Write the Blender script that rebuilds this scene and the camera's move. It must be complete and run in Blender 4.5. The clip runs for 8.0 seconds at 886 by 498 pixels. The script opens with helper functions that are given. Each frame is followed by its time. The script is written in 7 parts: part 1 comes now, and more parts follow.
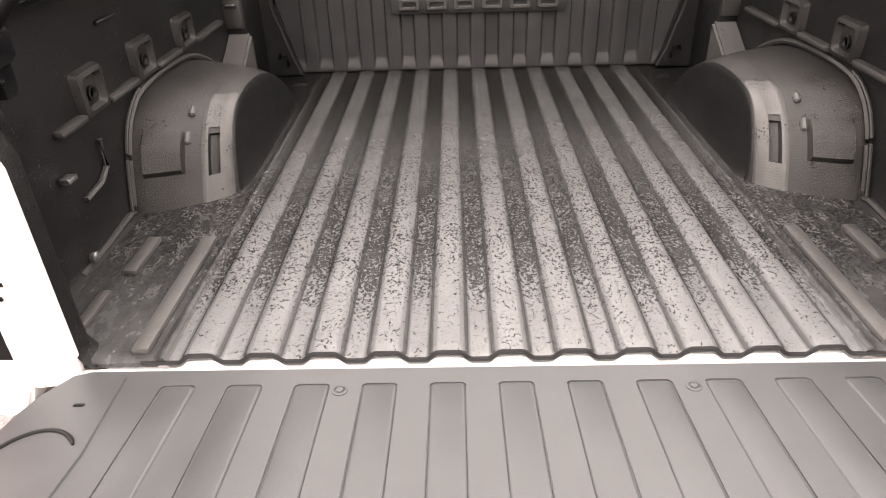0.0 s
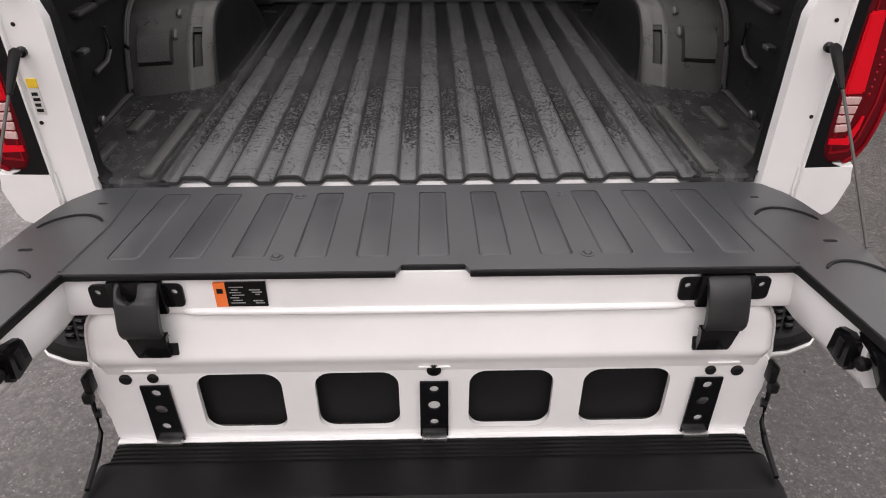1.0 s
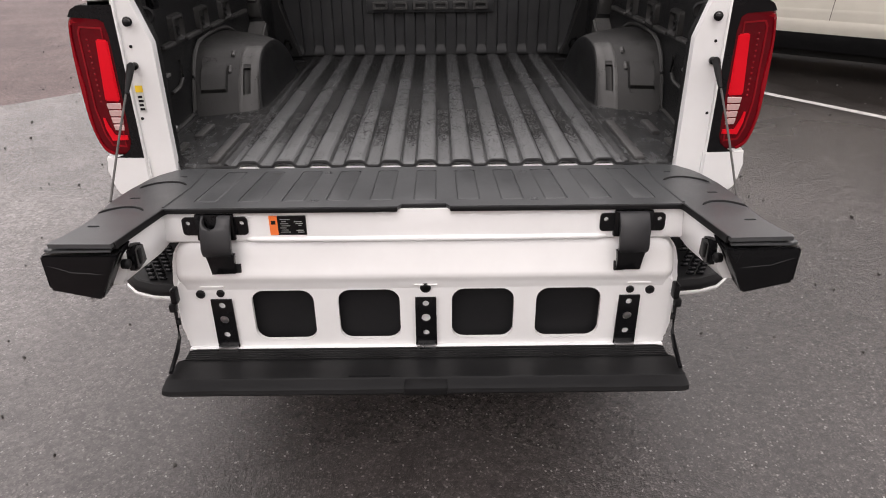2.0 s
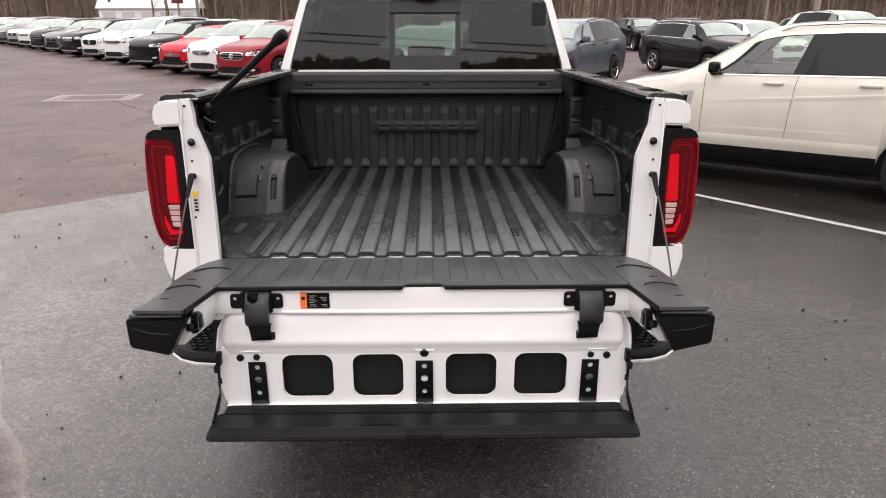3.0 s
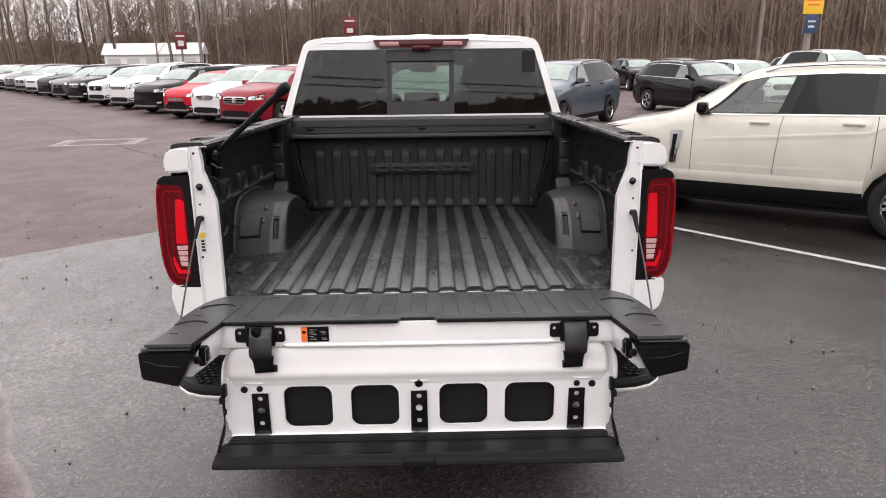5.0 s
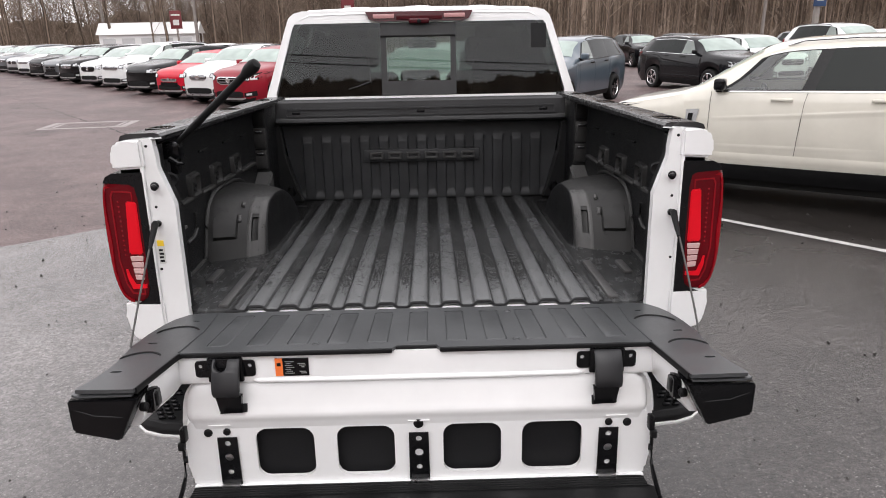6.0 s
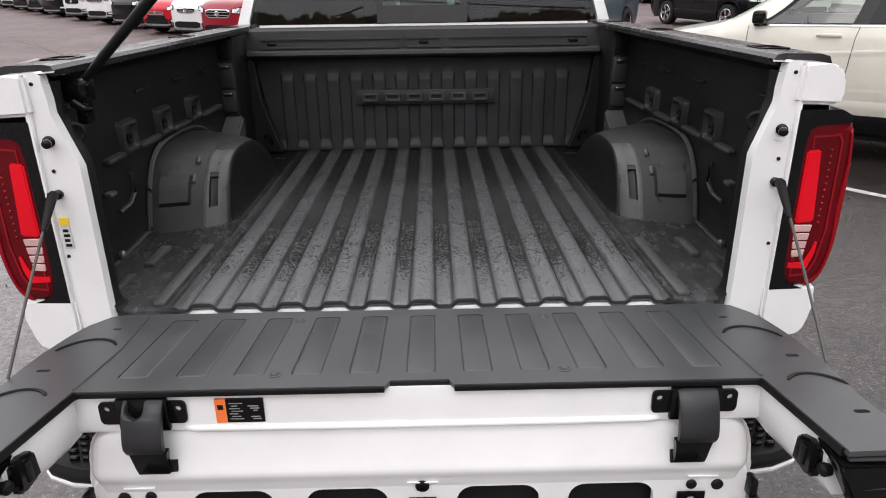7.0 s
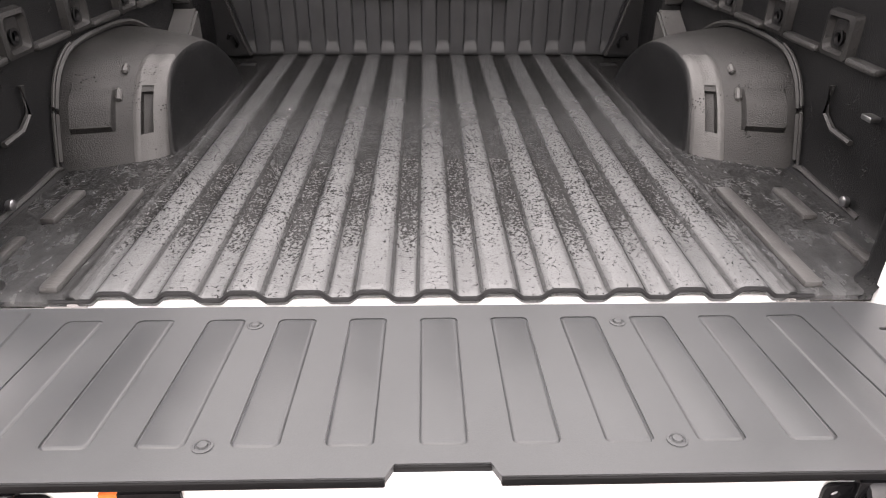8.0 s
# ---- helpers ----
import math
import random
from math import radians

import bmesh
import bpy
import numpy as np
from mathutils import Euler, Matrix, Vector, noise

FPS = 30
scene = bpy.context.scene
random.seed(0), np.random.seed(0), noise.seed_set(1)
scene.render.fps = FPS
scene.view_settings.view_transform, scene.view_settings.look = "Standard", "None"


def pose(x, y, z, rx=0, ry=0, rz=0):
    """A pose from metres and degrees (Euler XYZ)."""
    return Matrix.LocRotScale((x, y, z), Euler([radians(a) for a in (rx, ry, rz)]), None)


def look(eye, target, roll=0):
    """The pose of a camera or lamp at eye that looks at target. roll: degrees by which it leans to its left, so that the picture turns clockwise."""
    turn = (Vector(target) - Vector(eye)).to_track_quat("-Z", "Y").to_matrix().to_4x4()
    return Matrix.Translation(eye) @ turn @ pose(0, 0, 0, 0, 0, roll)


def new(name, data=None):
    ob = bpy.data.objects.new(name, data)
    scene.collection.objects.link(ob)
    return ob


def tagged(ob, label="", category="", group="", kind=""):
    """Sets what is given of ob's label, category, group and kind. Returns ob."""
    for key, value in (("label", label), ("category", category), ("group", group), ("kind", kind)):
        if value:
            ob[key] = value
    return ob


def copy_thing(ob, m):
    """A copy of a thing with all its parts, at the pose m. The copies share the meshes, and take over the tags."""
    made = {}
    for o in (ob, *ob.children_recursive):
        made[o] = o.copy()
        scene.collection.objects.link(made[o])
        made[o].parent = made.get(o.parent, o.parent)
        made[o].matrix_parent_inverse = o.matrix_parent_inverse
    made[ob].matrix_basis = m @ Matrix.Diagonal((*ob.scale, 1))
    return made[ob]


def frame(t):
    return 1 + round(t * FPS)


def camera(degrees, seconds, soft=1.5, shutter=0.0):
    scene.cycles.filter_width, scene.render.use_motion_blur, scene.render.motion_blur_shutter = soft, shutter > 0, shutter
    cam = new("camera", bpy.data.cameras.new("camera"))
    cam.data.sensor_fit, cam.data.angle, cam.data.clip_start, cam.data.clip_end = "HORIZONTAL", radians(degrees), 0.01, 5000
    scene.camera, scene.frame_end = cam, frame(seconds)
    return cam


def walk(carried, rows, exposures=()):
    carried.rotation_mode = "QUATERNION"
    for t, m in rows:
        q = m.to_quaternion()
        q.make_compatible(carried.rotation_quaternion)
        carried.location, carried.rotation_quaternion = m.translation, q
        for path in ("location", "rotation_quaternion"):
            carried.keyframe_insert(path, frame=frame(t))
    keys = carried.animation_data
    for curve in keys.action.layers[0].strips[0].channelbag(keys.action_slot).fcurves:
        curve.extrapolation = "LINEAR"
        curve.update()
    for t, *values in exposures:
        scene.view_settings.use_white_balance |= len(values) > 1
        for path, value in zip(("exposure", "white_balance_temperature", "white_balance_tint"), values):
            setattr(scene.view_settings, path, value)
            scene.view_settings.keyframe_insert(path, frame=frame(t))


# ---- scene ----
cam = camera(67.0, 8.0, soft=1.0)
PATH = [
    (0, (-0.089, -0.872, 1.739), (-0.137, 0.815, 0.665), -1.9),
    (0.5, (-0.053, -1.127, 1.735), (-0.021, 0.531, 0.618), -0.4),
    (1, (-0.005, -1.365, 1.694), (0.034, 0.286, 0.566), 0.1),
    (1.2, (0.04, -1.499, 1.685), (0.052, 0.154, 0.56), -0.2),
    (2.3, (0.041, -2.093, 1.714), (0.052, -0.279, 0.871), -0.6),
    (2.5, (0.024, -2.198, 1.745), (0.047, -0.355, 0.967), -0.4),
    (3, (0.027, -2.371, 1.804), (0.06, -0.483, 1.144), 0.0),
    (3.5, (0.048, -2.515, 1.834), (0.083, -0.601, 1.254), -0.1),
    (4, (0.051, -2.567, 1.831), (0.086, -0.641, 1.294), -0.4),
    (4.5, (0.053, -2.568, 1.834), (0.087, -0.64, 1.302), -0.5),
    (4.7, (0.052, -2.56, 1.84), (0.087, -0.635, 1.303), -0.5),
    (5.8, (0.067, -2.193, 1.83), (0.081, -0.284, 1.236), -1.3),
    (6, (0.056, -2.09, 1.818), (0.083, -0.185, 1.209), -1.1),
    (6.5, (0.081, -1.78, 1.771), (0.108, 0.103, 1.098), -1.1),
    (7, (0.035, -1.482, 1.724), (0.058, 0.363, 0.952), -0.8),
    (7.5, (-0.02, -1.196, 1.657), (0.022, 0.581, 0.741), -0.1),
    (8, (-0.018, -0.929, 1.603), (0.033, 0.791, 0.583), 0.5),
]
EXPOSURES = [(0.0, 1.88, 7500, 19), (0.3, 1.3, 7300, 18), (0.6, 0.6, 7100, 17), (1.0, 0.17, 6800, 17), (1.3, 0.18, 6800, 17), (2.5, 0.35, 6900, 16), (3.2, 0.35, 6800, 16), (4.0, 0.33, 6700, 15), (4.7, 0.33, 6700, 15), (6.6, 0.33, 6500, 13), (7.4, 0.41, 6550, 14), (7.7, 0.82, 6800, 16), (8.0, 1.6, 7000, 18)]
walk(cam, [(t, look(eye, target, roll)) for t, eye, target, roll in PATH], EXPOSURES)

# ---- overcast sky and a soft sun behind it ----
world = bpy.data.worlds.new("overcast")
scene.world = world
world.use_nodes = True
wn = world.node_tree.nodes
wl = world.node_tree.links
sky = wn.new("ShaderNodeTexSky")
sky.sky_type, sky.sun_disc = "NISHITA", False
sky.sun_elevation, sky.sun_rotation = radians(48), radians(200)
sky.air_density, sky.dust_density, sky.ozone_density = 1.0, 6.0, 0.6
grey = wn.new("ShaderNodeHueSaturation")
grey.inputs["Saturation"].default_value = 0.12
wl.new(sky.outputs[0], grey.inputs["Color"])
veil = wn.new("ShaderNodeMix")  # the cloud layer evens the sky out
veil.data_type = "RGBA"
veil.inputs[0].default_value = 0.8
wl.new(grey.outputs[0], veil.inputs[6])
veil.inputs[7].default_value = (14.0, 14.0, 14.2, 1)
wl.new(veil.outputs[2], wn["Background"].inputs["Color"])
wn["Background"].inputs["Strength"].default_value = 0.12
sun = new("sun", bpy.data.lights.new("sun", "SUN"))
sun.data.energy, sun.data.angle, sun.data.color = 0.5, radians(40), (1.0, 0.98, 0.95)
sun.matrix_world = look((0, 0, 30), (3.0, 11.0, 12.0))


# ---- materials ----
def material(name):
    m = bpy.data.materials.new(name)
    m.use_nodes = True
    return m, m.node_tree.nodes, m.node_tree.links, m.node_tree.nodes["Principled BSDF"]


def mapped(nodes, links, scale=(1, 1, 1), source="Object"):
    co = nodes.new("ShaderNodeTexCoord")
    mp = nodes.new("ShaderNodeMapping")
    mp.inputs["Scale"].default_value = scale
    links.new(co.outputs[source], mp.inputs[0])
    return mp.outputs[0]


def noise_of(nodes, links, vector, scale, detail=4.0, rough=0.6):
    n = nodes.new("ShaderNodeTexNoise")
    n.inputs["Scale"].default_value, n.inputs["Detail"].default_value = scale, detail
    n.inputs["Roughness"].default_value = rough
    links.new(vector, n.inputs["Vector"])
    return n.outputs["Fac"]


def ramp(nodes, links, fac, stops):
    r = nodes.new("ShaderNodeValToRGB")
    while len(r.color_ramp.elements) < len(stops):
        r.color_ramp.elements.new(0.5)
    for e, (at, c) in zip(r.color_ramp.elements, stops):
        e.position = at
        e.color = (*(c if isinstance(c, tuple) else (c, c, c)), 1)
    links.new(fac, r.inputs[0])
    return r.outputs[0]


def mix(nodes, links, fac, a, b):
    n = nodes.new("ShaderNodeMix")
    n.data_type = "RGBA"
    for value, socket in ((fac, n.inputs[0]), (a, n.inputs[6]), (b, n.inputs[7])):
        if isinstance(value, (int, float)):
            socket.default_value = value
        elif isinstance(value, tuple):
            socket.default_value = (*value, 1)
        else:
            links.new(value, socket)
    return n.outputs[2]


def maths(nodes, links, op, a, b=0.0):
    n = nodes.new("ShaderNodeMath")
    n.operation = op
    for value, socket in ((a, n.inputs[0]), (b, n.inputs[1])):
        if isinstance(value, (int, float)):
            socket.default_value = value
        else:
            links.new(value, socket)
    return n.outputs[0]


def bumped(nodes, links, bsdf, height, strength, distance):
    b = nodes.new("ShaderNodeBump")
    b.inputs["Strength"].default_value, b.inputs["Distance"].default_value = strength, distance
    links.new(height, b.inputs["Height"])
    links.new(b.outputs[0], bsdf.inputs["Normal"])
    return b


def surface(name, low, high, rough, scale=6.0, grain=80.0, bump=0.1, metal=0.0, coat=0.0, spec=0.5, depth=0.002):
    """A surface whose colour drifts between low and high, with a fine grain."""
    m, n, l, p = material(name)
    v = mapped(n, l)
    broad, fine = noise_of(n, l, v, scale), noise_of(n, l, v, grain, 3)
    both = maths(n, l, "ADD", maths(n, l, "MULTIPLY", broad, 0.65), maths(n, l, "MULTIPLY", fine, 0.35))
    l.new(ramp(n, l, both, [(0.3, low), (0.7, high)]), p.inputs["Base Color"])
    l.new(ramp(n, l, broad, [(0.3, max(0.02, rough - 0.07)), (0.7, min(1.0, rough + 0.07))]), p.inputs["Roughness"])
    p.inputs["Metallic"].default_value, p.inputs["Coat Weight"].default_value = metal, coat
    p.inputs["Specular IOR Level"].default_value = spec
    p.inputs["Coat Roughness"].default_value = 0.04
    if bump:
        bumped(n, l, p, fine, bump, depth)
    return m


def car_paint(name, colour, flake=0.0, rough=0.28, coat=0.8, spec=0.5):
    m, n, l, p = material(name)
    v = mapped(n, l)
    dirt = noise_of(n, l, v, 2.2, 6)
    darker = tuple(c * 0.86 for c in colour)
    l.new(ramp(n, l, dirt, [(0.35, colour), (0.75, darker)]), p.inputs["Base Color"])
    p.inputs["Roughness"].default_value, p.inputs["Metallic"].default_value = rough, flake
    p.inputs["Coat Weight"].default_value, p.inputs["Coat Roughness"].default_value = coat, 0.05
    p.inputs["Specular IOR Level"].default_value = spec
    return m


def glass_dark(name, tint, rough=0.03, spec=0.5):
    m, n, l, p = material(name)
    v = mapped(n, l)
    l.new(ramp(n, l, noise_of(n, l, v, 1.3, 2), [(0.3, tint), (0.7, tuple(c * 1.6 for c in tint))]), p.inputs["Base Color"])
    p.inputs["Roughness"].default_value, p.inputs["Specular IOR Level"].default_value = rough, spec
    return m


def glass_clear(name, tint, gloss=0.12):
    """A thin pane: light goes straight through, tinted; a Fresnel share is mirrored."""
    m, n, l, p = material(name)
    out = n["Material Output"]
    n.remove(p)
    through_ = n.new("ShaderNodeBsdfTransparent")
    through_.inputs[0].default_value = (*tint, 1)
    shiny = n.new("ShaderNodeBsdfGlossy")
    shiny.inputs["Roughness"].default_value = 0.01
    fres = n.new("ShaderNodeFresnel")
    fres.inputs[0].default_value = 1.5
    blend = n.new("ShaderNodeMixShader")
    l.new(maths(n, l, "MAXIMUM", fres.outputs[0], gloss), blend.inputs[0])
    l.new(through_.outputs[0], blend.inputs[1])
    l.new(shiny.outputs[0], blend.inputs[2])
    l.new(blend.outputs[0], out.inputs[0])
    return m


def liner_material(name, dry_low, dry_high, floor, spec=0.60, beads=0.52):
    """Black sprayed bed liner: pebbled skin, darkened and smoothed where rain water clings to it; the floor's wetness
    also carries painted shade.
    """
    m, n, l, p = material(name)
    v = mapped(n, l)
    sep = n.new("ShaderNodeSeparateXYZ")
    l.new(v, sep.inputs[0])
    grain = noise_of(n, l, v, 300, 2, 0.7)
    patch = noise_of(n, l, v, 6.0, 5)
    streak = noise_of(n, l, mapped(n, l, (1.0, 0.25, 1.0)), 9.0, 4)
    worms = maths(n, l, "ADD", maths(n, l, "MULTIPLY", noise_of(n, l, mapped(n, l, (1.0, 0.8, 1.0)), 175, 3, 0.66), 0.72), maths(n, l, "MULTIPLY", noise_of(n, l, mapped(n, l, (1.0, 0.7, 1.0)), 420, 2, 0.6), 0.28))
    blot = noise_of(n, l, mapped(n, l, (1.0, 0.45, 1.0)), 26, 4, 0.65)
    drops = n.new("ShaderNodeTexVoronoi")
    drops.inputs["Scale"].default_value = 130
    l.new(v, drops.inputs["Vector"])
    drop = ramp(n, l, drops.outputs["Distance"], [(0.20, 1.0), (0.34, 0.0)])
    base = ramp(n, l, maths(n, l, "ADD", maths(n, l, "MULTIPLY", patch, 0.5), maths(n, l, "MULTIPLY", streak, 0.5)), [(0.32, dry_low), (0.68, dry_high)])
    if floor:
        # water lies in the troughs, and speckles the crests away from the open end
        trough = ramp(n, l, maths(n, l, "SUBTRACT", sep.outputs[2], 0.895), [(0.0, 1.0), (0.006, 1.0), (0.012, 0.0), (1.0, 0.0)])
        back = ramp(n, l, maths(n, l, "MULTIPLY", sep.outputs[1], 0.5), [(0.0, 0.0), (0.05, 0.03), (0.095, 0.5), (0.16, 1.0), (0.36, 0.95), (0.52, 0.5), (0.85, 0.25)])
        flat = ramp(n, l, maths(n, l, "ABSOLUTE", sep.outputs[0]), [(0.60, 0.0), (0.612, 1.0)])
        amount = maths(n, l, "MULTIPLY", back, maths(n, l, "ADD", maths(n, l, "MULTIPLY", trough, 0.105), 0.056))
        amount = maths(n, l, "ADD", amount, maths(n, l, "MULTIPLY", maths(n, l, "SUBTRACT", streak, 0.5), 0.14))
        amount = maths(n, l, "SUBTRACT", amount, maths(n, l, "MULTIPLY", flat, 0.02))
        amount = maths(n, l, "ADD", amount, maths(n, l, "MULTIPLY", maths(n, l, "SUBTRACT", blot, 0.5), 0.16))
        wet = ramp(n, l, maths(n, l, "ADD", amount, worms), [(0.575, 0.0), (0.635, 0.92)])
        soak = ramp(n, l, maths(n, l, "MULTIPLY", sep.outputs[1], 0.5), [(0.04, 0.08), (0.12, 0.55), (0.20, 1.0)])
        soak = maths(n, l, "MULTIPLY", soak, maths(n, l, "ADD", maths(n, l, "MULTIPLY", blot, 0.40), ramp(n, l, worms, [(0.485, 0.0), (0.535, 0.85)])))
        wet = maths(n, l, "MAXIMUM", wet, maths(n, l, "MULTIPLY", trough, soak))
        wet = maths(n, l, "MAXIMUM", wet, maths(n, l, "MULTIPLY", flat, maths(n, l, "MULTIPLY", ramp(n, l, blot, [(0.35, 0.6), (0.6, 1.0)]), 0.76)))
        # crease shade along every rib's flanks, put into the wet colour
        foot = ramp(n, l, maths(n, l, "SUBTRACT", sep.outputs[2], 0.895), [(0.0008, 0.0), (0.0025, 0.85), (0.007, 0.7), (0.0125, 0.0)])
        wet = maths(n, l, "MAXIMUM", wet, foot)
        head = ramp(n, l, maths(n, l, "MULTIPLY", sep.outputs[1], 0.5), [(0.14, 0.0), (0.32, 0.50), (0.60, 0.78), (0.80, 0.88), (0.846, 0.95)])  # shade towards the headboard put into the colour, with water pooled at the low nose
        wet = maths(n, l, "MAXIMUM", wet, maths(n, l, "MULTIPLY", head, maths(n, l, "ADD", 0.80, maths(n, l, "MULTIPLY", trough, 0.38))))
    else:
        wet = maths(n, l, "MULTIPLY", drop, ramp(n, l, noise_of(n, l, v, 14, 4, 0.7), [(beads, 0.0), (beads + 0.1, 0.8)]))
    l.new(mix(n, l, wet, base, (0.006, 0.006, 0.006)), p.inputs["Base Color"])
    dry = ramp(n, l, patch, [(0.3, 0.34), (0.7, 0.46)])
    l.new(mix(n, l, wet, dry, (0.17, 0.17, 0.17)), p.inputs["Roughness"])
    level = ramp(n, l, wet, [(0.0, spec), (1.0, 0.24 if floor else 0.32)])
    l.new(level, p.inputs["Specular IOR Level"])
    height = maths(n, l, "ADD", maths(n, l, "MULTIPLY", grain, 0.5), maths(n, l, "MULTIPLY", wet, 0.5))
    bumped(n, l, p, height, 0.9, 0.0036)
    return m


def asphalt_material():
    """Wet asphalt: an old reddish lot, and a newer grey stretch laid along a straight seam."""
    m, n, l, p = material("wet_asphalt")
    v = mapped(n, l)
    sep = n.new("ShaderNodeSeparateXYZ")
    l.new(v, sep.inputs[0])
    wobble = maths(n, l, "MULTIPLY", maths(n, l, "SUBTRACT", noise_of(n, l, v, 1.4, 4), 0.5), 0.35)
    # beyond the seam that runs from (-4.2, 3.8) to (-3.0, 4.8): old asphalt
    side = maths(n, l, "ADD", maths(n, l, "MULTIPLY", sep.outputs[0], -0.64), maths(n, l, "MULTIPLY", sep.outputs[1], 0.768))
    side = maths(n, l, "ADD", maths(n, l, "SUBTRACT", side, 5.6), maths(n, l, "MULTIPLY", wobble, 0.25))
    old = ramp(n, l, side, [(0.0, 0.0), (0.03, 1.0)])
    # a second worn reddish strip on the open side, with a pale rim of grit along it
    strip = maths(n, l, "ADD", maths(n, l, "MULTIPLY", sep.outputs[0], -0.816), maths(n, l, "MULTIPLY", sep.outputs[1], -0.579))
    strip = maths(n, l, "ADD", maths(n, l, "SUBTRACT", strip, 1.38), maths(n, l, "MULTIPLY", wobble, 0.5))
    old = maths(n, l, "MAXIMUM", old, ramp(n, l, strip, [(0.0, 0.0), (0.05, 0.75)]))
    grit_rim = ramp(n, l, strip, [(-0.0, 0.0), (0.0, 0.0), (0.02, 0.45), (0.10, 0.0)])
    stones = n.new("ShaderNodeTexVoronoi")
    stones.inputs["Scale"].default_value = 170
    l.new(v, stones.inputs["Vector"])
    speck = n.new("ShaderNodeSeparateColor")
    l.new(stones.outputs["Color"], speck.inputs[0])
    grit = noise_of(n, l, v, 160, 3, 0.7)
    broad = noise_of(n, l, v, 0.45, 5)
    puddle = noise_of(n, l, mapped(n, l, (0.5, 1.0, 1.0)), 0.33, 4)
    fresh = ramp(n, l, speck.outputs[0], [(0.0, (0.022, 0.019, 0.019)), (0.80, (0.035, 0.0305, 0.0305)), (0.97, (0.13, 0.120, 0.112))])
    aged = ramp(n, l, speck.outputs[0], [(0.0, (0.086, 0.060, 0.058)), (0.85, (0.130, 0.090, 0.087)), (0.985, (0.22, 0.18, 0.175))])
    coarse = n.new("ShaderNodeTexVoronoi")
    coarse.inputs["Scale"].default_value = 62
    l.new(v, coarse.inputs["Vector"])
    chip = n.new("ShaderNodeSeparateColor")
    l.new(coarse.outputs["Color"], chip.inputs[0])
    # paler to the left: the sky's sheen on wet asphalt put into the colour
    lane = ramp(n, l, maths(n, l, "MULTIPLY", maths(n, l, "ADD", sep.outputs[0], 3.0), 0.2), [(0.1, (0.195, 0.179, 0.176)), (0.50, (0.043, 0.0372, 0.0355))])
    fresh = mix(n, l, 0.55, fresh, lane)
    stain = ramp(n, l, noise_of(n, l, mapped(n, l, (1.0, 0.7, 1.0)), 1.1, 6, 0.68), [(0.40, 0.38), (0.52, 0.0)])
    aged = mix(n, l, stain, aged, (0.052, 0.034, 0.034))
    tone = mix(n, l, old, fresh, aged)
    grains = ramp(n, l, maths(n, l, "ADD", maths(n, l, "MULTIPLY", chip.outputs[0], 0.6), maths(n, l, "MULTIPLY", speck.outputs[1], 0.4)), [(0.1, 0.45), (0.5, 1.0), (0.9, 1.8)])
    gm = n.new("ShaderNodeMix")
    gm.data_type, gm.blend_type = "RGBA", "MULTIPLY"
    gm.inputs[0].default_value = 0.55
    l.new(tone, gm.inputs[6])
    l.new(grains, gm.inputs[7])
    tone = gm.outputs[2]
    tone = mix(n, l, grit_rim, tone, (0.24, 0.215, 0.205))
    # scattered pale stones
    pale = ramp(n, l, speck.outputs[2], [(0.986, 0.0), (0.995, 0.55)])
    tone = mix(n, l, maths(n, l, "MULTIPLY", pale, maths(n, l, "SUBTRACT", 1.0, old)), tone, (0.34, 0.325, 0.31))
    # past the white line, shade and dark reflections by the cars are painted darker
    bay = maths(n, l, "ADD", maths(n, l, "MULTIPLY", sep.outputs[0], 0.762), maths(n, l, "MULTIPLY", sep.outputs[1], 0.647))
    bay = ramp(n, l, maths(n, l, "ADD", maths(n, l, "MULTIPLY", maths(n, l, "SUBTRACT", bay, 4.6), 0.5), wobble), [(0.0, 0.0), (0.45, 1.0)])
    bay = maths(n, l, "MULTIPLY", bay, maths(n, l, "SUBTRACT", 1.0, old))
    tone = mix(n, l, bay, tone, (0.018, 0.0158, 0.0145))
    mottle = maths(n, l, "ADD", maths(n, l, "MULTIPLY", noise_of(n, l, v, 24.0, 5, 0.7), 0.55), maths(n, l, "MULTIPLY", noise_of(n, l, v, 2.6, 4, 0.6), 0.45))
    patchy = maths(n, l, "ADD", maths(n, l, "MULTIPLY", broad, 0.45), maths(n, l, "MULTIPLY", mottle, 0.55))
    shade = ramp(n, l, patchy, [(0.36, 0.55), (0.5, 0.98), (0.64, 1.5)])
    mul = n.new("ShaderNodeMix")
    mul.data_type, mul.blend_type = "RGBA", "MULTIPLY"
    mul.inputs[0].default_value = 1.0
    l.new(tone, mul.inputs[6])
    l.new(shade, mul.inputs[7])
    l.new(mul.outputs[2], p.inputs["Base Color"])
    wetness = ramp(n, l, puddle, [(0.38, 0.10), (0.60, 0.30)])
    l.new(mix(n, l, bay, mix(n, l, old, wetness, (0.55, 0.55, 0.55)), (0.42, 0.42, 0.42)), p.inputs["Roughness"])
    l.new(mix(n, l, bay, ramp(n, l, old, [(0.0, 0.42), (1.0, 0.22)]), (0.02, 0.02, 0.02)), p.inputs["Specular IOR Level"])
    # a film of water over the newer stretch
    l.new(mix(n, l, bay, ramp(n, l, old, [(0.0, 0.20), (1.0, 0.08)]), (0.0, 0.0, 0.0)), p.inputs["Coat Weight"])
    p.inputs["Coat Roughness"].default_value, p.inputs["Coat IOR"].default_value = 0.22, 1.5
    rough_height = maths(n, l, "ADD", grit, maths(n, l, "MULTIPLY", maths(n, l, "ADD", stones.outputs["Distance"], coarse.outputs["Distance"]), 0.8))
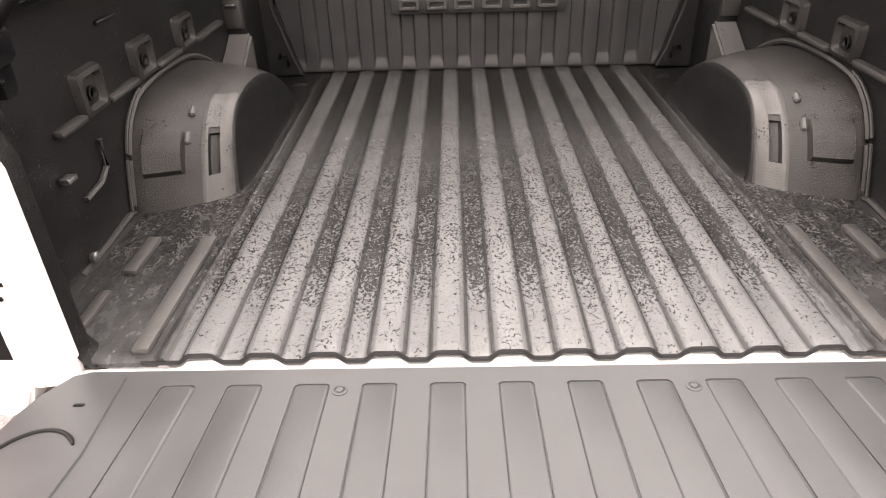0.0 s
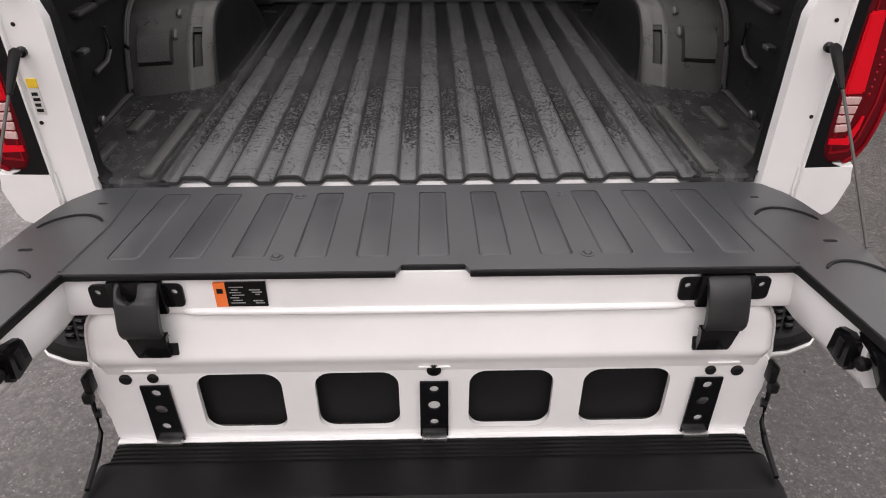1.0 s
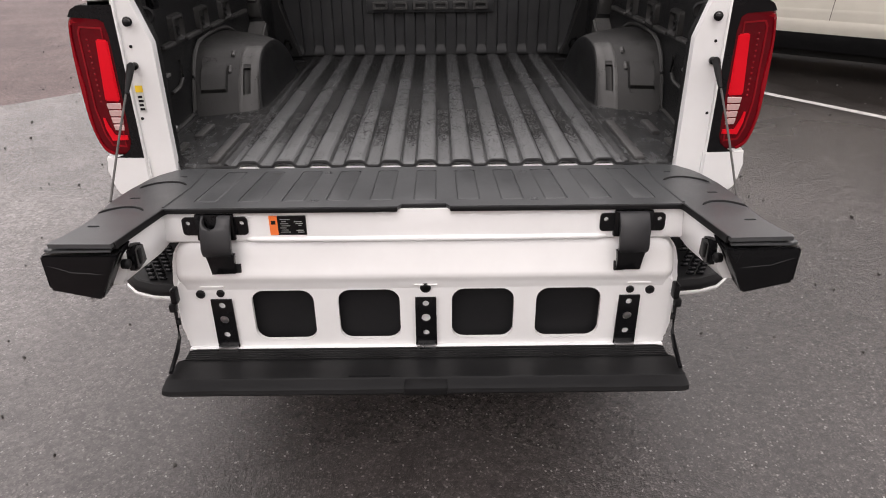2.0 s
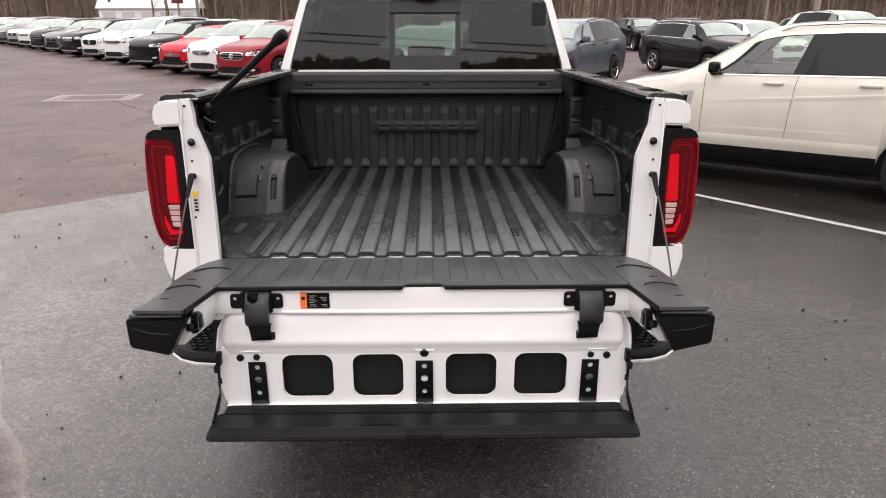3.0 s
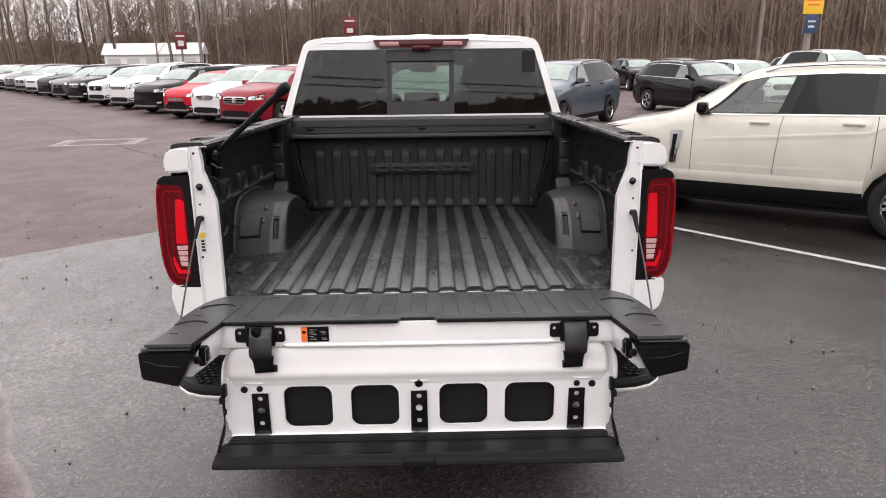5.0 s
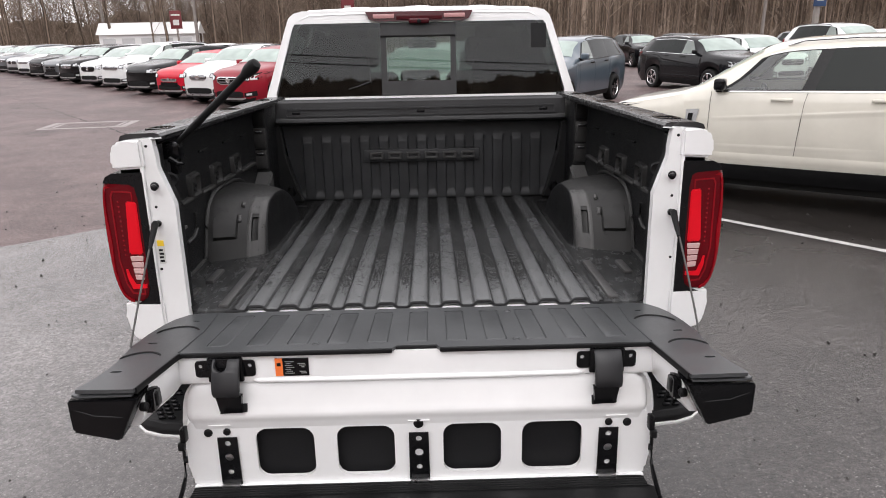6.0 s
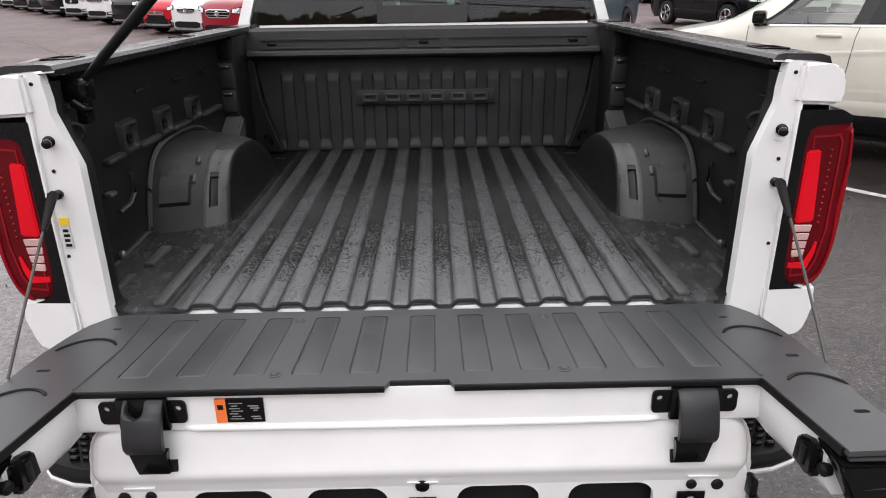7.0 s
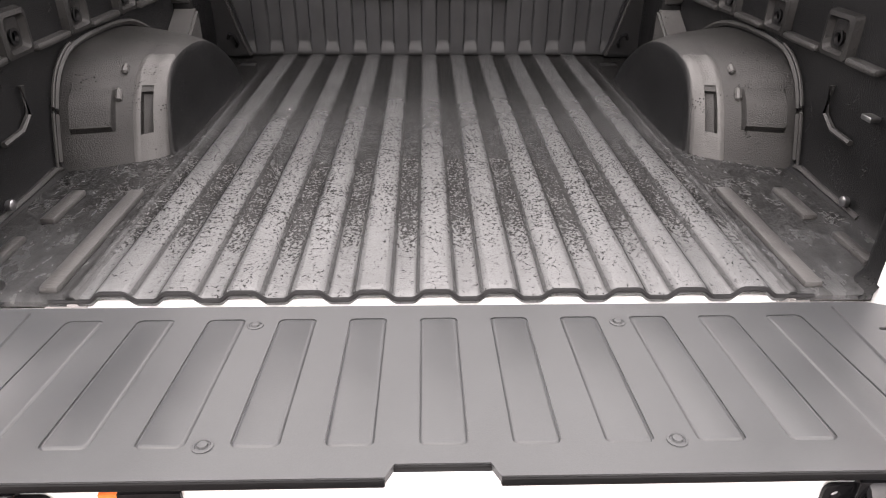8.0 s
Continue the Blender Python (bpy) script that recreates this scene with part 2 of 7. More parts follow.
    rough_height = maths(n, l, "MULTIPLY", rough_height, maths(n, l, "SUBTRACT", 1.0, maths(n, l, "MULTIPLY", bay, 0.85)))  # smoother in the darkened bay
    relief = bumped(n, l, p, rough_height, 0.34, 0.005)
    l.new(relief.outputs[0], p.inputs["Coat Normal"])
    return m


# lighter liner for raised edges: their highlights put into the colour
LIT_EDGE = liner_material("lit_liner_edge", (0.016, 0.0157, 0.0155), (0.036, 0.0355, 0.035), False, 0.45, 0.64)
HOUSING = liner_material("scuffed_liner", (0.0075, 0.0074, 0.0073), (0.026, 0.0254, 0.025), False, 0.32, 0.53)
# the headboard's own copy of the liner: its shade put into the colour
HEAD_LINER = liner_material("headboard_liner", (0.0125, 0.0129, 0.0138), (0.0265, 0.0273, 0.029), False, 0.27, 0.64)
# same liner as the floor's, darker: the walls' shade is in its colour
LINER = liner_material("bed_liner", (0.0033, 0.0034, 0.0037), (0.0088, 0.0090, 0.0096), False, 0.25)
# pale liner for raised parts: dust and the light they catch, in one colour
LIT_DUSTY = liner_material("lit_dusty_liner", (0.038, 0.037, 0.0365), (0.080, 0.079, 0.078), False, 0.45, 0.54)
# lighter copy for the floor: the sky light it gets is in the colour
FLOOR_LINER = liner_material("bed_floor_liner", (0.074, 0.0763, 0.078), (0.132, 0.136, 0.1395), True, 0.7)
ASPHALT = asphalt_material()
WHITE = car_paint("white_paint", (0.80, 0.80, 0.80), rough=0.35)
HINGE = surface("satin_black_steel", (0.014, 0.014, 0.0155), (0.024, 0.024, 0.026), 0.40, 12, 400, 0.15, spec=0.4)
PLASTIC = surface("black_plastic", (0.005, 0.005, 0.0055), (0.011, 0.011, 0.0115), 0.46, 9, 500, 0.25, spec=0.15, depth=0.0008)
WET_CAP = surface("wet_rail_plastic", (0.012, 0.0120, 0.0125), (0.024, 0.0240, 0.0250), 0.24, 8, 420, 0.2, spec=0.5, depth=0.0006)
RAIL = surface("rail_plastic", (0.022, 0.0222, 0.0232), (0.037, 0.0373, 0.0388), 0.42, 8, 420, 0.25, spec=0.35, depth=0.0008)
VOID = surface("flat_black_panel", (0.006, 0.006, 0.007), (0.012, 0.012, 0.013), 0.6, 9, 300, 0.1, spec=0.25)
PLATE = surface("grey_plastic_cover", (0.040, 0.0420, 0.0441), (0.063, 0.0660, 0.0688), 0.40, 5, 520, 0.25, depth=0.0008)
GLOSSY = surface("gloss_black", (0.003, 0.003, 0.0036), (0.008, 0.008, 0.0088), 0.14, 7, 200, 0.0, spec=0.22)
RUBBER = surface("tyre_rubber", (0.008, 0.008, 0.008), (0.016, 0.0155, 0.015), 0.7, 8, 220, 0.3, spec=0.25)
STEEL = surface("steel", (0.35, 0.35, 0.36), (0.55, 0.55, 0.56), 0.32, 12, 200, 0.05, metal=1.0)
CABLE = surface("steel_cable", (0.045, 0.042, 0.040), (0.10, 0.096, 0.092), 0.45, 30, 600, 0.3, metal=0.6)
CHROME = surface("chrome", (0.62, 0.62, 0.63), (0.74, 0.74, 0.75), 0.10, 12, 200, 0.0, metal=1.0)
RED_LENS = surface("red_lens", (0.17, 0.002, 0.006), (0.25, 0.003, 0.008), 0.2, 7, 260, 0.05, spec=0.35)
RED_BAR = surface("red_light_bar", (0.60, 0.004, 0.012), (0.72, 0.007, 0.018), 0.35, 7, 300, 0.05, spec=0.2)
RED_DARK = surface("dark_red_lens", (0.075, 0.001, 0.0035), (0.115, 0.0015, 0.005), 0.10, 7, 260, 0.0, spec=0.25)
CLEAR_LENS = surface("frosted_clear_lens", (0.46, 0.27, 0.26), (0.62, 0.42, 0.40), 0.25, 14, 160, 0.15, coat=1.0)
LAMP_LENS = surface("headlamp_lens", (0.42, 0.43, 0.45), (0.75, 0.76, 0.78), 0.12, 9, 60, 0.0, coat=1.0)
ORANGE = surface("orange_print", (0.80, 0.16, 0.03), (0.86, 0.2, 0.05), 0.4, 9, 200, 0.0)
YELLOW = surface("yellow_print", (0.80, 0.52, 0.02), (0.86, 0.58, 0.04), 0.4, 9, 200, 0.0)
PALE = surface("pale_print", (0.5, 0.5, 0.48), (0.62, 0.62, 0.6), 0.5, 9, 200, 0.0)
GREY_PRINT = surface("grey_print", (0.16, 0.16, 0.16), (0.30, 0.30, 0.29), 0.5, 60, 200, 0.0)
LINE_PAINT = surface("road_paint", (0.28, 0.27, 0.265), (0.60, 0.59, 0.575), 0.5, 14, 90, 0.3)
CONCRETE = surface("wet_concrete", (0.16, 0.13, 0.125), (0.27, 0.235, 0.225), 0.42, 5, 70, 0.3)
CAR_GLASS = glass_dark("car_glass", (0.006, 0.008, 0.0075), spec=0.15)
# pale base: the sky's reflection and the cabin behind, put into the colour
SCREEN_GLASS = glass_dark("windscreen_glass", (0.24, 0.29, 0.265))
SIDE_GLASS = glass_dark("front_door_glass", (0.13, 0.15, 0.138))
TINTED = glass_clear("privacy_glass", (0.30, 0.33, 0.32), 0.03)
DEEP_TINT = glass_clear("dark_privacy_glass", (0.05, 0.053, 0.052), 0.04)
SLIDER = glass_clear("slider_glass", (0.50, 0.56, 0.53), 0.05)
MAROON = surface("maroon_lens", (0.045, 0.004, 0.007), (0.07, 0.006, 0.010), 0.2, 8, 200, 0.0, spec=0.35)
PANE = glass_clear("lightly_tinted_glass", (0.78, 0.84, 0.81), 0.04)
DOOR_GLASS = glass_clear("green_door_glass", (0.74, 0.83, 0.77), 0.12)
CABIN = surface("pale_seat_leather", (0.30, 0.27, 0.235), (0.42, 0.385, 0.335), 0.55, 8, 160, 0.15)
SEAT = surface("dark_seat", (0.02, 0.02, 0.021), (0.034, 0.034, 0.035), 0.7, 10, 220, 0.2)
OLD_TAR = surface("old_tar", (0.085, 0.062, 0.060), (0.13, 0.095, 0.092), 0.5, 5, 90, 0.3, spec=0.25)
def stems(name, low, high, bump):
    m, n, l, p = material(name)
    v = mapped(n, l)
    geo = n.new("ShaderNodeNewGeometry")
    grain = noise_of(n, l, mapped(n, l, (1, 1, 0.25)), 9, 4)
    both = maths(n, l, "ADD", maths(n, l, "MULTIPLY", geo.outputs["Random Per Island"], 0.65), maths(n, l, "MULTIPLY", grain, 0.35))
    l.new(ramp(n, l, both, [(0.15, low), (0.6, tuple((a + b) * 0.42 for a, b in zip(low, high))), (0.85, high)]), p.inputs["Base Color"])
    p.inputs["Roughness"].default_value = 0.9
    bumped(n, l, p, grain, bump, 0.02)
    return m


BARK = stems("bark", (0.055, 0.040, 0.029), (0.34, 0.250, 0.190), 0.5)
TWIG = stems("twigs", (0.125, 0.092, 0.070), (0.40, 0.31, 0.245), 0.3)
LITTER = surface("leaf_litter", (0.10, 0.072, 0.05), (0.22, 0.165, 0.115), 0.95, 1.2, 30, 0.6, depth=0.03)
METAL_SHED = surface("white_sheet_metal", (0.66, 0.66, 0.66), (0.78, 0.78, 0.77), 0.5, 0.6, 30, 0.1)
BANNER_RED = surface("red_banner", (0.10, 0.012, 0.016), (0.16, 0.016, 0.02), 0.6, 4, 90, 0.1)
SIGN_YELLOW = surface("yellow_sign", (0.82, 0.46, 0.03), (0.9, 0.54, 0.05), 0.5, 4, 90, 0.0)
SIGN_BLUE = surface("blue_sign", (0.018, 0.04, 0.10), (0.03, 0.06, 0.14), 0.5, 4, 90, 0.0)
POLE = surface("weathered_pole", (0.16, 0.14, 0.125), (0.28, 0.25, 0.23), 0.85, 3, 60, 0.3)


# ---- mesh helpers ----
def part(name, bm, mat, parent, label="", smooth=True, angle=40):
    """Links a bmesh as one mesh object under a thing or a part."""
    bmesh.ops.recalc_face_normals(bm, faces=bm.faces[:])
    me = bpy.data.meshes.new(name)
    if smooth:
        for f in bm.faces:
            f.smooth = True
        for e in bm.edges:
            e.smooth = not (len(e.link_faces) == 2 and e.calc_face_angle(0) > radians(angle))
    bm.to_mesh(me)
    bm.free()
    me.materials.append(mat)
    ob = new(name, me)
    ob.parent = parent
    if label:
        tagged(ob, label)
    return ob


def thing(name, m, label, category, group="", kind=""):
    ob = new(name)
    ob.empty_display_size = 0.1
    ob.matrix_world = m
    return tagged(ob, label, category, group, kind)


def box(bm, x0, x1, y0, y1, z0, z1, bevel=0.0, segments=2):
    made = bmesh.ops.create_cube(bm, size=1.0, matrix=Matrix.Translation(((x0 + x1) / 2, (y0 + y1) / 2, (z0 + z1) / 2)) @ Matrix.Diagonal((abs(x1 - x0), abs(y1 - y0), abs(z1 - z0), 1)))
    if bevel:
        edges = list({e for v in made["verts"] for e in v.link_edges})
        bmesh.ops.bevel(bm, geom=edges, offset=bevel, segments=segments, affect="EDGES", profile=0.5)
    return bm


def boxed(*args, **kw):
    return box(bmesh.new(), *args, **kw)


def grid(bm, rows, closed=False):
    """Quads between rows of points of equal length."""
    vs = [[bm.verts.new(p) for p in row] for row in rows]
    for a, b in zip(vs, vs[1:]):
        n = len(a)
        for i in range(n if closed else n - 1):
            j = (i + 1) % n
            bm.faces.new((a[i], a[j], b[j], b[i]))
    return vs


def prism(bm, outline, lift):
    """A solid from an outline (points in space) pushed along a vector, with caps."""
    lift = Vector(lift)
    low = [bm.verts.new(p) for p in outline]
    high = [bm.verts.new(Vector(p) + lift) for p in outline]
    n = len(low)
    for i in range(n):
        bm.faces.new((low[i], low[(i + 1) % n], high[(i + 1) % n], high[i]))
    bm.faces.new(low)
    bm.faces.new(high[::-1])
    return bm


def holed(bm, outer, holes, place, lift):
    """A plate with holes: 2D loops, placed in space by place(u, v) and thickened by lift."""
    edges = []
    for loop in (outer, *holes):
        vs = [bm.verts.new(place(u, v)) for u, v in loop]
        edges += [bm.edges.new((vs[i], vs[(i + 1) % len(vs)])) for i in range(len(vs))]
    made = bmesh.ops.triangle_fill(bm, use_beauty=True, use_dissolve=False, edges=edges)
    faces = [g for g in made["geom"] if isinstance(g, bmesh.types.BMFace)]
    pushed = bmesh.ops.extrude_face_region(bm, geom=faces)
    bmesh.ops.translate(bm, vec=lift, verts=[g for g in pushed["geom"] if isinstance(g, bmesh.types.BMVert)])
    return bm


def rounded(u0, u1, v0, v1, r, n=5):
    pts = []
    for cx, cy, a0 in ((u1 - r, v1 - r, 0), (u0 + r, v1 - r, 90), (u0 + r, v0 + r, 180), (u1 - r, v0 + r, 270)):
        for i in range(n + 1):
            a = radians(a0 + 90 * i / n)
            pts.append((cx + r * math.cos(a), cy + r * math.sin(a)))
    return pts


def tube(bm, points, radii, sides=8, cap=True):
    pts = [Vector(p) for p in points]
    if isinstance(radii, (int, float)):
        radii = [radii] * len(pts)
    rings = []
    for i, p in enumerate(pts):
        d = (pts[min(i + 1, len(pts) - 1)] - pts[max(i - 1, 0)]).normalized()
        side = d.cross(Vector((0, 0, 1)) if abs(d.z) < 0.9 else Vector((0, 1, 0))).normalized()
        up = side.cross(d)
        rings.append([p + radii[i] * (math.cos(2 * math.pi * k / sides) * side + math.sin(2 * math.pi * k / sides) * up) for k in range(sides)])
    vs = grid(bm, rings, closed=True)
    if cap:
        bm.faces.new(vs[0])
        bm.faces.new(vs[-1][::-1])
    return bm


def lathe(bm, profile, centre, axis, sides=20, cap=True):
    """Turns (radius, along) pairs round an axis through centre."""
    axis = Vector(axis).normalized()
    side = axis.orthogonal().normalized()
    up = axis.cross(side)
    c = Vector(centre)
    rings = [[c + axis * h + r * (math.cos(2 * math.pi * k / sides) * side + math.sin(2 * math.pi * k / sides) * up) for k in range(sides)] for r, h in profile]
    vs = grid(bm, rings, closed=True)
    if cap:
        bm.faces.new(vs[0])
        bm.faces.new(vs[-1][::-1])
    return bm


def curve_at(points, s):
    for (a, va), (b, vb) in zip(points, points[1:]):
        if s <= b:
            f = 0 if b == a else max(0.0, (s - a) / (b - a))
            return va + (vb - va) * f
    return points[-1][1]


def smooth_at(points, s):
    """A soft curve through (s, value) pairs."""
    e = 0.018
    return (curve_at(points, s - 2 * e) + 2 * curve_at(points, s - e) + 3 * curve_at(points, s) + 2 * curve_at(points, s + e) + curve_at(points, s + 2 * e)) / 9


# ---- ground ----
bm = bmesh.new()
grid(bm, [[(x, y, 0) for x in range(-400, 401, 50)] for y in range(-400, 401, 50)])
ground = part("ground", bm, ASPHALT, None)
tagged(ground, "wet dark asphalt car park with an older reddish stretch", "ground", kind="structure")

for n_, (a, b_) in enumerate((((2.60, 4.76), (6.4, 0.28)), ((5.6, 6.9), (9.6, 2.2)), ((8.2, 9.6), (12.2, 4.9)))):
    a, b_ = Vector((*a, 0.004)), Vector((*b_, 0.004))
    d = (b_ - a).normalized()
    w = Vector((-d.y, d.x, 0)) * 0.042
    bm = bmesh.new()
    grid(bm, [[a + (b_ - a) * i / 40 + w * (1 + 0.12 * noise.noise((i * 0.7, n_, 0))), a + (b_ - a) * i / 40 - w * (1 + 0.12 * noise.noise((i * 0.7, n_, 5)))] for i in range(41)])
    ob = part("parking_line", bm, LINE_PAINT, None)
    tagged(ob, "worn white painted parking line on wet asphalt", "road marking", kind="structure")

# a concrete-framed drain in the old asphalt
drain = thing("drain_frame", pose(-7.9, 13.5, 0, 0, 0, 8), "pale concrete frame of a drain set in the asphalt", "drain")
for x0, x1, y0, y1 in ((-0.80, 1.10, -0.62, -0.46), (-0.80, 1.10, 0.46, 0.62), (-0.80, -0.62, -0.46, 0.46), (0.92, 1.10, -0.46, 0.46)):
    part("kerb_bar", boxed(x0, x1, y0, y1, -0.05, 0.008, 0.006), CONCRETE, drain)
part("grate", boxed(-0.62, 0.92, -0.46, 0.46, -0.05, 0.003), OLD_TAR, drain, "worn flat cover")
for k in range(9):
    part("grate_bar", boxed(-0.56 + 0.17 * k, -0.48 + 0.17 * k, -0.38, 0.38, -0.02, 0.007), CONCRETE if k in (0, 8) else OLD_TAR, drain)

# a long wandering crack across the old asphalt, past the drain
rng = random.Random(8)
bm = bmesh.new()
start, end_ = Vector((-17.8, 26.1, 0.003)), Vector((-4.9, 10.25, 0.003))
rows = []
for i in range(150):
    f = i / 149
    q = start.lerp(end_, f) + Vector((0.776, 0.631, 0)) * (0.16 * noise.noise((f * 9, 0, 0)) + 0.09 * noise.noise((f * 40, 3, 0)) + rng.uniform(-0.025, 0.025))
    half = (0.010 + 0.012 * max(0.0, f - 0.6) / 0.4) * (0.6 + rng.random() * 0.6) * min(1.0, (1 - f) * 12)
    rows.append([q + Vector((0.776, 0.631, 0)) * half, q - Vector((0.776, 0.631, 0)) * half])
grid(bm, rows)
tagged(part("asphalt_crack", bm, RUBBER, None), "dark open crack in the old asphalt", "crack", kind="structure")

# loose grit and small stones
rng = random.Random(4)
bm = bmesh.new()
for i in range(900):
    x, y = rng.uniform(-5, 6), rng.uniform(-2.2, 7)
    if abs(x) < 1.0 and y > -0.1:
        continue
    r = rng.choice((0.004, 0.005, 0.006, 0.008, 0.012))
    m = Matrix.Translation((x, y, r * 0.4)) @ Euler((rng.random() * 3, rng.random() * 3, rng.random() * 3)).to_matrix().to_4x4() @ Matrix.Diagonal((r, r * rng.uniform(0.6, 1.2), r * 0.6, 1))
    bmesh.ops.create_icosphere(bm, subdivisions=1, radius=1.0, matrix=m)
stones = part("loose_stones", bm, surface("stone", (0.008, 0.0075, 0.007), (0.10, 0.092, 0.088), 0.6, 30, 60, 0.1), None)
tagged(stones, "scattered small stones and grit on the asphalt", "gravel", kind="stuff")

# ---- the pickup: local frame with its tail at y = 0, nose a little down ----
TRUCK = pose(0, 0, 0.05, -1.6, 0, 0)
truck = thing("pickup_truck", TRUCK, "white pickup truck with its tailgate lowered and wet black bed", "pickup truck")
FLOOR = 0.895
PITCH = 0.1105


def rib_height(x):
    """The ribbed floor: eleven flat crests with sloped flanks."""
    if abs(x) > 0.605:
        return 0.0
    d = abs(((x + PITCH / 2) % PITCH) - PITCH / 2)
    f = min(1.0, max(0.0, (0.0420 - d) / 0.025))
    return 0.0155 * f * f * (3 - 2 * f)


xs = []
for k in range(-5, 6):
    xs += [k * PITCH + d for d in (-0.042, -0.0385, -0.0345, -0.0295, -0.0245, -0.0205, -0.017, 0.0, 0.017, 0.0205, 0.0245, 0.0295, 0.0345, 0.0385, 0.042)]
edge = [0.605, 0.612, 0.618, 0.628, 0.634, 0.642, 0.66, 0.80, 0.905]
edge_z = {0.618: 0.008, 0.628: 0.008}
xs = [-e for e in edge[::-1]] + xs + edge
rows = []
for y, drop, amount in ((-0.002, 0.016, 1), (-0.004, 0.004, 1), (0.004, 0.0, 1), (0.02, 0, 1), (0.5, 0, 1), (1.0, 0, 1), (1.66, 0, 1), (1.735, 0, 1), (1.75, 0, 0.3), (1.755, 0, 0.0), (1.80, 0, 0.0)):
    rows.append([(x, y, FLOOR - drop + amount * (rib_height(x) + edge_z.get(round(abs(x), 3), 0))) for x in xs])
bm = bmesh.new()
grid(bm, rows)
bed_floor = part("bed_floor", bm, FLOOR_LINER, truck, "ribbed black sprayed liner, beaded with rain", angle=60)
part("liner_edge", tube(bmesh.new(), [(x, -0.004, FLOOR - 0.005 + rib_height(x)) for x in xs if abs(x) < 0.76], 0.0042, 6), VOID, bed_floor)

for s in (-1, 1):
    for x0, y0, y1, w in ((0.668, 0.015, 0.43, 0.017), (0.798, 0.28, 0.43, 0.016), (0.815, 0.09, 0.21, 0.013)):
        part("floor_rib", boxed(s * x0 - w, s * x0 + w, y0, y1, FLOOR - 0.004, FLOOR + 0.0125, 0.006), LIT_DUSTY, truck)
    part("drain_pad", boxed(s * 0.69 - 0.03, s * 0.69 + 0.03, 1.60, 1.63, FLOOR - 0.002, FLOOR + 0.006, 0.003), LINER, truck)

for k in range(-5, 6):
    part("rib_end", boxed(k * PITCH - 0.024, k * PITCH + 0.024, 1.742, 1.756, FLOOR - 0.002, FLOOR + 0.011, 0.004), LIT_EDGE, bed_floor)

# white sill that shows under the wavy edge of the liner
part("rear_sill", boxed(-0.60, 0.60, 0.0005, 0.06, 0.80, 0.8878), WHITE, truck)
part("rear_sill", boxed(-0.775, 0.775, -0.034, -0.0005, 0.80, 0.878, 0.006), WHITE, truck)


def jamb_edge(z):
    """Half-width of the tail opening at height z."""
    return 0.766 + 0.040 * min(1.0, max(0.0, (z - 1.27) / 0.12)) ** 1.0


def wall_x(y, z):
    flare = min(1.0, max(0.0, (y - 0.035) / 0.11))
    inner = jamb_edge(z) + 0.004
    return inner + (0.90 - inner) * flare * flare * (3 - 2 * flare)


# outlines of the wheel housing (along the bed, height) against the wall, at the corner and at its inner edge
ARCH_OUTER = [(0.562, 0.889), (0.598, 0.99), (0.632, 1.06), (0.680, 1.110), (0.760, 1.141), (0.93, 1.148), (1.10, 1.136), (1.22, 1.10), (1.33, 1.04), (1.42, 0.965), (1.47, 0.889)]
ARCH_CORNER = [(0.622, 0.889), (0.664, 0.98), (0.706, 1.045), (0.752, 1.087), (0.806, 1.110), (0.915, 1.126), (1.064, 1.122), (1.18, 1.09), (1.30, 1.03), (1.39, 0.96), (1.44, 0.889)]
ARCH_INNER = [(0.680, 0.889), (0.712, 0.98), (0.742, 1.040), (0.778, 1.078), (0.840, 1.102), (0.946, 1.110), (1.064, 1.10), (1.18, 1.068), (1.296, 1.01), (1.385, 0.945), (1.43, 0.889)]


def bend(points, f):
    """A soft point along an outline, f from 0 to 1."""
    n = len(points) - 1
    i = min(int(f * n), n - 1)
    u = f * n - i
    a, b, c, d = (Vector(points[min(n, max(0, k))]) for k in (i - 1, i, i + 1, i + 2))
    return b + 0.5 * u * (c - a + u * (2 * a - 5 * b + 4 * c - d + u * (3 * (b - c) + d - a)))


def arch_at(x, f):
    if x > 0.745:
        k = (0.905 - x) / 0.16
        v = bend(ARCH_OUTER, f).lerp(bend(ARCH_CORNER, f), k ** 1.6)
    else:
        k = (0.745 - x) / 0.07
        v = bend(ARCH_CORNER, f).lerp(bend(ARCH_INNER, f), k ** 1.4)
    return v.x, v.y


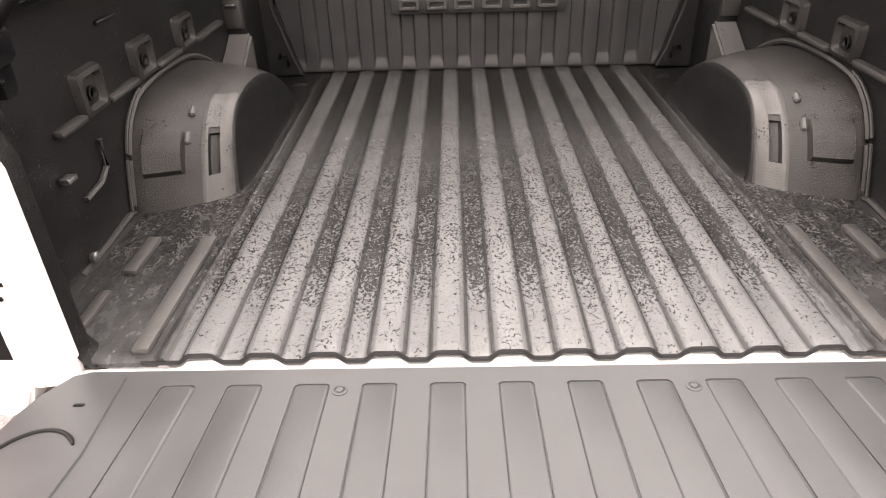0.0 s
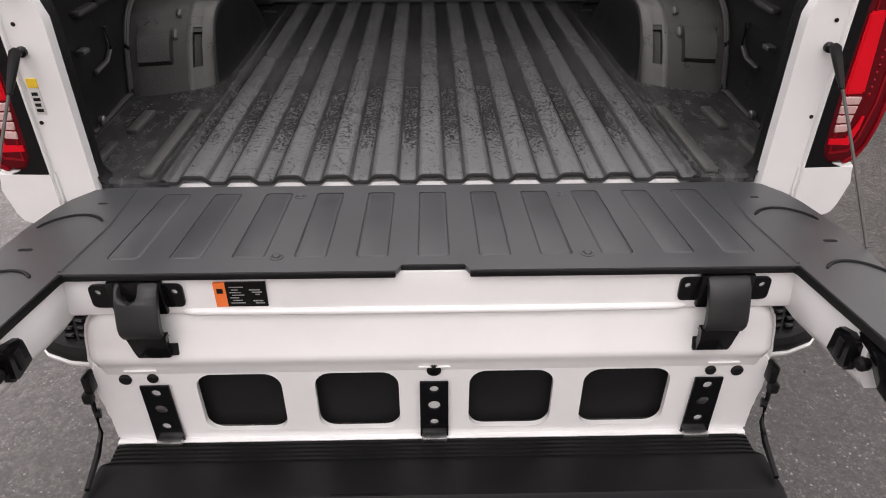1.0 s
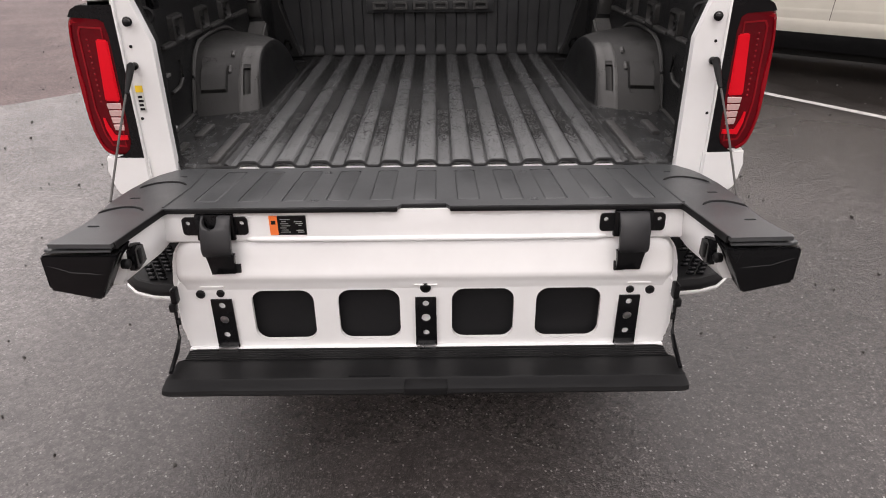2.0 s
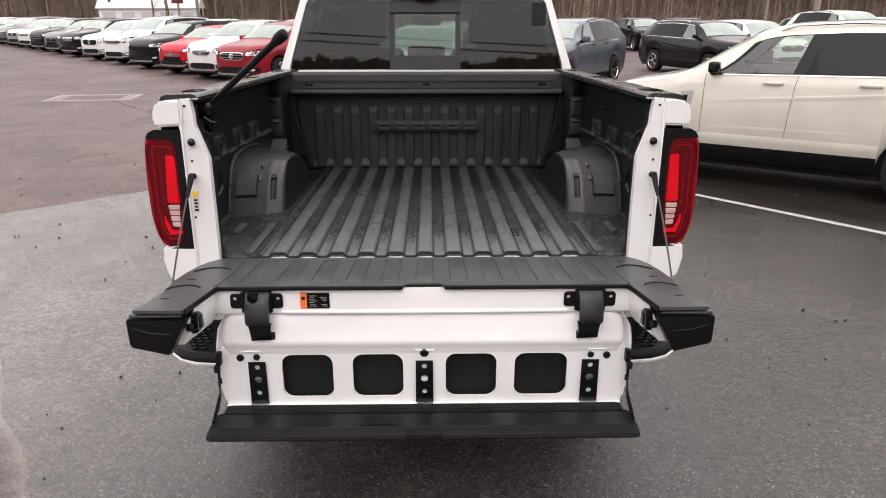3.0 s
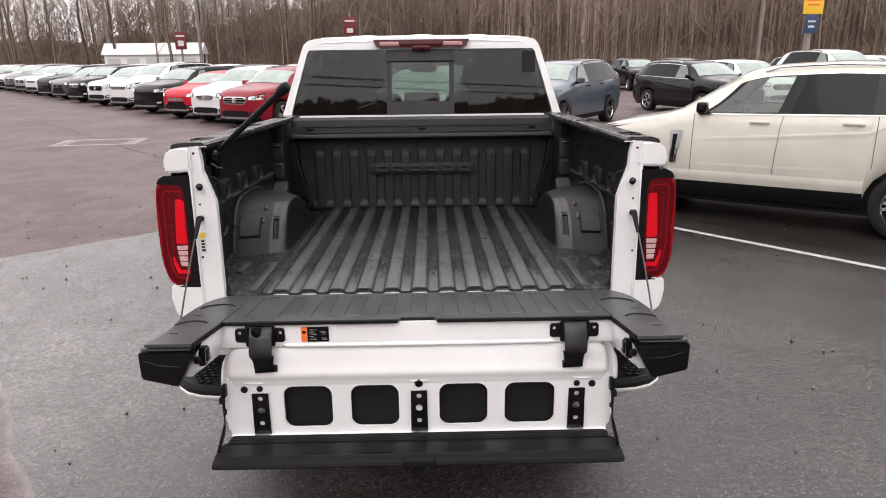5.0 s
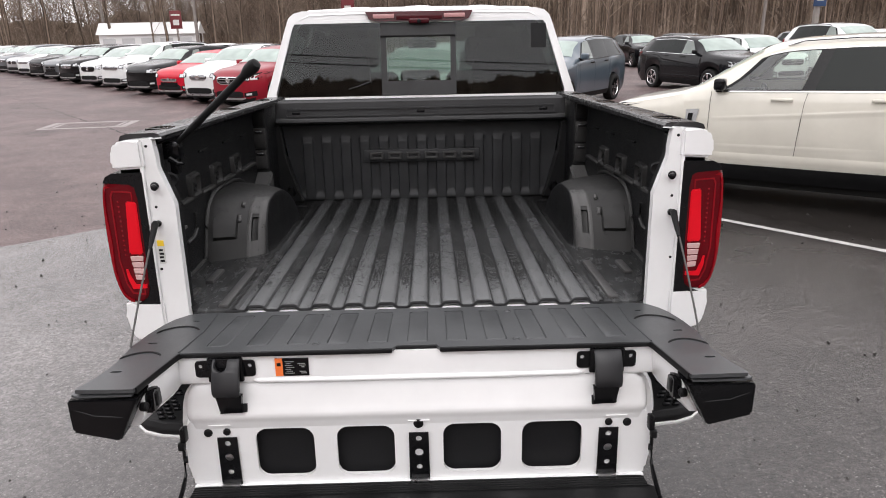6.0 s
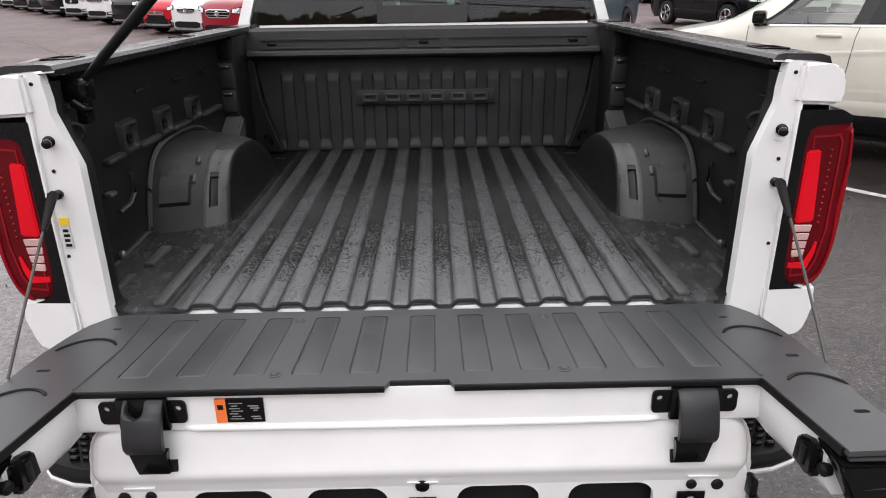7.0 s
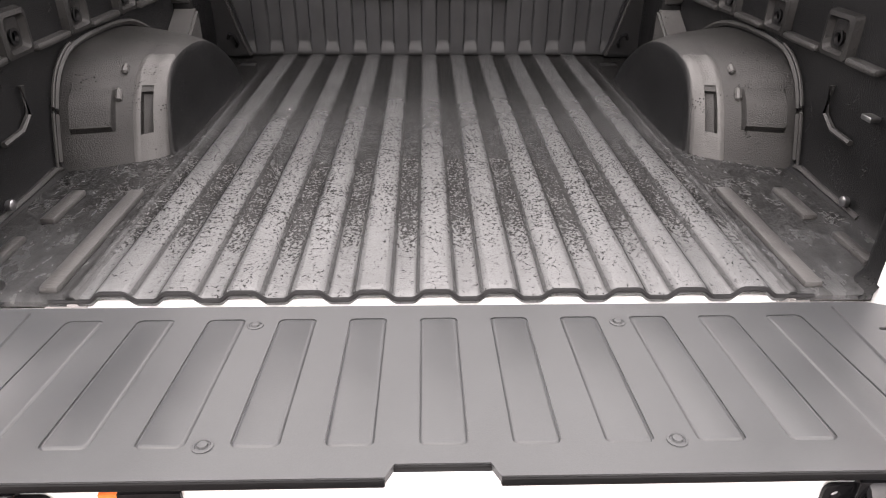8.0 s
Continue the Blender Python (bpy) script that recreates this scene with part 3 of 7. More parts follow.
for s in (-1, 1):
    # inner wall of the bed
    ys = [-0.012, 0.01, 0.035, 0.05, 0.07, 0.09, 0.11, 0.13, 0.145, 0.3, 0.8, 1.2, 1.62, 1.70, 1.79]
    zs = [0.885, 0.90, 0.92, 1.0, 1.1, 1.2, 1.27, 1.30, 1.33, 1.36, 1.39, 1.43, 1.45, 1.455]
    bm = bmesh.new()
    rows = []
    for z in zs:
        foot = 0.03 * max(0.0, 1 - (z - 0.885) / 0.035) ** 2
        over = 0.05 * max(0.0, (z - 1.43) / 0.025)
        rows.append([(s * (wall_x(y, z) - foot - over * (1 if y > 0.1 else 0)), y, z) for y in ys])
    grid(bm, rows)
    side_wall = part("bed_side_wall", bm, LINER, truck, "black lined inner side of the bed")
    # ledge with raised tie pockets
    for y0, y1, z0, z1, d in ((0.345, 0.445, 1.181, 1.199, 0.012), (0.578, 0.728, 1.179, 1.197, 0.012), (0.868, 1.028, 1.176, 1.194, 0.012), (1.182, 1.42, 1.170, 1.188, 0.012)):
        part("ledge", boxed(s * 0.905, s * (0.888 - d), y0 - 0.006, y1 + 0.006, z0, z1, 0.008), LIT_EDGE, side_wall)
    for y0, y1, z0, z1 in ((0.452, 0.572, 1.178, 1.282), (0.735, 0.862, 1.176, 1.276), (1.036, 1.174, 1.172, 1.270)):
        bm = bmesh.new()
        loops = [(0.0, 0.902), (0.006, 0.883), (0.018, 0.880), (0.026, 0.894)]
        vs = grid(bm, [[(s * x, u, v) for u, v in rounded(y0 + d, y1 - d, z0 + d * 0.8, z1 - d * 0.8, 0.012, 3)] for d, x in loops], closed=True)
        bm.faces.new(vs[-1])
        pocket = part("tie_pocket", bm, HOUSING, side_wall)
        part("pocket_cup", lathe(bmesh.new(), [(0.017, 0), (0.019, 0.006), (0.013, 0.007), (0.010, 0.0)], (s * 0.893, (y0 + y1) / 2, (z0 + z1) / 2 - 0.006), (-s, 0, 0), 12), PLASTIC, pocket)
    for y0, z0, w, h in ((0.62, 1.345, 0.10, 0.010), (0.95, 1.340, 0.12, 0.010), (1.25, 1.335, 0.10, 0.010), (0.20, 1.36, 0.05, 0.012)):
        part("relief_rib", boxed(s * 0.904, s * 0.890, y0, y0 + w, z0, z0 + h, 0.004), LINER, side_wall)
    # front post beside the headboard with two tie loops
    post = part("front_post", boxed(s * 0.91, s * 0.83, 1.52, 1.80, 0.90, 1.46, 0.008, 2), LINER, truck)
    for z0, z1, slot in ((1.135, 1.232, 1.212), (1.242, 1.352, 1.330), (1.362, 1.448, 1.0)):
        bm = boxed(s * 0.838, s * 0.904, 1.510, 1.525, z0, z1, 0.006)
        plate_ = part("post_plate", bm, LIT_EDGE if slot > 1.1 else LINER, post)
        if slot > 1.1:
            part("tie_slot", boxed(s * 0.850, s * 0.893, 1.505, 1.514, slot - 0.008, slot + 0.006, 0.004), VOID, plate_)
            part("tie_loop", tube(bmesh.new(), [(s * 0.855, 1.512, slot + 0.004), (s * 0.862, 1.500, slot + 0.006), (s * 0.882, 1.500, slot + 0.006), (s * 0.888, 1.512, slot + 0.004)], 0.003, 6), STEEL, plate_)
    # wheel housing: steep at the rear, rounded over the top, falling to the floor towards the cab
    fine = [i / 26 * 0.45 for i in range(27)] + [0.45 + 0.55 * i / 22 for i in range(1, 23)]

    def relief(x, z):
        """The boxed-out upper part of the rear face and the slot in the corner band."""
        if 0.706 < x < 0.7315 and 0.925 < z < 1.04:
            return 0.018
        if 0.784 < x < 0.872 and 0.985 < z < 1.075:
            return -0.016 * min(1.0, max(0.0, (1.075 - z) / 0.03)) ** 0.5
        return 0.0

    def rise(x, f, lift=0.0):
        y, z = arch_at(x, f)
        dy, dz = arch_at(x, min(1.0, f + 0.01))
        along = Vector((0, dy - y, dz - z)).normalized()
        return Vector((s * (x - 0.4 * lift), y - along.z * lift, z + along.y * lift))

    bm = bmesh.new()
    rows = []
    for x in (0.905, 0.895, 0.874, 0.870, 0.84, 0.787, 0.782, 0.77, 0.758, 0.750, 0.745, 0.735, 0.7325, 0.7305, 0.7070, 0.7050, 0.700, 0.693, 0.686, 0.681, 0.677):
        row = []
        for f in fine:
            p = rise(x, f)
            row.append((p.x, p.y + (relief(x, p.z) if f < 0.42 else 0.0), p.z))
        rows.append(row)
    grid(bm, rows)
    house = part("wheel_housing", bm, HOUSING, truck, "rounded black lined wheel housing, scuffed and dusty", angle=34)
    edge_row = [Vector(p) for p in rows[-1]]
    bm = bmesh.new()
    grid(bm, [[(s * x, p.y + (0.97 - p.y) * 0.02 * k, FLOOR - 0.006 + (p.z - FLOOR + 0.006) * f) for p in edge_row] for x, f, k in ((0.677, 1.0, 0), (0.673, 0.975, 0), (0.671, 0.9, 0), (0.668, 0.5, 0), (0.664, 0.12, -0.3), (0.652, 0.02, -0.8))])
    # darker liner copy here: the inner side's shade is put into the colour
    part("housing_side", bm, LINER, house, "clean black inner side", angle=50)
    # pale worn band up the rear corner and over the top, sheen painted in
    bm = bmesh.new()
    across = [(0.6775, -0.003), (0.679, 0.002), (0.686, 0.0034), (0.7045, 0.0036), (0.7060, 0.0030), (0.7320, 0.0030), (0.7335, 0.0036), (0.741, 0.0030), (0.746, 0.0012), (0.752, -0.003)]
    steps = [0.44 * i / 36 for i in range(37)]
    vs = [[bm.verts.new(rise(x, f, h - 0.004 * max(0.0, (f - 0.38) / 0.06))) for x, h in across] for f in steps]
    for i, f in enumerate(steps[:-1]):
        for k in range(len(across) - 1):
            if not (k == 4 and 0.075 < f + 0.006 < 0.235):
                bm.faces.new((vs[i][k], vs[i][k + 1], vs[i + 1][k + 1], vs[i + 1][k]))
    part("lit_worn_band", bm, LIT_DUSTY, house, "pale scuffed band over the corner", angle=50)
    for x, f in ((0.772, 0.315), (0.777, 0.20)):
        p, q = rise(x, f - 0.025, 0.002), rise(x, f + 0.025, 0.002)
        part("housing_lug", tube(bmesh.new(), [p, p.lerp(q, 0.15), p.lerp(q, 0.85), q], [0.004, 0.009, 0.009, 0.004], 8), LIT_DUSTY, house)
    # raised bead round the housing on the wall
    bead = [(s * 0.895, 0.27, 0.902), (s * 0.896, 0.42, 0.906), (s * 0.896, 0.525, 0.912)]
    for f in fine[1:]:
        if f < 0.93:
            p = rise(0.90, f, 0.013)
            bead.append((s * 0.897, p.y, p.z))
    part("housing_bead", tube(bmesh.new(), bead, 0.0085, 6), LIT_EDGE, house)
    part("housing_bead", tube(bmesh.new(), [(x - s * 0.004, y - 0.016, z + 0.010) for x, y, z in bead[3:26]], 0.004, 6), LIT_EDGE, house)
    # flared foot of the front post
    bm = prism(bmesh.new(), [(s * 0.905, 1.36, 1.03), (s * 0.905, 1.53, 1.12), (s * 0.905, 1.53, 0.95), (s * 0.905, 1.36, 0.95)], (-s * 0.088, 0, 0))
    bmesh.ops.bevel(bm, geom=bm.edges[:], offset=0.008, segments=2, affect="EDGES")
    part("post_foot", bm, LIT_DUSTY, post)
    part("pressed_mark", tube(bmesh.new(), [(s * 0.893, 0.37, 1.033), (s * 0.893, 0.445, 1.038), (s * 0.893, 0.486, 1.062), (s * 0.893, 0.490, 1.125)], 0.007, 6), LIT_EDGE, side_wall)
    bm = lathe(bmesh.new(), [(0.010, 0), (0.012, 0.004), (0.012, 0.012), (0.006, 0.016)], (s * 0.890, 0.315, 0.922), (-s, 0, 0), 12)
    part("anchor_bolt", bm, STEEL, side_wall)
    bm = lathe(bmesh.new(), [(0.024, 0), (0.026, 0.004), (0.020, 0.008), (0.012, 0.003)], (s * 0.80, 0.040, 1.335), (-s * 0.5, -0.86, 0), 14)
    part("anchor_cup", bm, PLASTIC, side_wall)
    part("tie_clip", boxed(s * 0.895, s * 0.872, 0.30, 0.335, 1.10, 1.112, 0.003), STEEL, side_wall)

# headboard: pressed vertical ribs, a name plate of plain raised bars, a top rail
bm = bmesh.new()
rows = []
RIB = 0.1105


def head_depth(x, z):
    """Square ridges with sunk plates between them; each sunk plate ramps out at its foot."""
    if abs(x) > 0.72 or z < 0.903:
        return 0.0
    d = abs(((x + RIB / 2) % RIB) - RIB / 2)
    f = min(1.0, max(0.0, (0.0325 - d) / 0.007))
    top = min(1.0, max(0.0, (1.266 + 0.006 * math.cos(x * 56.86) - z) / 0.030))
    ramp_ = min(1.0, max(0.0, (0.950 - z) / 0.036))
    return 0.015 * top * max(f, 0.95 * ramp_)


hx = sorted({round(k * RIB + d, 4) for k in range(-7, 8) for d in (-0.0552, -0.044, -0.0326, -0.031, -0.0285, -0.0256, -0.0245, 0, 0.0245, 0.0256, 0.0285, 0.031, 0.0326, 0.044)} | {-0.84, -0.80, 0.80, 0.84})
for z in (0.890, 0.9029, 0.9031, 0.914, 0.926, 0.938, 0.950, 0.956, 1.1, 1.225, 1.236, 1.245, 1.254, 1.263, 1.272, 1.30, 1.36):
    rows.append([(x, 1.79 - head_depth(x, z), z) for x in hx])
grid(bm, rows)
headboard = part("headboard", bm, HEAD_LINER, truck, "black headboard pressed in vertical ribs", angle=60)
for s in (-1, 1):
    bm = prism(bmesh.new(), [(s * 0.70, 1.775, 0.90), (s * 0.84, 1.775, 0.90), (s * 0.84, 1.775, 1.34), (s * 0.80, 1.775, 1.34), (s * 0.785, 1.775, 1.16), (s * 0.725, 1.775, 0.96)], (0, -0.045, 0))
    bmesh.ops.bevel(bm, geom=bm.edges[:], offset=0.008, segments=2, affect="EDGES")
    gusset = part("corner_gusset", bm, LINER, headboard)
    part("gusset_edge", tube(bmesh.new(), [(s * 0.702, 1.728, 0.905), (s * 0.728, 1.728, 0.965), (s * 0.788, 1.728, 1.16), (s * 0.803, 1.728, 1.33)], 0.004, 6), HOUSING, gusset)
    part("loop", tube(bmesh.new(), [(s * 0.755, 1.73, 0.94), (s * 0.745, 1.715, 0.955), (s * 0.755, 1.712, 0.985), (s * 0.775, 1.72, 0.99), (s * 0.785, 1.73, 0.97)], 0.007, 6), GLOSSY, headboard)
plate = part("name_plate", boxed(-0.335, 0.335, 1.758, 1.785, 1.120, 1.190, 0.004), HEAD_LINER, headboard)
for k in range(6):
    x0 = -0.305 + k * 0.106
    bm = bmesh.new()
    holed(bm, rounded(x0, x0 + 0.082, 1.134, 1.176, 0.010, 3), [rounded(x0 + 0.016, x0 + 0.066, 1.147, 1.163, 0.005, 3)], lambda u, v: (u, 1.759, v), (0, -0.013, 0))
    bmesh.ops.bevel(bm, geom=[e for e in bm.edges if e.is_manifold and e.calc_face_angle(0) > 0.8], offset=0.003, segments=1, affect="EDGES")
    part("raised_bar", bm, LIT_EDGE, plate)
bm = bmesh.new()
profile = [(1.83, 1.478), (1.715, 1.478), (1.702, 1.468), (1.700, 1.44), (1.698, 1.385), (1.690, 1.376), (1.688, 1.362), (1.700, 1.352), (1.76, 1.345), (1.79, 1.335), (1.83, 1.335)]
prism(bm, [(-0.815, y, z) for y, z in profile], (1.63, 0, 0))
rail = part("headboard_rail", bm, RAIL, truck, "thick black top rail with long recesses", angle=30)
for x0, x1 in ((-0.765, -0.105), (0.105, 0.765), (-0.09, 0.09)):
    bm = bmesh.new()
    holed(bm, rounded(x0, x1, 1.390, 1.436, 0.008, 3), [rounded(x0 + 0.012, x1 - 0.012, 1.396, 1.428, 0.005, 3)], lambda u, v: (u, 1.7015, v), (0, -0.011, 0))
    part("recess_frame", bm, RAIL, rail)
for x in (-0.70, 0.0, 0.69):
    part("bump_pad", boxed(x - 0.022, x + 0.022, 1.692, 1.70, 1.405, 1.420, 0.004), GLOSSY, rail)

# outer sides of the bed
for s in (-1, 1):
    bm = bmesh.new()
    rows = []
    ys = [-0.030, -0.022, 0.0, 0.05, 0.15, 0.35] + [0.62 + 0.94 * i / 18 for i in range(19)] + [1.75, 1.94]
    for y in ys:
        tuck = 0.035 * max(0.0, 1 - (y + 0.03) / 0.12) ** 2
        d = abs(y - 1.09)
        low = 0.60 if y > 0.1 else 0.60 + 0.21 * min(1, (0.1 - y) / 0.1)
        if d < 0.50:
            low = max(low, 0.40 + math.sqrt(0.25 - d * d))
        cut = []
        for w, z in ((0.815, 1.478), (0.925, 1.472), (0.945, 1.455), (0.955, 1.40), (0.972, 1.30), (0.985, 1.18), (1.0, 1.10), (1.0, 1.02), (0.985, 0.95), (0.975, 0.86), (0.965, 0.75), (0.95, 0.60)):
            cut.append((s * (w - tuck), y, max(z, low)))
        rows.append(cut)
    grid(bm, rows)
    side = part("bed_side", bm, WHITE, truck, "white painted outer side of the bed")
    # jamb beside the opening
    inner = [(jamb_edge(z), z) for z in (0.872, 0.95, 1.1, 1.25, 1.27, 1.29, 1.31, 1.33, 1.35, 1.37, 1.39, 1.42)]
    outline = inner + [(0.812, 1.470), (0.822, 1.480), (0.845, 1.478), (0.852, 1.42), (0.852, 0.96), (0.858, 0.872), (0.84, 0.862)]
    bm = prism(bmesh.new(), [(s * u, -0.034, v) for u, v in outline], (0, 0.03, 0))
    jamb = part("tail_jamb", bm, WHITE, side, angle=25)
    part("jamb_lip", boxed(s * 0.846, s * 0.856, -0.046, -0.02, 0.87, 1.40, 0.004), WHITE, side)
    # blocks above and below the lamp
    bm = prism(bmesh.new(), [(s * u, -0.052, v) for u, v in ((0.840, 1.388), (0.935, 1.384), (0.944, 1.40), (0.940, 1.445), (0.925, 1.468), (0.90, 1.474), (0.842, 1.478))], (0, 0.10, 0))
    bmesh.ops.bevel(bm, geom=bm.edges[:], offset=0.008, segments=2, affect="EDGES")
    part("corner_block", bm, WHITE, side)
    bm = prism(bmesh.new(), [(s * u, -0.048, v) for u, v in ((0.842, 0.944), (0.965, 0.946), (0.968, 0.90), (0.962, 0.845), (0.948, 0.815), (0.90, 0.80), (0.86, 0.82), (0.842, 0.86))], (0, 0.10, 0))
    bmesh.ops.bevel(bm, geom=bm.edges[:], offset=0.007, segments=2, affect="EDGES")
    part("lower_corner", bm, WHITE, side)
    # plastic cap on the rail
    bm = bmesh.new()
    prism(bm, [(s * u, 0.005, v) for u, v in ((0.802, 1.466), (0.800, 1.480), (0.806, 1.489), (0.820, 1.492), (0.905, 1.490), (0.925, 1.484), (0.932, 1.468), (0.90, 1.468), (0.83, 1.470), (0.83, 1.462))], (0, 1.915, 0))
    cap = part("rail_cap", bm, WET_CAP, truck, "black plastic cap along the bed rail", angle=30)
    for y in (0.12, 0.95, 1.6):
        bm = bmesh.new()
        holed(bm, rounded(0.822, 0.895, y, y + 0.09, 0.010, 3), [rounded(0.832, 0.885, y + 0.01, y + 0.08, 0.008, 3)], lambda u, v: (s * u, v, 1.489), (0, 0, 0.005))
        part("stake_hole_rim", bm, GLOSSY, cap)
    # bolts, studs and stickers on the jamb
    for z, x in ((1.262, 0.826), (1.055, 0.836), (1.455, 0.832)):
        part("plug", lathe(bmesh.new(), [(0.0045, 0), (0.0045, 0.002), (0.002, 0.003)], (s * x, -0.034, z), (0, -1, 0), 8), PLASTIC, jamb)
    bm = lathe(bmesh.new(), [(0.013, 0), (0.013, 0.006), (0.007, 0.009), (0.006, 0.024), (0.010, 0.027), (0.010, 0.035), (0.006, 0.038)], (s * 0.822, -0.034, 1.330), (-s * 0.35, -1, 0), 14)
    part("striker", bm, GLOSSY, jamb, "black striker stud")
    bm = lathe(bmesh.new(), [(0.011, 0), (0.011, 0.008), (0.007, 0.011), (0.007, 0.03), (0.004, 0.033)], (s * 0.826, -0.034, 1.208), (0, -1, 0), 12)
    part("cable_stud", bm, GLOSSY, jamb)

# warning label on one jamb
label_ = part("jamb_label", boxed(-0.838, -0.818, -0.0365, -0.0335, 1.074, 1.133), PALE, truck, "small printed label with a yellow head")
part("label_head", boxed(-0.838, -0.818, -0.0375, -0.0335, 1.133, 1.152), YELLOW, label_)
for k in range(4):
    part("label_bar", boxed(-0.835, -0.821 - 0.002 * (k % 2), -0.0375, -0.036, 1.080 + 0.012 * k, 1.087 + 0.012 * k), PLASTIC, label_)

# tail lamps
LAMP = [(0.848, 1.380), (0.90, 1.381), (0.950, 1.374), (0.972, 1.352), (0.979, 1.30), (0.983, 1.20), (0.984, 1.10), (0.979, 1.04), (0.967, 0.99), (0.948, 0.960), (0.925, 0.949), (0.848, 0.949)]
for _ in range(2):  # soften the corners
    LAMP = [(p[0] * (1 - f) + r[0] * f, p[1] * (1 - f) + r[1] * f) for p, r in zip(LAMP, LAMP[1:] + LAMP[:1]) for f in (0.25, 0.75)]
for s in (-1, 1):
    bm = bmesh.new()
    rows = []
    cx, cz = 0.91, 1.165
    for y, k in ((0.24, 1.0), (0.0, 1.0), (-0.046, 1.0), (-0.054, 0.985), (-0.061, 0.96), (-0.067, 0.92), (-0.071, 0.86), (-0.0735, 0.76), (-0.0742, 0.5), (-0.0744, 0.2)):
        rows.append([(s * (cx + (u - cx) * (k if u < cx + 0.03 else k) + (0.012 if y > 0.1 and u > cx else 0)), y if y < 0.1 or u > 0.93 else 0.015, cz + (v - cz) * (1 - (1 - k) * 0.35)) for u, v in LAMP])
    vs = grid(bm, rows, closed=True)
    bm.faces.new(vs[-1])
    lamp = part("tail_lamp", bm, RED_DARK, truck, "dark red tail lamp with a bright red bar", angle=50)
    bez = [(0.837, 1.384), (0.932, 1.383), (0.952, 1.372), (0.963, 1.353), (0.882, 1.347), (0.867, 1.338), (0.861, 1.30), (0.861, 1.14), (0.864, 1.0), (0.872, 0.974), (0.890, 0.958), (0.918, 0.948), (0.836, 0.946)]
    bm = prism(bmesh.new(), [(s * u, -0.0750, v) for u, v in bez], (0, 0.06, 0))
    part("bezel", bm, GLOSSY, lamp, "gloss black bezel", angle=30)
    # glowing outer edge, and a thin inner ring
    rim = [(0.890, 1.343), (0.952, 1.348), (0.966, 1.330), (0.974, 1.25), (0.976, 1.15), (0.972, 1.06), (0.960, 1.0), (0.944, 0.968), (0.920, 0.953)]
    bm = bmesh.new()
    rows = []
    for i in range(33):
        f = i / 32
        q = bend(rim, f)
        mid = Vector((0.900, 1.16)) - q
        inward = mid.normalized() * (0.010 + 0.007 * math.sin(math.pi * f))
        rows.append([(s * (q.x + inward.x * k), -0.0715 - 0.004 * h - (0.003 if 0.2 < f < 0.98 else 0.0), q.y + inward.y * k) for k, h in ((-0.1, -1.5), (0.15, 0.4), (0.85, 0.6), (1.0, -0.6))])
    grid(bm, rows)
    part("lens_edge", bm, RED_LENS, lamp, "bright red outer edge")
    bm = bmesh.new()
    ring = [(0.876, 1.325), (0.938, 1.329), (0.946, 1.312), (0.948, 1.10), (0.936, 1.02), (0.920, 0.985), (0.878, 0.980)]
    inner_ring = [(0.880, 1.320), (0.934, 1.324), (0.941, 1.310), (0.943, 1.10), (0.931, 1.023), (0.916, 0.990), (0.882, 0.985)]
    holed(bm, ring, [inner_ring], lambda u, v: (s * u, -0.0735, v), (0, -0.003, 0))
    part("lens_ring", bm, RED_LENS, lamp)
    for z in range(12):
        part("lens_dot", boxed(s * 0.9245 - 0.003, s * 0.9245 + 0.003, -0.0765, -0.073, 1.115 + 0.0158 * z, 1.1215 + 0.0158 * z, 0.0015, segments=1), RED_LENS, lamp)
    bm = prism(bmesh.new(), [(s * u, -0.073, v) for u, v in ((0.867, 1.291), (0.899, 1.294), (0.911, 1.121), (0.868, 1.119))], (0, -0.0055, 0))
    bmesh.ops.bevel(bm, geom=bm.edges[:], offset=0.004, segments=2, affect="EDGES")
    part("light_bar", bm, RED_BAR, lamp, "bright red light bar")
    for k in range(4):
        f0, f1 = k / 4 + 0.02, (k + 1) / 4 - 0.02
        quad = [(0.869 + 0.006 * f0, 1.116 - 0.086 * f0), (0.911 - 0.009 * f0, 1.115 - 0.083 * f0), (0.911 - 0.009 * f1, 1.115 - 0.083 * f1), (0.869 + 0.006 * f1, 1.116 - 0.086 * f1)]
        bm = prism(bmesh.new(), [(s * u, -0.073, v) for u, v in quad], (0, -0.0045, 0))
        bmesh.ops.bevel(bm, geom=bm.edges[:], offset=0.0015, segments=1, affect="EDGES")
        part("reverse_lens", bm, CLEAR_LENS, lamp, "pale clear reversing lens")
    bm = prism(bmesh.new(), [(s * u, -0.0735, v) for u, v in ((0.930, 1.070), (0.928, 1.040), (0.916, 1.002), (0.870, 1.004), (0.870, 1.017), (0.905, 1.018), (0.919, 1.050), (0.924, 1.070))], (0, -0.004, 0))
    part("lower_bar", bm, RED_BAR, lamp)
    lamp.location = (s * 0.015, 0.028, -0.009)


# ---- the lowered tailgate ----
def gate_z(y):
    return 0.894 + 0.102 * (-y - 0.03)


def on_gate(u, v, up=0.0):
    return (u, v, gate_z(v) + up)


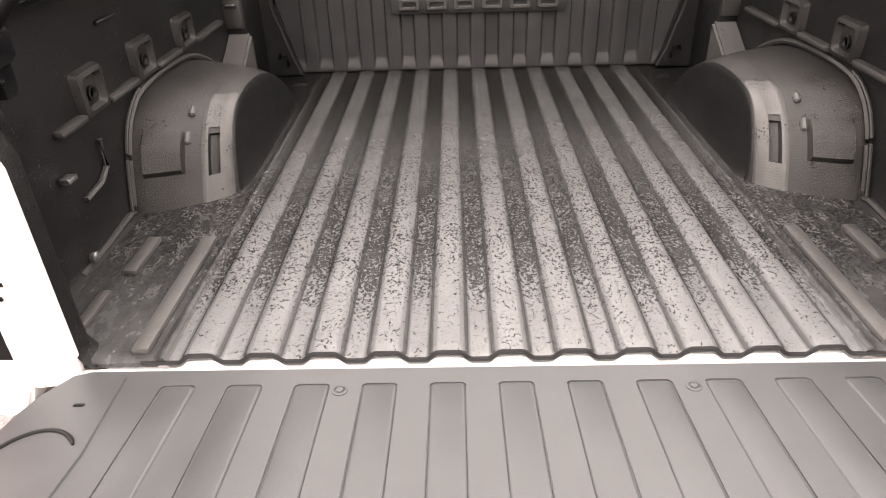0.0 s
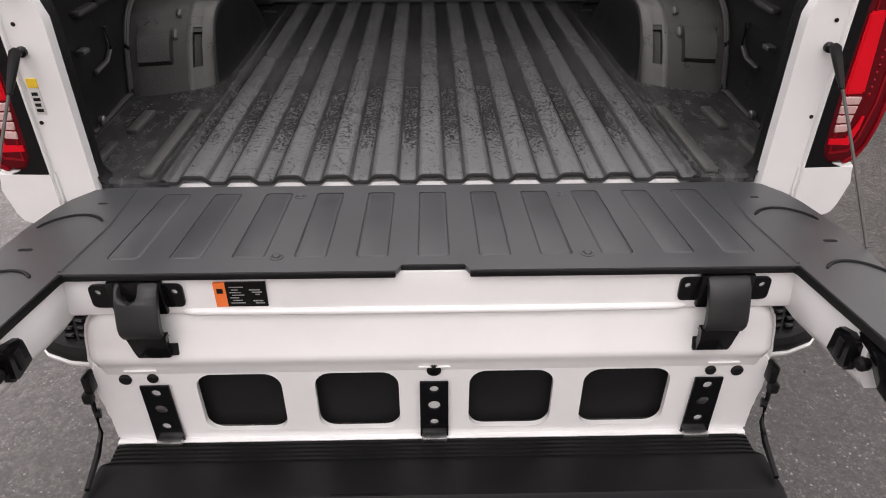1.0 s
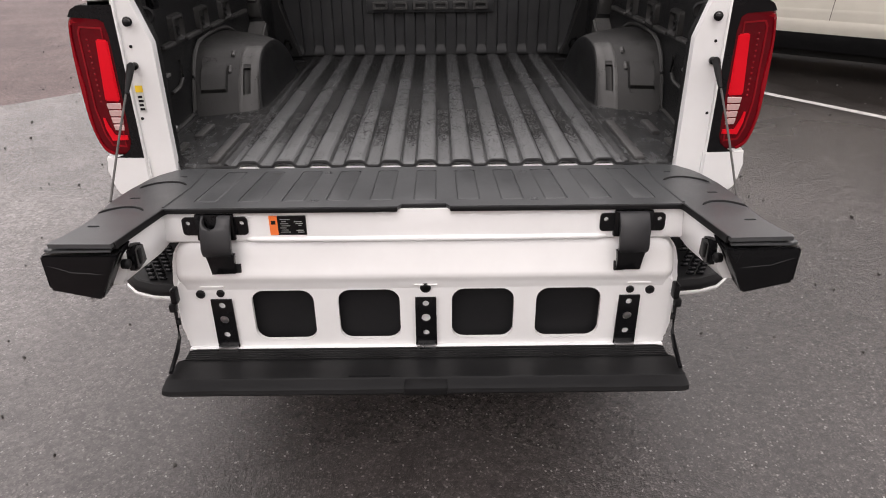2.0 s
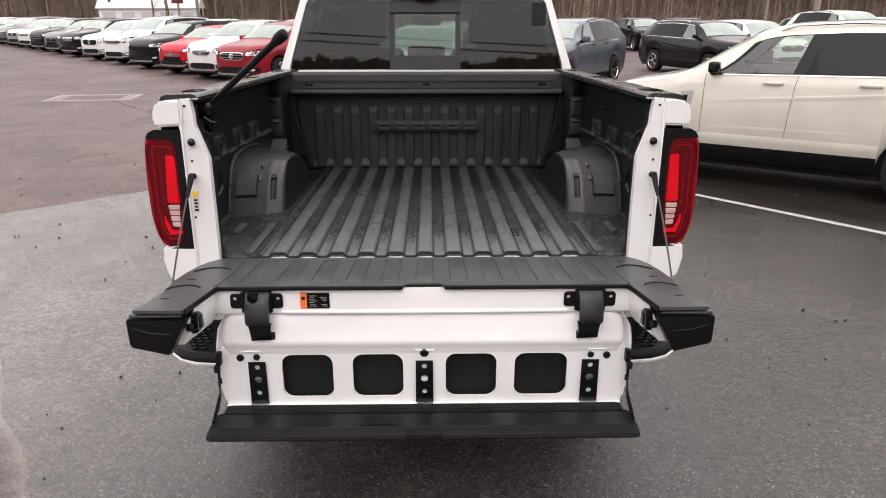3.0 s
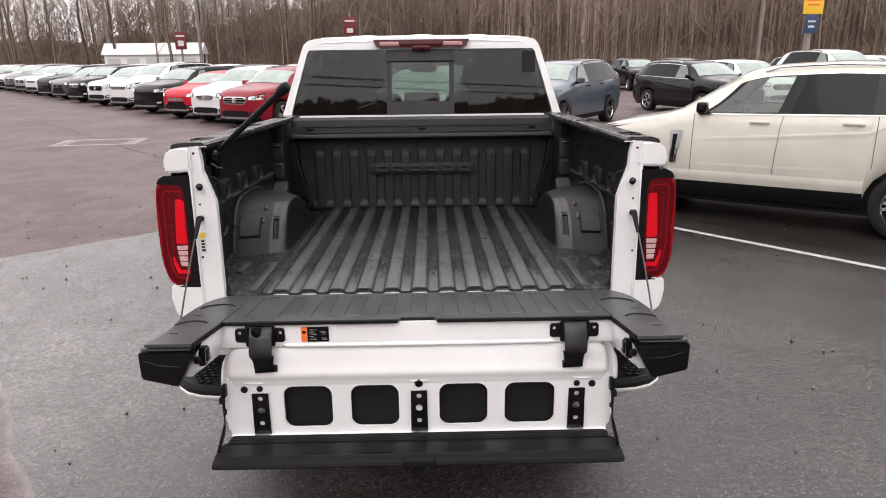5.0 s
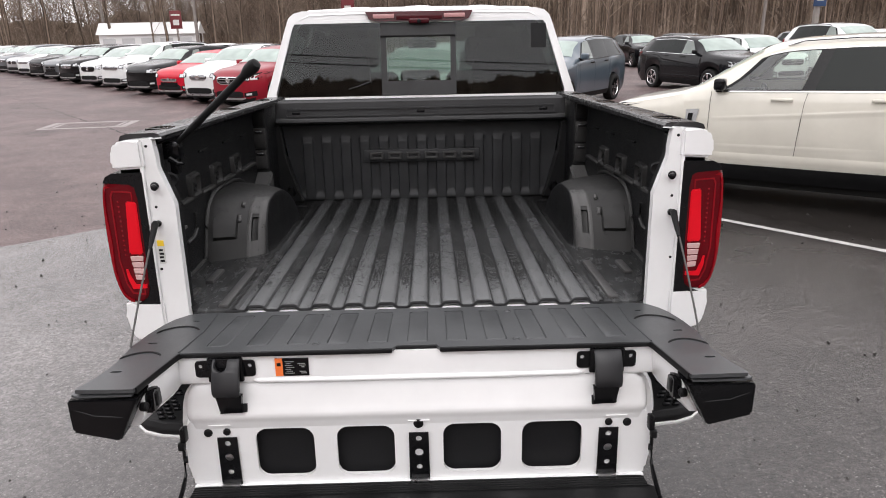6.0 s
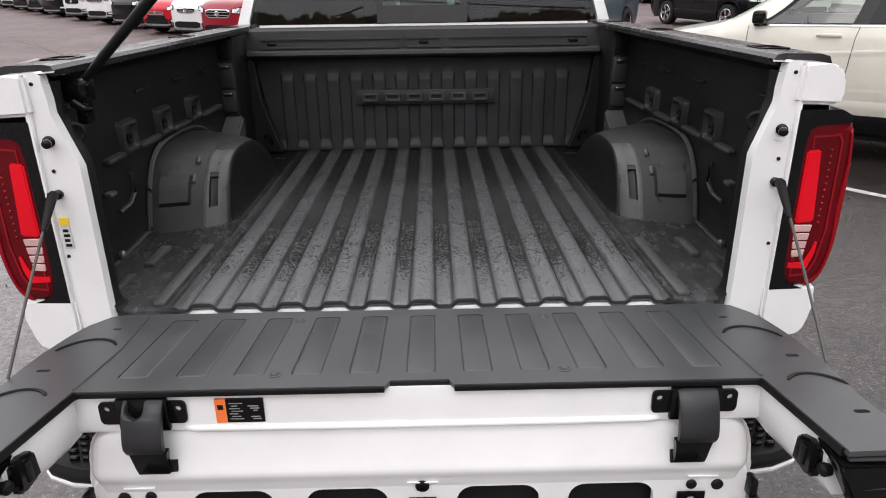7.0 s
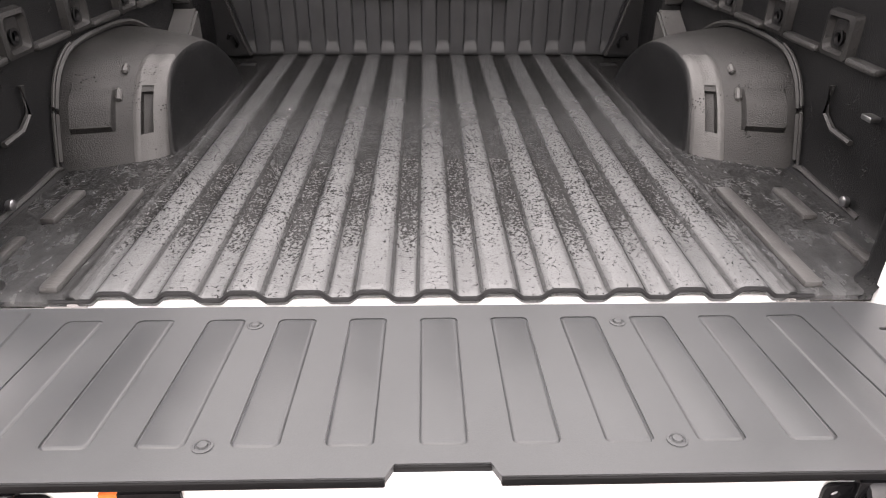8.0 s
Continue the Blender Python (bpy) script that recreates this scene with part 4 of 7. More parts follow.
RIGHT = [(0.735, -0.030), (0.762, -0.042), (0.790, -0.095), (0.803, -0.15), (0.812, -0.25), (0.812, -0.36), (0.803, -0.43), (0.794, -0.50), (0.793, -0.57), (0.799, -0.63), (0.809, -0.676), (0.806, -0.686), (0.668, -0.690), (0.665, -0.64), (0.655, -0.437), (0.066, -0.437), (0.056, -0.415)]
OUTLINE = RIGHT + [(-u, v) for u, v in RIGHT[::-1]]
bm = bmesh.new()
holes = [rounded(s * 0.762 - 0.014, s * 0.762 + 0.014, y - 0.006, y + 0.006, 0.0055, 3) for s in (-1, 1) for y in (-0.34, -0.569)] + [rounded(0.002 + k * 0.1135 - 0.0305, 0.002 + k * 0.1135 + 0.0305, -0.384, -0.072, 0.010, 4) for k in range(-5, 6)] + [rounded(s * 0.712 - 0.010, s * 0.712 + 0.010, -0.126, -0.117, 0.004, 3) for s in (-1, 1)]
holed(bm, OUTLINE, holes, on_gate, (0, 0, -0.010))
tailgate = part("tailgate", bm, PLATE, truck, "lowered tailgate with a dark plastic cover", angle=30)
# shallow pads pressed up in the cover, soft at their edges
for k in range(-5, 6):
    bm = bmesh.new()
    x = 0.002 + k * 0.1135
    vs = grid(bm, [[on_gate(u, v, up) for u, v in rounded(x - w, x + w, -0.384 + d, -0.072 - d, 0.010 - 0.4 * d, 4)] for w, d, up in ((0.0305, 0.0, -0.012), (0.0305, 0.0, -0.0025), (0.0292, 0.0013, -0.0027), (0.0268, 0.0040, -0.0005), (0.0245, 0.0065, 0.0004))], closed=True)
    bm.faces.new(vs[-1])
    part("cover_pad", bm, PLATE, tailgate, angle=18)
for s in (-1, 1):
    for cx, cy, r, a0, a1 in ((0.725, -0.275, 0.092, 20, 140), (0.742, -0.505, 0.082, 25, 140)):
        pts = [on_gate(s * (cx + 0.75 * r * math.cos(radians(a))), cy + r * math.sin(radians(a)), 0.0005) for a in range(a0, a1 + 1, 8)]
        part("cover_arc", tube(bmesh.new(), pts, [0.002] + [0.0038] * (len(pts) - 2) + [0.002], 8), PLASTIC, tailgate)
    part("cover_crease", tube(bmesh.new(), [on_gate(s * 0.668, -0.05, 0), on_gate(s * 0.650, -0.24, 0.0005), on_gate(s * 0.655, -0.43, 0)], 0.0035, 6), PLATE, tailgate)
    for x, y in ((0.290, -0.093), (0.286, -0.381)):
        bm = lathe(bmesh.new(), [(0.013, -0.002), (0.013, 0.0015), (0.010, 0.002), (0.009, 0.0005), (0.007, 0.001), (0.006, 0.004), (0.003, 0.0045)], on_gate(s * x, y), (0, 0.085, 1), 12)
        part("screw", bm, PLATE, tailgate)
    # painted arm under the cover
    pts = [(0.659, -0.44), (0.671, -0.64), (0.785, -0.64), (0.785, -0.50), (0.800, -0.40), (0.790, -0.12), (0.760, -0.05), (0.69, -0.05)]
    rows = []
    for up, inset in ((-0.014, 0.0), (-0.05, 0.0), (-0.098, 0.004), (-0.122, 0.02)):
        rows.append([(s * (u + (inset if u < 0.7 else -inset)), v, gate_z(v) + up) for u, v in pts])
    bm = bmesh.new()
    vs = grid(bm, rows, closed=True)
    bm.faces.new(vs[-1])
    part("gate_arm", bm, WHITE, tailgate, "white painted arm", angle=35)
    # black end cap
    za = gate_z(-0.64)
    ring0 = [(0.658, za - 0.017), (0.826, za - 0.015), (0.824, za - 0.102), (0.716, za - 0.128)]
    bm = bmesh.new()
    vs = grid(bm, [[(s * u, -0.620, v) for u, v in ring0], [(s * u, -0.690, v - 0.006) for u, v in ring0], [(s * (0.745 + (u - 0.745) * 0.97), -0.696, za - 0.06 + (v - za + 0.06) * 0.95) for u, v in ring0]], closed=True)
    bm.faces.new(vs[-1])
    bmesh.ops.bevel(bm, geom=[e for e in bm.edges if e.is_manifold], offset=0.004, segments=2, affect="EDGES")
    end = part("end_cap", bm, GLOSSY, tailgate, "gloss black end cap", angle=40)
    part("cap_crease", tube(bmesh.new(), [(s * 0.70, -0.694, za - 0.066), (s * 0.74, -0.6955, za - 0.062), (s * 0.765, -0.6955, za - 0.060), (s * 0.812, -0.694, za - 0.043)], 0.0022, 6), GLOSSY, end)
    # grey ledge between the cover and the cap, and the dark shut line over it
    bm = prism(bmesh.new(), [(s * u, v, za - 0.0165) for u, v in ((0.676, -0.640), (0.672, -0.688), (0.800, -0.690), (0.822, -0.680), (0.818, -0.640))], (0, 0, 0.0055))
    bmesh.ops.bevel(bm, geom=bm.edges[:], offset=0.0015, segments=2, affect="EDGES")
    part("cap_ledge", bm, PLATE, tailgate, "grey ledge over the end cap")
    part("shut_line", boxed(s * 0.674, s * 0.800, -0.672, -0.630, za - 0.0115, za - 0.006, 0.002), PLASTIC, tailgate)
    # latch in the arm
    bm = prism(bmesh.new(), [(s * 0.652, y, z) for y, z in ((-0.576, 0.912), (-0.612, 0.924), (-0.628, 0.918), (-0.632, 0.866), (-0.620, 0.858), (-0.572, 0.862))], (s * 0.024, 0, 0))
    bmesh.ops.bevel(bm, geom=bm.edges[:], offset=0.005, segments=2, affect="EDGES")
    lat = part("latch", bm, GLOSSY, tailgate, "black latch box in the arm")
    part("latch_jaw", boxed(s * 0.649, s * 0.655, -0.612, -0.596, 0.872, 0.908, 0.002), PLASTIC, lat)
    part("latch_stud", lathe(bmesh.new(), [(0.012, 0), (0.012, 0.012), (0.007, 0.016)], (s * 0.676, -0.640, 0.888), (-s, -0.2, 0), 10), PLASTIC, lat)
    # stay cable from the jamb to the arm
    a, b_ = Vector((s * 0.826, -0.066, 1.208)), Vector((s * 0.811, -0.375, gate_z(-0.375) + 0.002))
    d = (b_ - a).normalized()
    bm = tube(bmesh.new(), [a + (b_ - a) * f + Vector((s * 0.004 * math.sin(math.pi * f), 0, -0.004 * math.sin(math.pi * f))) for f in (0, 0.2, 0.4, 0.6, 0.8, 1)], 0.0032, 8)
    cable = part("stay_cable", bm, CABLE, truck, "thin steel tailgate cable")
    part("cable_boot", tube(bmesh.new(), [a - d * 0.016, a - d * 0.008, a + d * 0.02, a + d * 0.06, a + d * 0.085], [0.006, 0.011, 0.010, 0.0075, 0.005], 10), PLASTIC, cable)

# painted cross bar under the cover, with its rolled lip
bar = [(-0.424, 0.923), (-0.4275, 0.907), (-0.431, 0.867), (-0.432, 0.850), (-0.431, 0.842), (-0.427, 0.837), (-0.41, 0.836), (-0.30, 0.842), (-0.05, 0.867), (-0.05, 0.885)]
bm = prism(bmesh.new(), [(-0.663, y, z) for y, z in bar], (1.326, 0, 0))
part("gate_bar", bm, WHITE, tailgate, "white painted cross bar", angle=25)

bm = tube(bmesh.new(), [(-0.462, -0.425, 0.846), (-0.452, -0.430, 0.846), (-0.44, -0.432, 0.846), (-0.2, -0.433, 0.845), (0.2, -0.433, 0.845), (0.45, -0.432, 0.846), (0.462, -0.430, 0.846), (0.472, -0.425, 0.846)], [0.003, 0.006, 0.0075, 0.0078, 0.0078, 0.0075, 0.006, 0.003], 10)
part("bar_bead", bm, WHITE, tailgate, "rolled bead along the bar")
for s in (-1, 1):
    rows = []
    for u, v in ((0.650, -0.430), (0.6555, -0.445), (0.660, -0.52), (0.6645, -0.60), (0.668, -0.678)):
        z = gate_z(v)
        rows.append([(s * (u - 0.004), v, z - 0.001), (s * (u - 0.0055), v, z - 0.008), (s * (u - 0.0045), v, z - 0.0165), (s * (u + 0.008), v, z - 0.0165), (s * (u + 0.008), v, z - 0.001)])
    bm = bmesh.new()
    vs = grid(bm, rows, closed=True)
    bm.faces.new(vs[0])
    bm.faces.new(vs[-1])
    part("cover_lip", bm, PLASTIC, tailgate, "black lip under the cover")

for x0, x1, y in ((-0.655, -0.066, -0.437), (0.066, 0.655, -0.437), (-0.058, 0.058, -0.415)):
    part("cover_lip", boxed(x0, x1, y - 0.003, y + 0.012, gate_z(y) - 0.0145, gate_z(y) - 0.003, 0.002), PLASTIC, tailgate, "black lip under the cover")

# label on the bar: orange head and a dark field with pale marks
tag = part("gate_label", boxed(-0.372, -0.300, -0.4335, -0.4285, 0.858, 0.910), GLOSSY, tailgate, "black and orange printed instruction label")
part("label_head", boxed(-0.393, -0.372, -0.4338, -0.4285, 0.858, 0.910), ORANGE, tag)
part("label_mark", boxed(-0.388, -0.377, -0.4346, -0.4330, 0.888, 0.898), PLASTIC, tag)
for k in range(7):
    z = 0.8655 + 0.0058 * k
    part("label_mark", boxed(-0.366 + 0.004 * (k % 2), -0.340 - 0.005 * (k % 3), -0.4346, -0.4330, z, z + 0.0016), GREY_PRINT, tag)
for x0, x1, z0, z1 in ((-0.330, -0.310, 0.894, 0.896), (-0.326, -0.308, 0.889, 0.891), (-0.320, -0.312, 0.884, 0.886), (-0.326, -0.308, 0.870, 0.872), (-0.322, -0.306, 0.865, 0.867)):
    part("label_mark", boxed(x0, x1, -0.4346, -0.4330, z0, z1), GREY_PRINT, tag)

# inner gate, hanging down from its straps
HOLES = [(-0.466, -0.300), (-0.235, -0.070), (0.070, 0.237), (0.297, 0.470)]
bm = bmesh.new()
face = [(-0.648, 0.725), (0.648, 0.725), (0.660, 0.70), (0.662, 0.64), (0.655, 0.60), (0.652, 0.515), (-0.652, 0.515), (-0.655, 0.60), (-0.662, 0.64), (-0.660, 0.70)]
holed(bm, face[::-1], [rounded(a, b_, 0.541, 0.698, 0.034, 6) for a, b_ in HOLES], lambda u, v: (u, -0.441 + (0.725 - v) * 0.01, v), (0, 0.012, 0))
inner_gate = part("inner_gate", bm, WHITE, truck, "white inner gate hanging open with four windows", angle=25)
upper = [(-0.418, 0.842, 0.600), (-0.424, 0.834, 0.616), (-0.430, 0.820, 0.632), (-0.435, 0.800, 0.642), (-0.441, 0.778, 0.645), (-0.4455, 0.762, 0.645), (-0.4495, 0.752, 0.645), (-0.4508, 0.744, 0.644), (-0.4495, 0.736, 0.643), (-0.4465, 0.728, 0.642), (-0.4435, 0.719, 0.642), (-0.4420, 0.706, 0.642), (-0.4400, 0.700, 0.642), (-0.42, 0.715, 0.640), (-0.405, 0.75, 0.640), (-0.400, 0.83, 0.610)]
bm = bmesh.new()
rows = []
for u, back in ((-1.02, 0.03), (-1.012, 0.012), (-1.0, 0.004), (-0.98, 0.0), (-0.6, 0.0), (0.0, 0.0), (0.6, 0.0), (0.98, 0.0), (1.0, 0.004), (1.012, 0.012), (1.02, 0.03)):
    rows.append([(u * w, min(y + back, -0.39), z) for y, z, w in upper])
vs = grid(bm, rows, closed=True)
bm.faces.new(vs[0])
bm.faces.new(vs[-1])
part("gate_shoulder", bm, WHITE, inner_gate, angle=40)
part("lower_flange", boxed(-0.655, 0.655, -0.452, -0.436, 0.506, 0.522, 0.005), WHITE, inner_gate)
for x0 in (-0.595, -0.03, 0.535):
    part("pressing", boxed(x0, x0 + 0.062, -0.446, -0.438, 0.7115, 0.7145, 0.001), WHITE, inner_gate)
for s in (-1, 1):
    bm = prism(bmesh.new(), [(s * 0.648, -0.437, 0.715), (s * 0.648, -0.434, 0.52), (s * 0.648, -0.36, 0.53), (s * 0.648, -0.34, 0.78)], (s * 0.010, 0, 0))
    part("gate_end", bm, WHITE, inner_gate)
    bm = prism(bmesh.new(), [(s * u, -0.405, v) for u, v in ((0.640, 0.51), (0.676, 0.51), (0.681, 0.56), (0.681, 0.71), (0.676, 0.76), (0.664, 0.80), (0.640, 0.83))], (0, 0.03, 0))
    bmesh.ops.bevel(bm, geom=bm.edges[:], offset=0.006, segments=2, affect="EDGES")
    part("end_flange", bm, WHITE, inner_gate)
    lat = part("side_latch", boxed(s * 0.656, s * 0.674, -0.462, -0.430, 0.668, 0.712, 0.006), GLOSSY, inner_gate, "black side latch")
    part("latch_tongue", boxed(s * 0.662, s * 0.680, -0.468, -0.448, 0.648, 0.672, 0.004), PLASTIC, lat)
    pts = [(s * 0.668, -0.455, 0.660), (s * 0.668, -0.460, 0.610), (s * 0.668, -0.466, 0.570), (s * 0.668, -0.50, 0.545), (s * 0.660, -0.575, 0.534)]
    part("step_link", tube(bmesh.new(), pts, [0.006, 0.004, 0.005, 0.007, 0.006], 6), GLOSSY, inner_gate, "thin black step link")
    part("gate_buffer", lathe(bmesh.new(), [(0.010, 0), (0.010, 0.008), (0.006, 0.012)], (s * 0.660, -0.455, 0.615), (s, -0.4, 0), 8), PLASTIC, inner_gate)
for (a, b_) in HOLES:
    bm = prism(bmesh.new(), [(u, -0.408, v) for u, v in rounded(a - 0.02, b_ + 0.02, 0.525, 0.704, 0.03, 4)], (0, 0.02, 0))
    part("window_backing", bm, VOID, inner_gate, "black panel behind the opening")
for s, x in ((-1, -0.545), (0, 0.0), (1, 0.545)):
    bm = bmesh.new()
    holed(bm, [(x - 0.028, 0.676), (x + 0.028, 0.676), (x + 0.029, 0.521), (x - 0.029, 0.521)][::-1], [[(x + r * math.cos(a), z + r * math.sin(a)) for a in (2 * math.pi * i / 12 for i in range(12))] for z, r in ((0.657, 0.009), (0.612, 0.0125), (0.564, 0.009))], lambda u, v: (u, -0.4445 + (0.725 - v) * 0.01, v), (0, -0.004, 0))
    br = part("step_bracket", bm, GLOSSY, inner_gate, "black bracket with three round holes", angle=25)
    part("bracket_foot", boxed(x - 0.026, x + 0.026, -0.462, -0.444, 0.516, 0.530, 0.003), STEEL, br)
    if s:
        part("bracket_bolt", lathe(bmesh.new(), [(0.010, 0), (0.010, 0.003), (0.006, 0.004)], (x, -0.4435, 0.612), (0, -1, 0), 10), STEEL, br)
    part("grommet", lathe(bmesh.new(), [(0.011, 0), (0.011, 0.003), (0.008, 0.006)], (x, -0.441, 0.703 if s == 0 else 0.692), (0, -1, 0), 12), PLASTIC, inner_gate)
    if s:
        part("grommet", lathe(bmesh.new(), [(0.0125, 0), (0.0125, 0.003), (0.009, 0.006)], (s * 0.598, -0.441, 0.690), (0, -1, 0), 12), PLASTIC, inner_gate)
    else:
        part("grommet", lathe(bmesh.new(), [(0.0145, 0), (0.0145, 0.003), (0.010, 0.006)], (0.0, -0.441, 0.703), (0, -1, 0), 12), PLASTIC, inner_gate)

# hinge straps
for s in (-1, 1):
    xc, xf = s * 0.531, (-0.519 if s < 0 else 0.526)
    xs_ = xc + (0.007 if s < 0 else 0.0)  # strap's middle
    bm = bmesh.new()
    holed(bm, rounded(xc - 0.083, xc + 0.083, 0.860, 0.909, 0.010, 3), [[(xc + d + 0.006 * math.cos(a), 0.893 + 0.006 * math.sin(a)) for a in (2 * math.pi * i / 10 for i in range(10))] for d in (-0.068, 0.068)], lambda u, v: (u, -0.430, v), (0, -0.005, 0))
    base = part("hinge_plate", bm, GLOSSY, tailgate, "black hinge mounting plate", angle=25)
    part("hinge_box", boxed(xc - 0.048, xc + 0.050, -0.441, -0.428, 0.846, 0.918, 0.004), GLOSSY, base)
    path = [(-0.440, 0.917), (-0.450, 0.912), (-0.460, 0.900), (-0.468, 0.884), (-0.472, 0.873), (-0.477, 0.858), (-0.481, 0.843), (-0.481, 0.830), (-0.475, 0.818), (-0.460, 0.807)]

    def band(points, x0, x1):
        rows = [[(x0, y + 0.004, z), (x0 + 0.005, y, z), (x1 - 0.005, y, z), (x1, y + 0.004, z), (x1, y + 0.014, z - 0.003), (x0, y + 0.014, z - 0.003)] for y, z in points]
        vs = grid(bm, rows, closed=True)
        bm.faces.new(vs[0])
        bm.faces.new(vs[-1])

    bm = bmesh.new()
    if s < 0:  # one strap is forked round a slot with a round foot
        fine = [tuple(Vector(path[i]).lerp(Vector(path[i + 1]), k / 5)) for i in range(3) for k in range(5)]
        left, right = [], []
        for i, (y, z) in enumerate(fine):
            f = i / (len(fine) - 1)
            w = 0.0165 * (1.0 if f < 0.6 else math.sqrt(max(0.0, 1 - ((f - 0.6) / 0.4) ** 2)))
            for side_, (x0, x1) in ((left, (xs_ - 0.0375, xs_ - 0.013 - w)), (right, (xs_ - 0.013 + w, xs_ + 0.0375))):
                b0, b1 = min(0.004, (x1 - x0) * 0.3), min(0.004, (x1 - x0) * 0.3)
                side_.append([(x0, y + 0.004, z), (x0 + b0, y, z), (x1 - b1, y, z), (x1, y + 0.004, z), (x1, y + 0.014, z - 0.003), (x0, y + 0.014, z - 0.003)])
        for rows in (left, right):
            vs = grid(bm, rows, closed=True)
            bm.faces.new(vs[0])
            bm.faces.new(vs[-1])
        band([fine[-1]] + path[3:], xs_ - 0.0375, xs_ + 0.0375)
    else:
        band(path, xs_ - 0.0375, xs_ + 0.0375)
    strap = part("hinge_strap", bm, HINGE, tailgate, "curved black hinge strap", angle=45)
    pocket_x = (xf - 0.034, xf + 0.036) if s > 0 else (xf - 0.034, xf + 0.041)
    # dark plate on the shoulder stands in for the slot's shade
    bm = prism(bmesh.new(), [(pocket_x[0], -0.4445, 0.778), (pocket_x[1], -0.4430, 0.780), (pocket_x[1], -0.4510, 0.7585), (pocket_x[0], -0.4545, 0.7555)], (0, 0.02, 0))
    part("strap_slot_shade", bm, VOID, inner_gate, "dark slot under the strap", smooth=False)
    bm = bmesh.new()
    rows = []
    for y, z, w in ((-0.474, 0.820, 0.0365), (-0.4735, 0.812, 0.035), (-0.4715, 0.795, 0.0325), (-0.4675, 0.777, 0.0315), (-0.462, 0.762, 0.0310)):
        rows.append([(xf - w, y + 0.016, z), (xf - w, y + 0.002, z), (xf - w + 0.004, y, z), (xf + w - 0.004, y, z), (xf + w, y + 0.002, z), (xf + w, y + 0.016, z)])
    vs = grid(bm, rows, closed=True)
    bm.faces.new(vs[0])
    bm.faces.new(vs[-1])
    part("strap_foot", bm, GLOSSY, strap)

# load step: ribbed tread and a rounded front lip
prof = [(-0.440, 0.516)]
for k in range(5):
    y = -0.452 - 0.0105 * k
    prof += [(y, 0.518), (y - 0.0015, 0.5215), (y - 0.006, 0.5215), (y - 0.0075, 0.518)]
prof += [(-0.515, 0.520), (-0.585, 0.526), (-0.596, 0.528), (-0.602, 0.524), (-0.622, 0.523), (-0.632, 0.518), (-0.636, 0.508), (-0.630, 0.500), (-0.59, 0.498), (-0.440, 0.500)]
rows = []
for x in (-0.668, -0.664, -0.648, 0.648, 0.664, 0.668):
    k = 1.0 if abs(x) < 0.655 else (0.97 if abs(x) < 0.667 else 0.94)
    rows.append([(x * (1.0 if y < -0.5 else 0.975), -0.545 + (y + 0.545) * k, 0.508 + (z - 0.508) * k) for y, z in prof])
bm = bmesh.new()
vs = grid(bm, rows, closed=True)
bm.faces.new(vs[0])
bm.faces.new(vs[-1])
step = part("load_step", bm, PLASTIC, truck, "black plastic fold-out step with fine tread ribs", angle=35)
part("step_notch", boxed(-0.055, 0.055, -0.640, -0.60, 0.502, 0.526, 0.004), PLASTIC, step)
part("step_mark", boxed(-0.20, -0.09, -0.590, -0.587, 0.5265, 0.5285), PLASTIC, step)

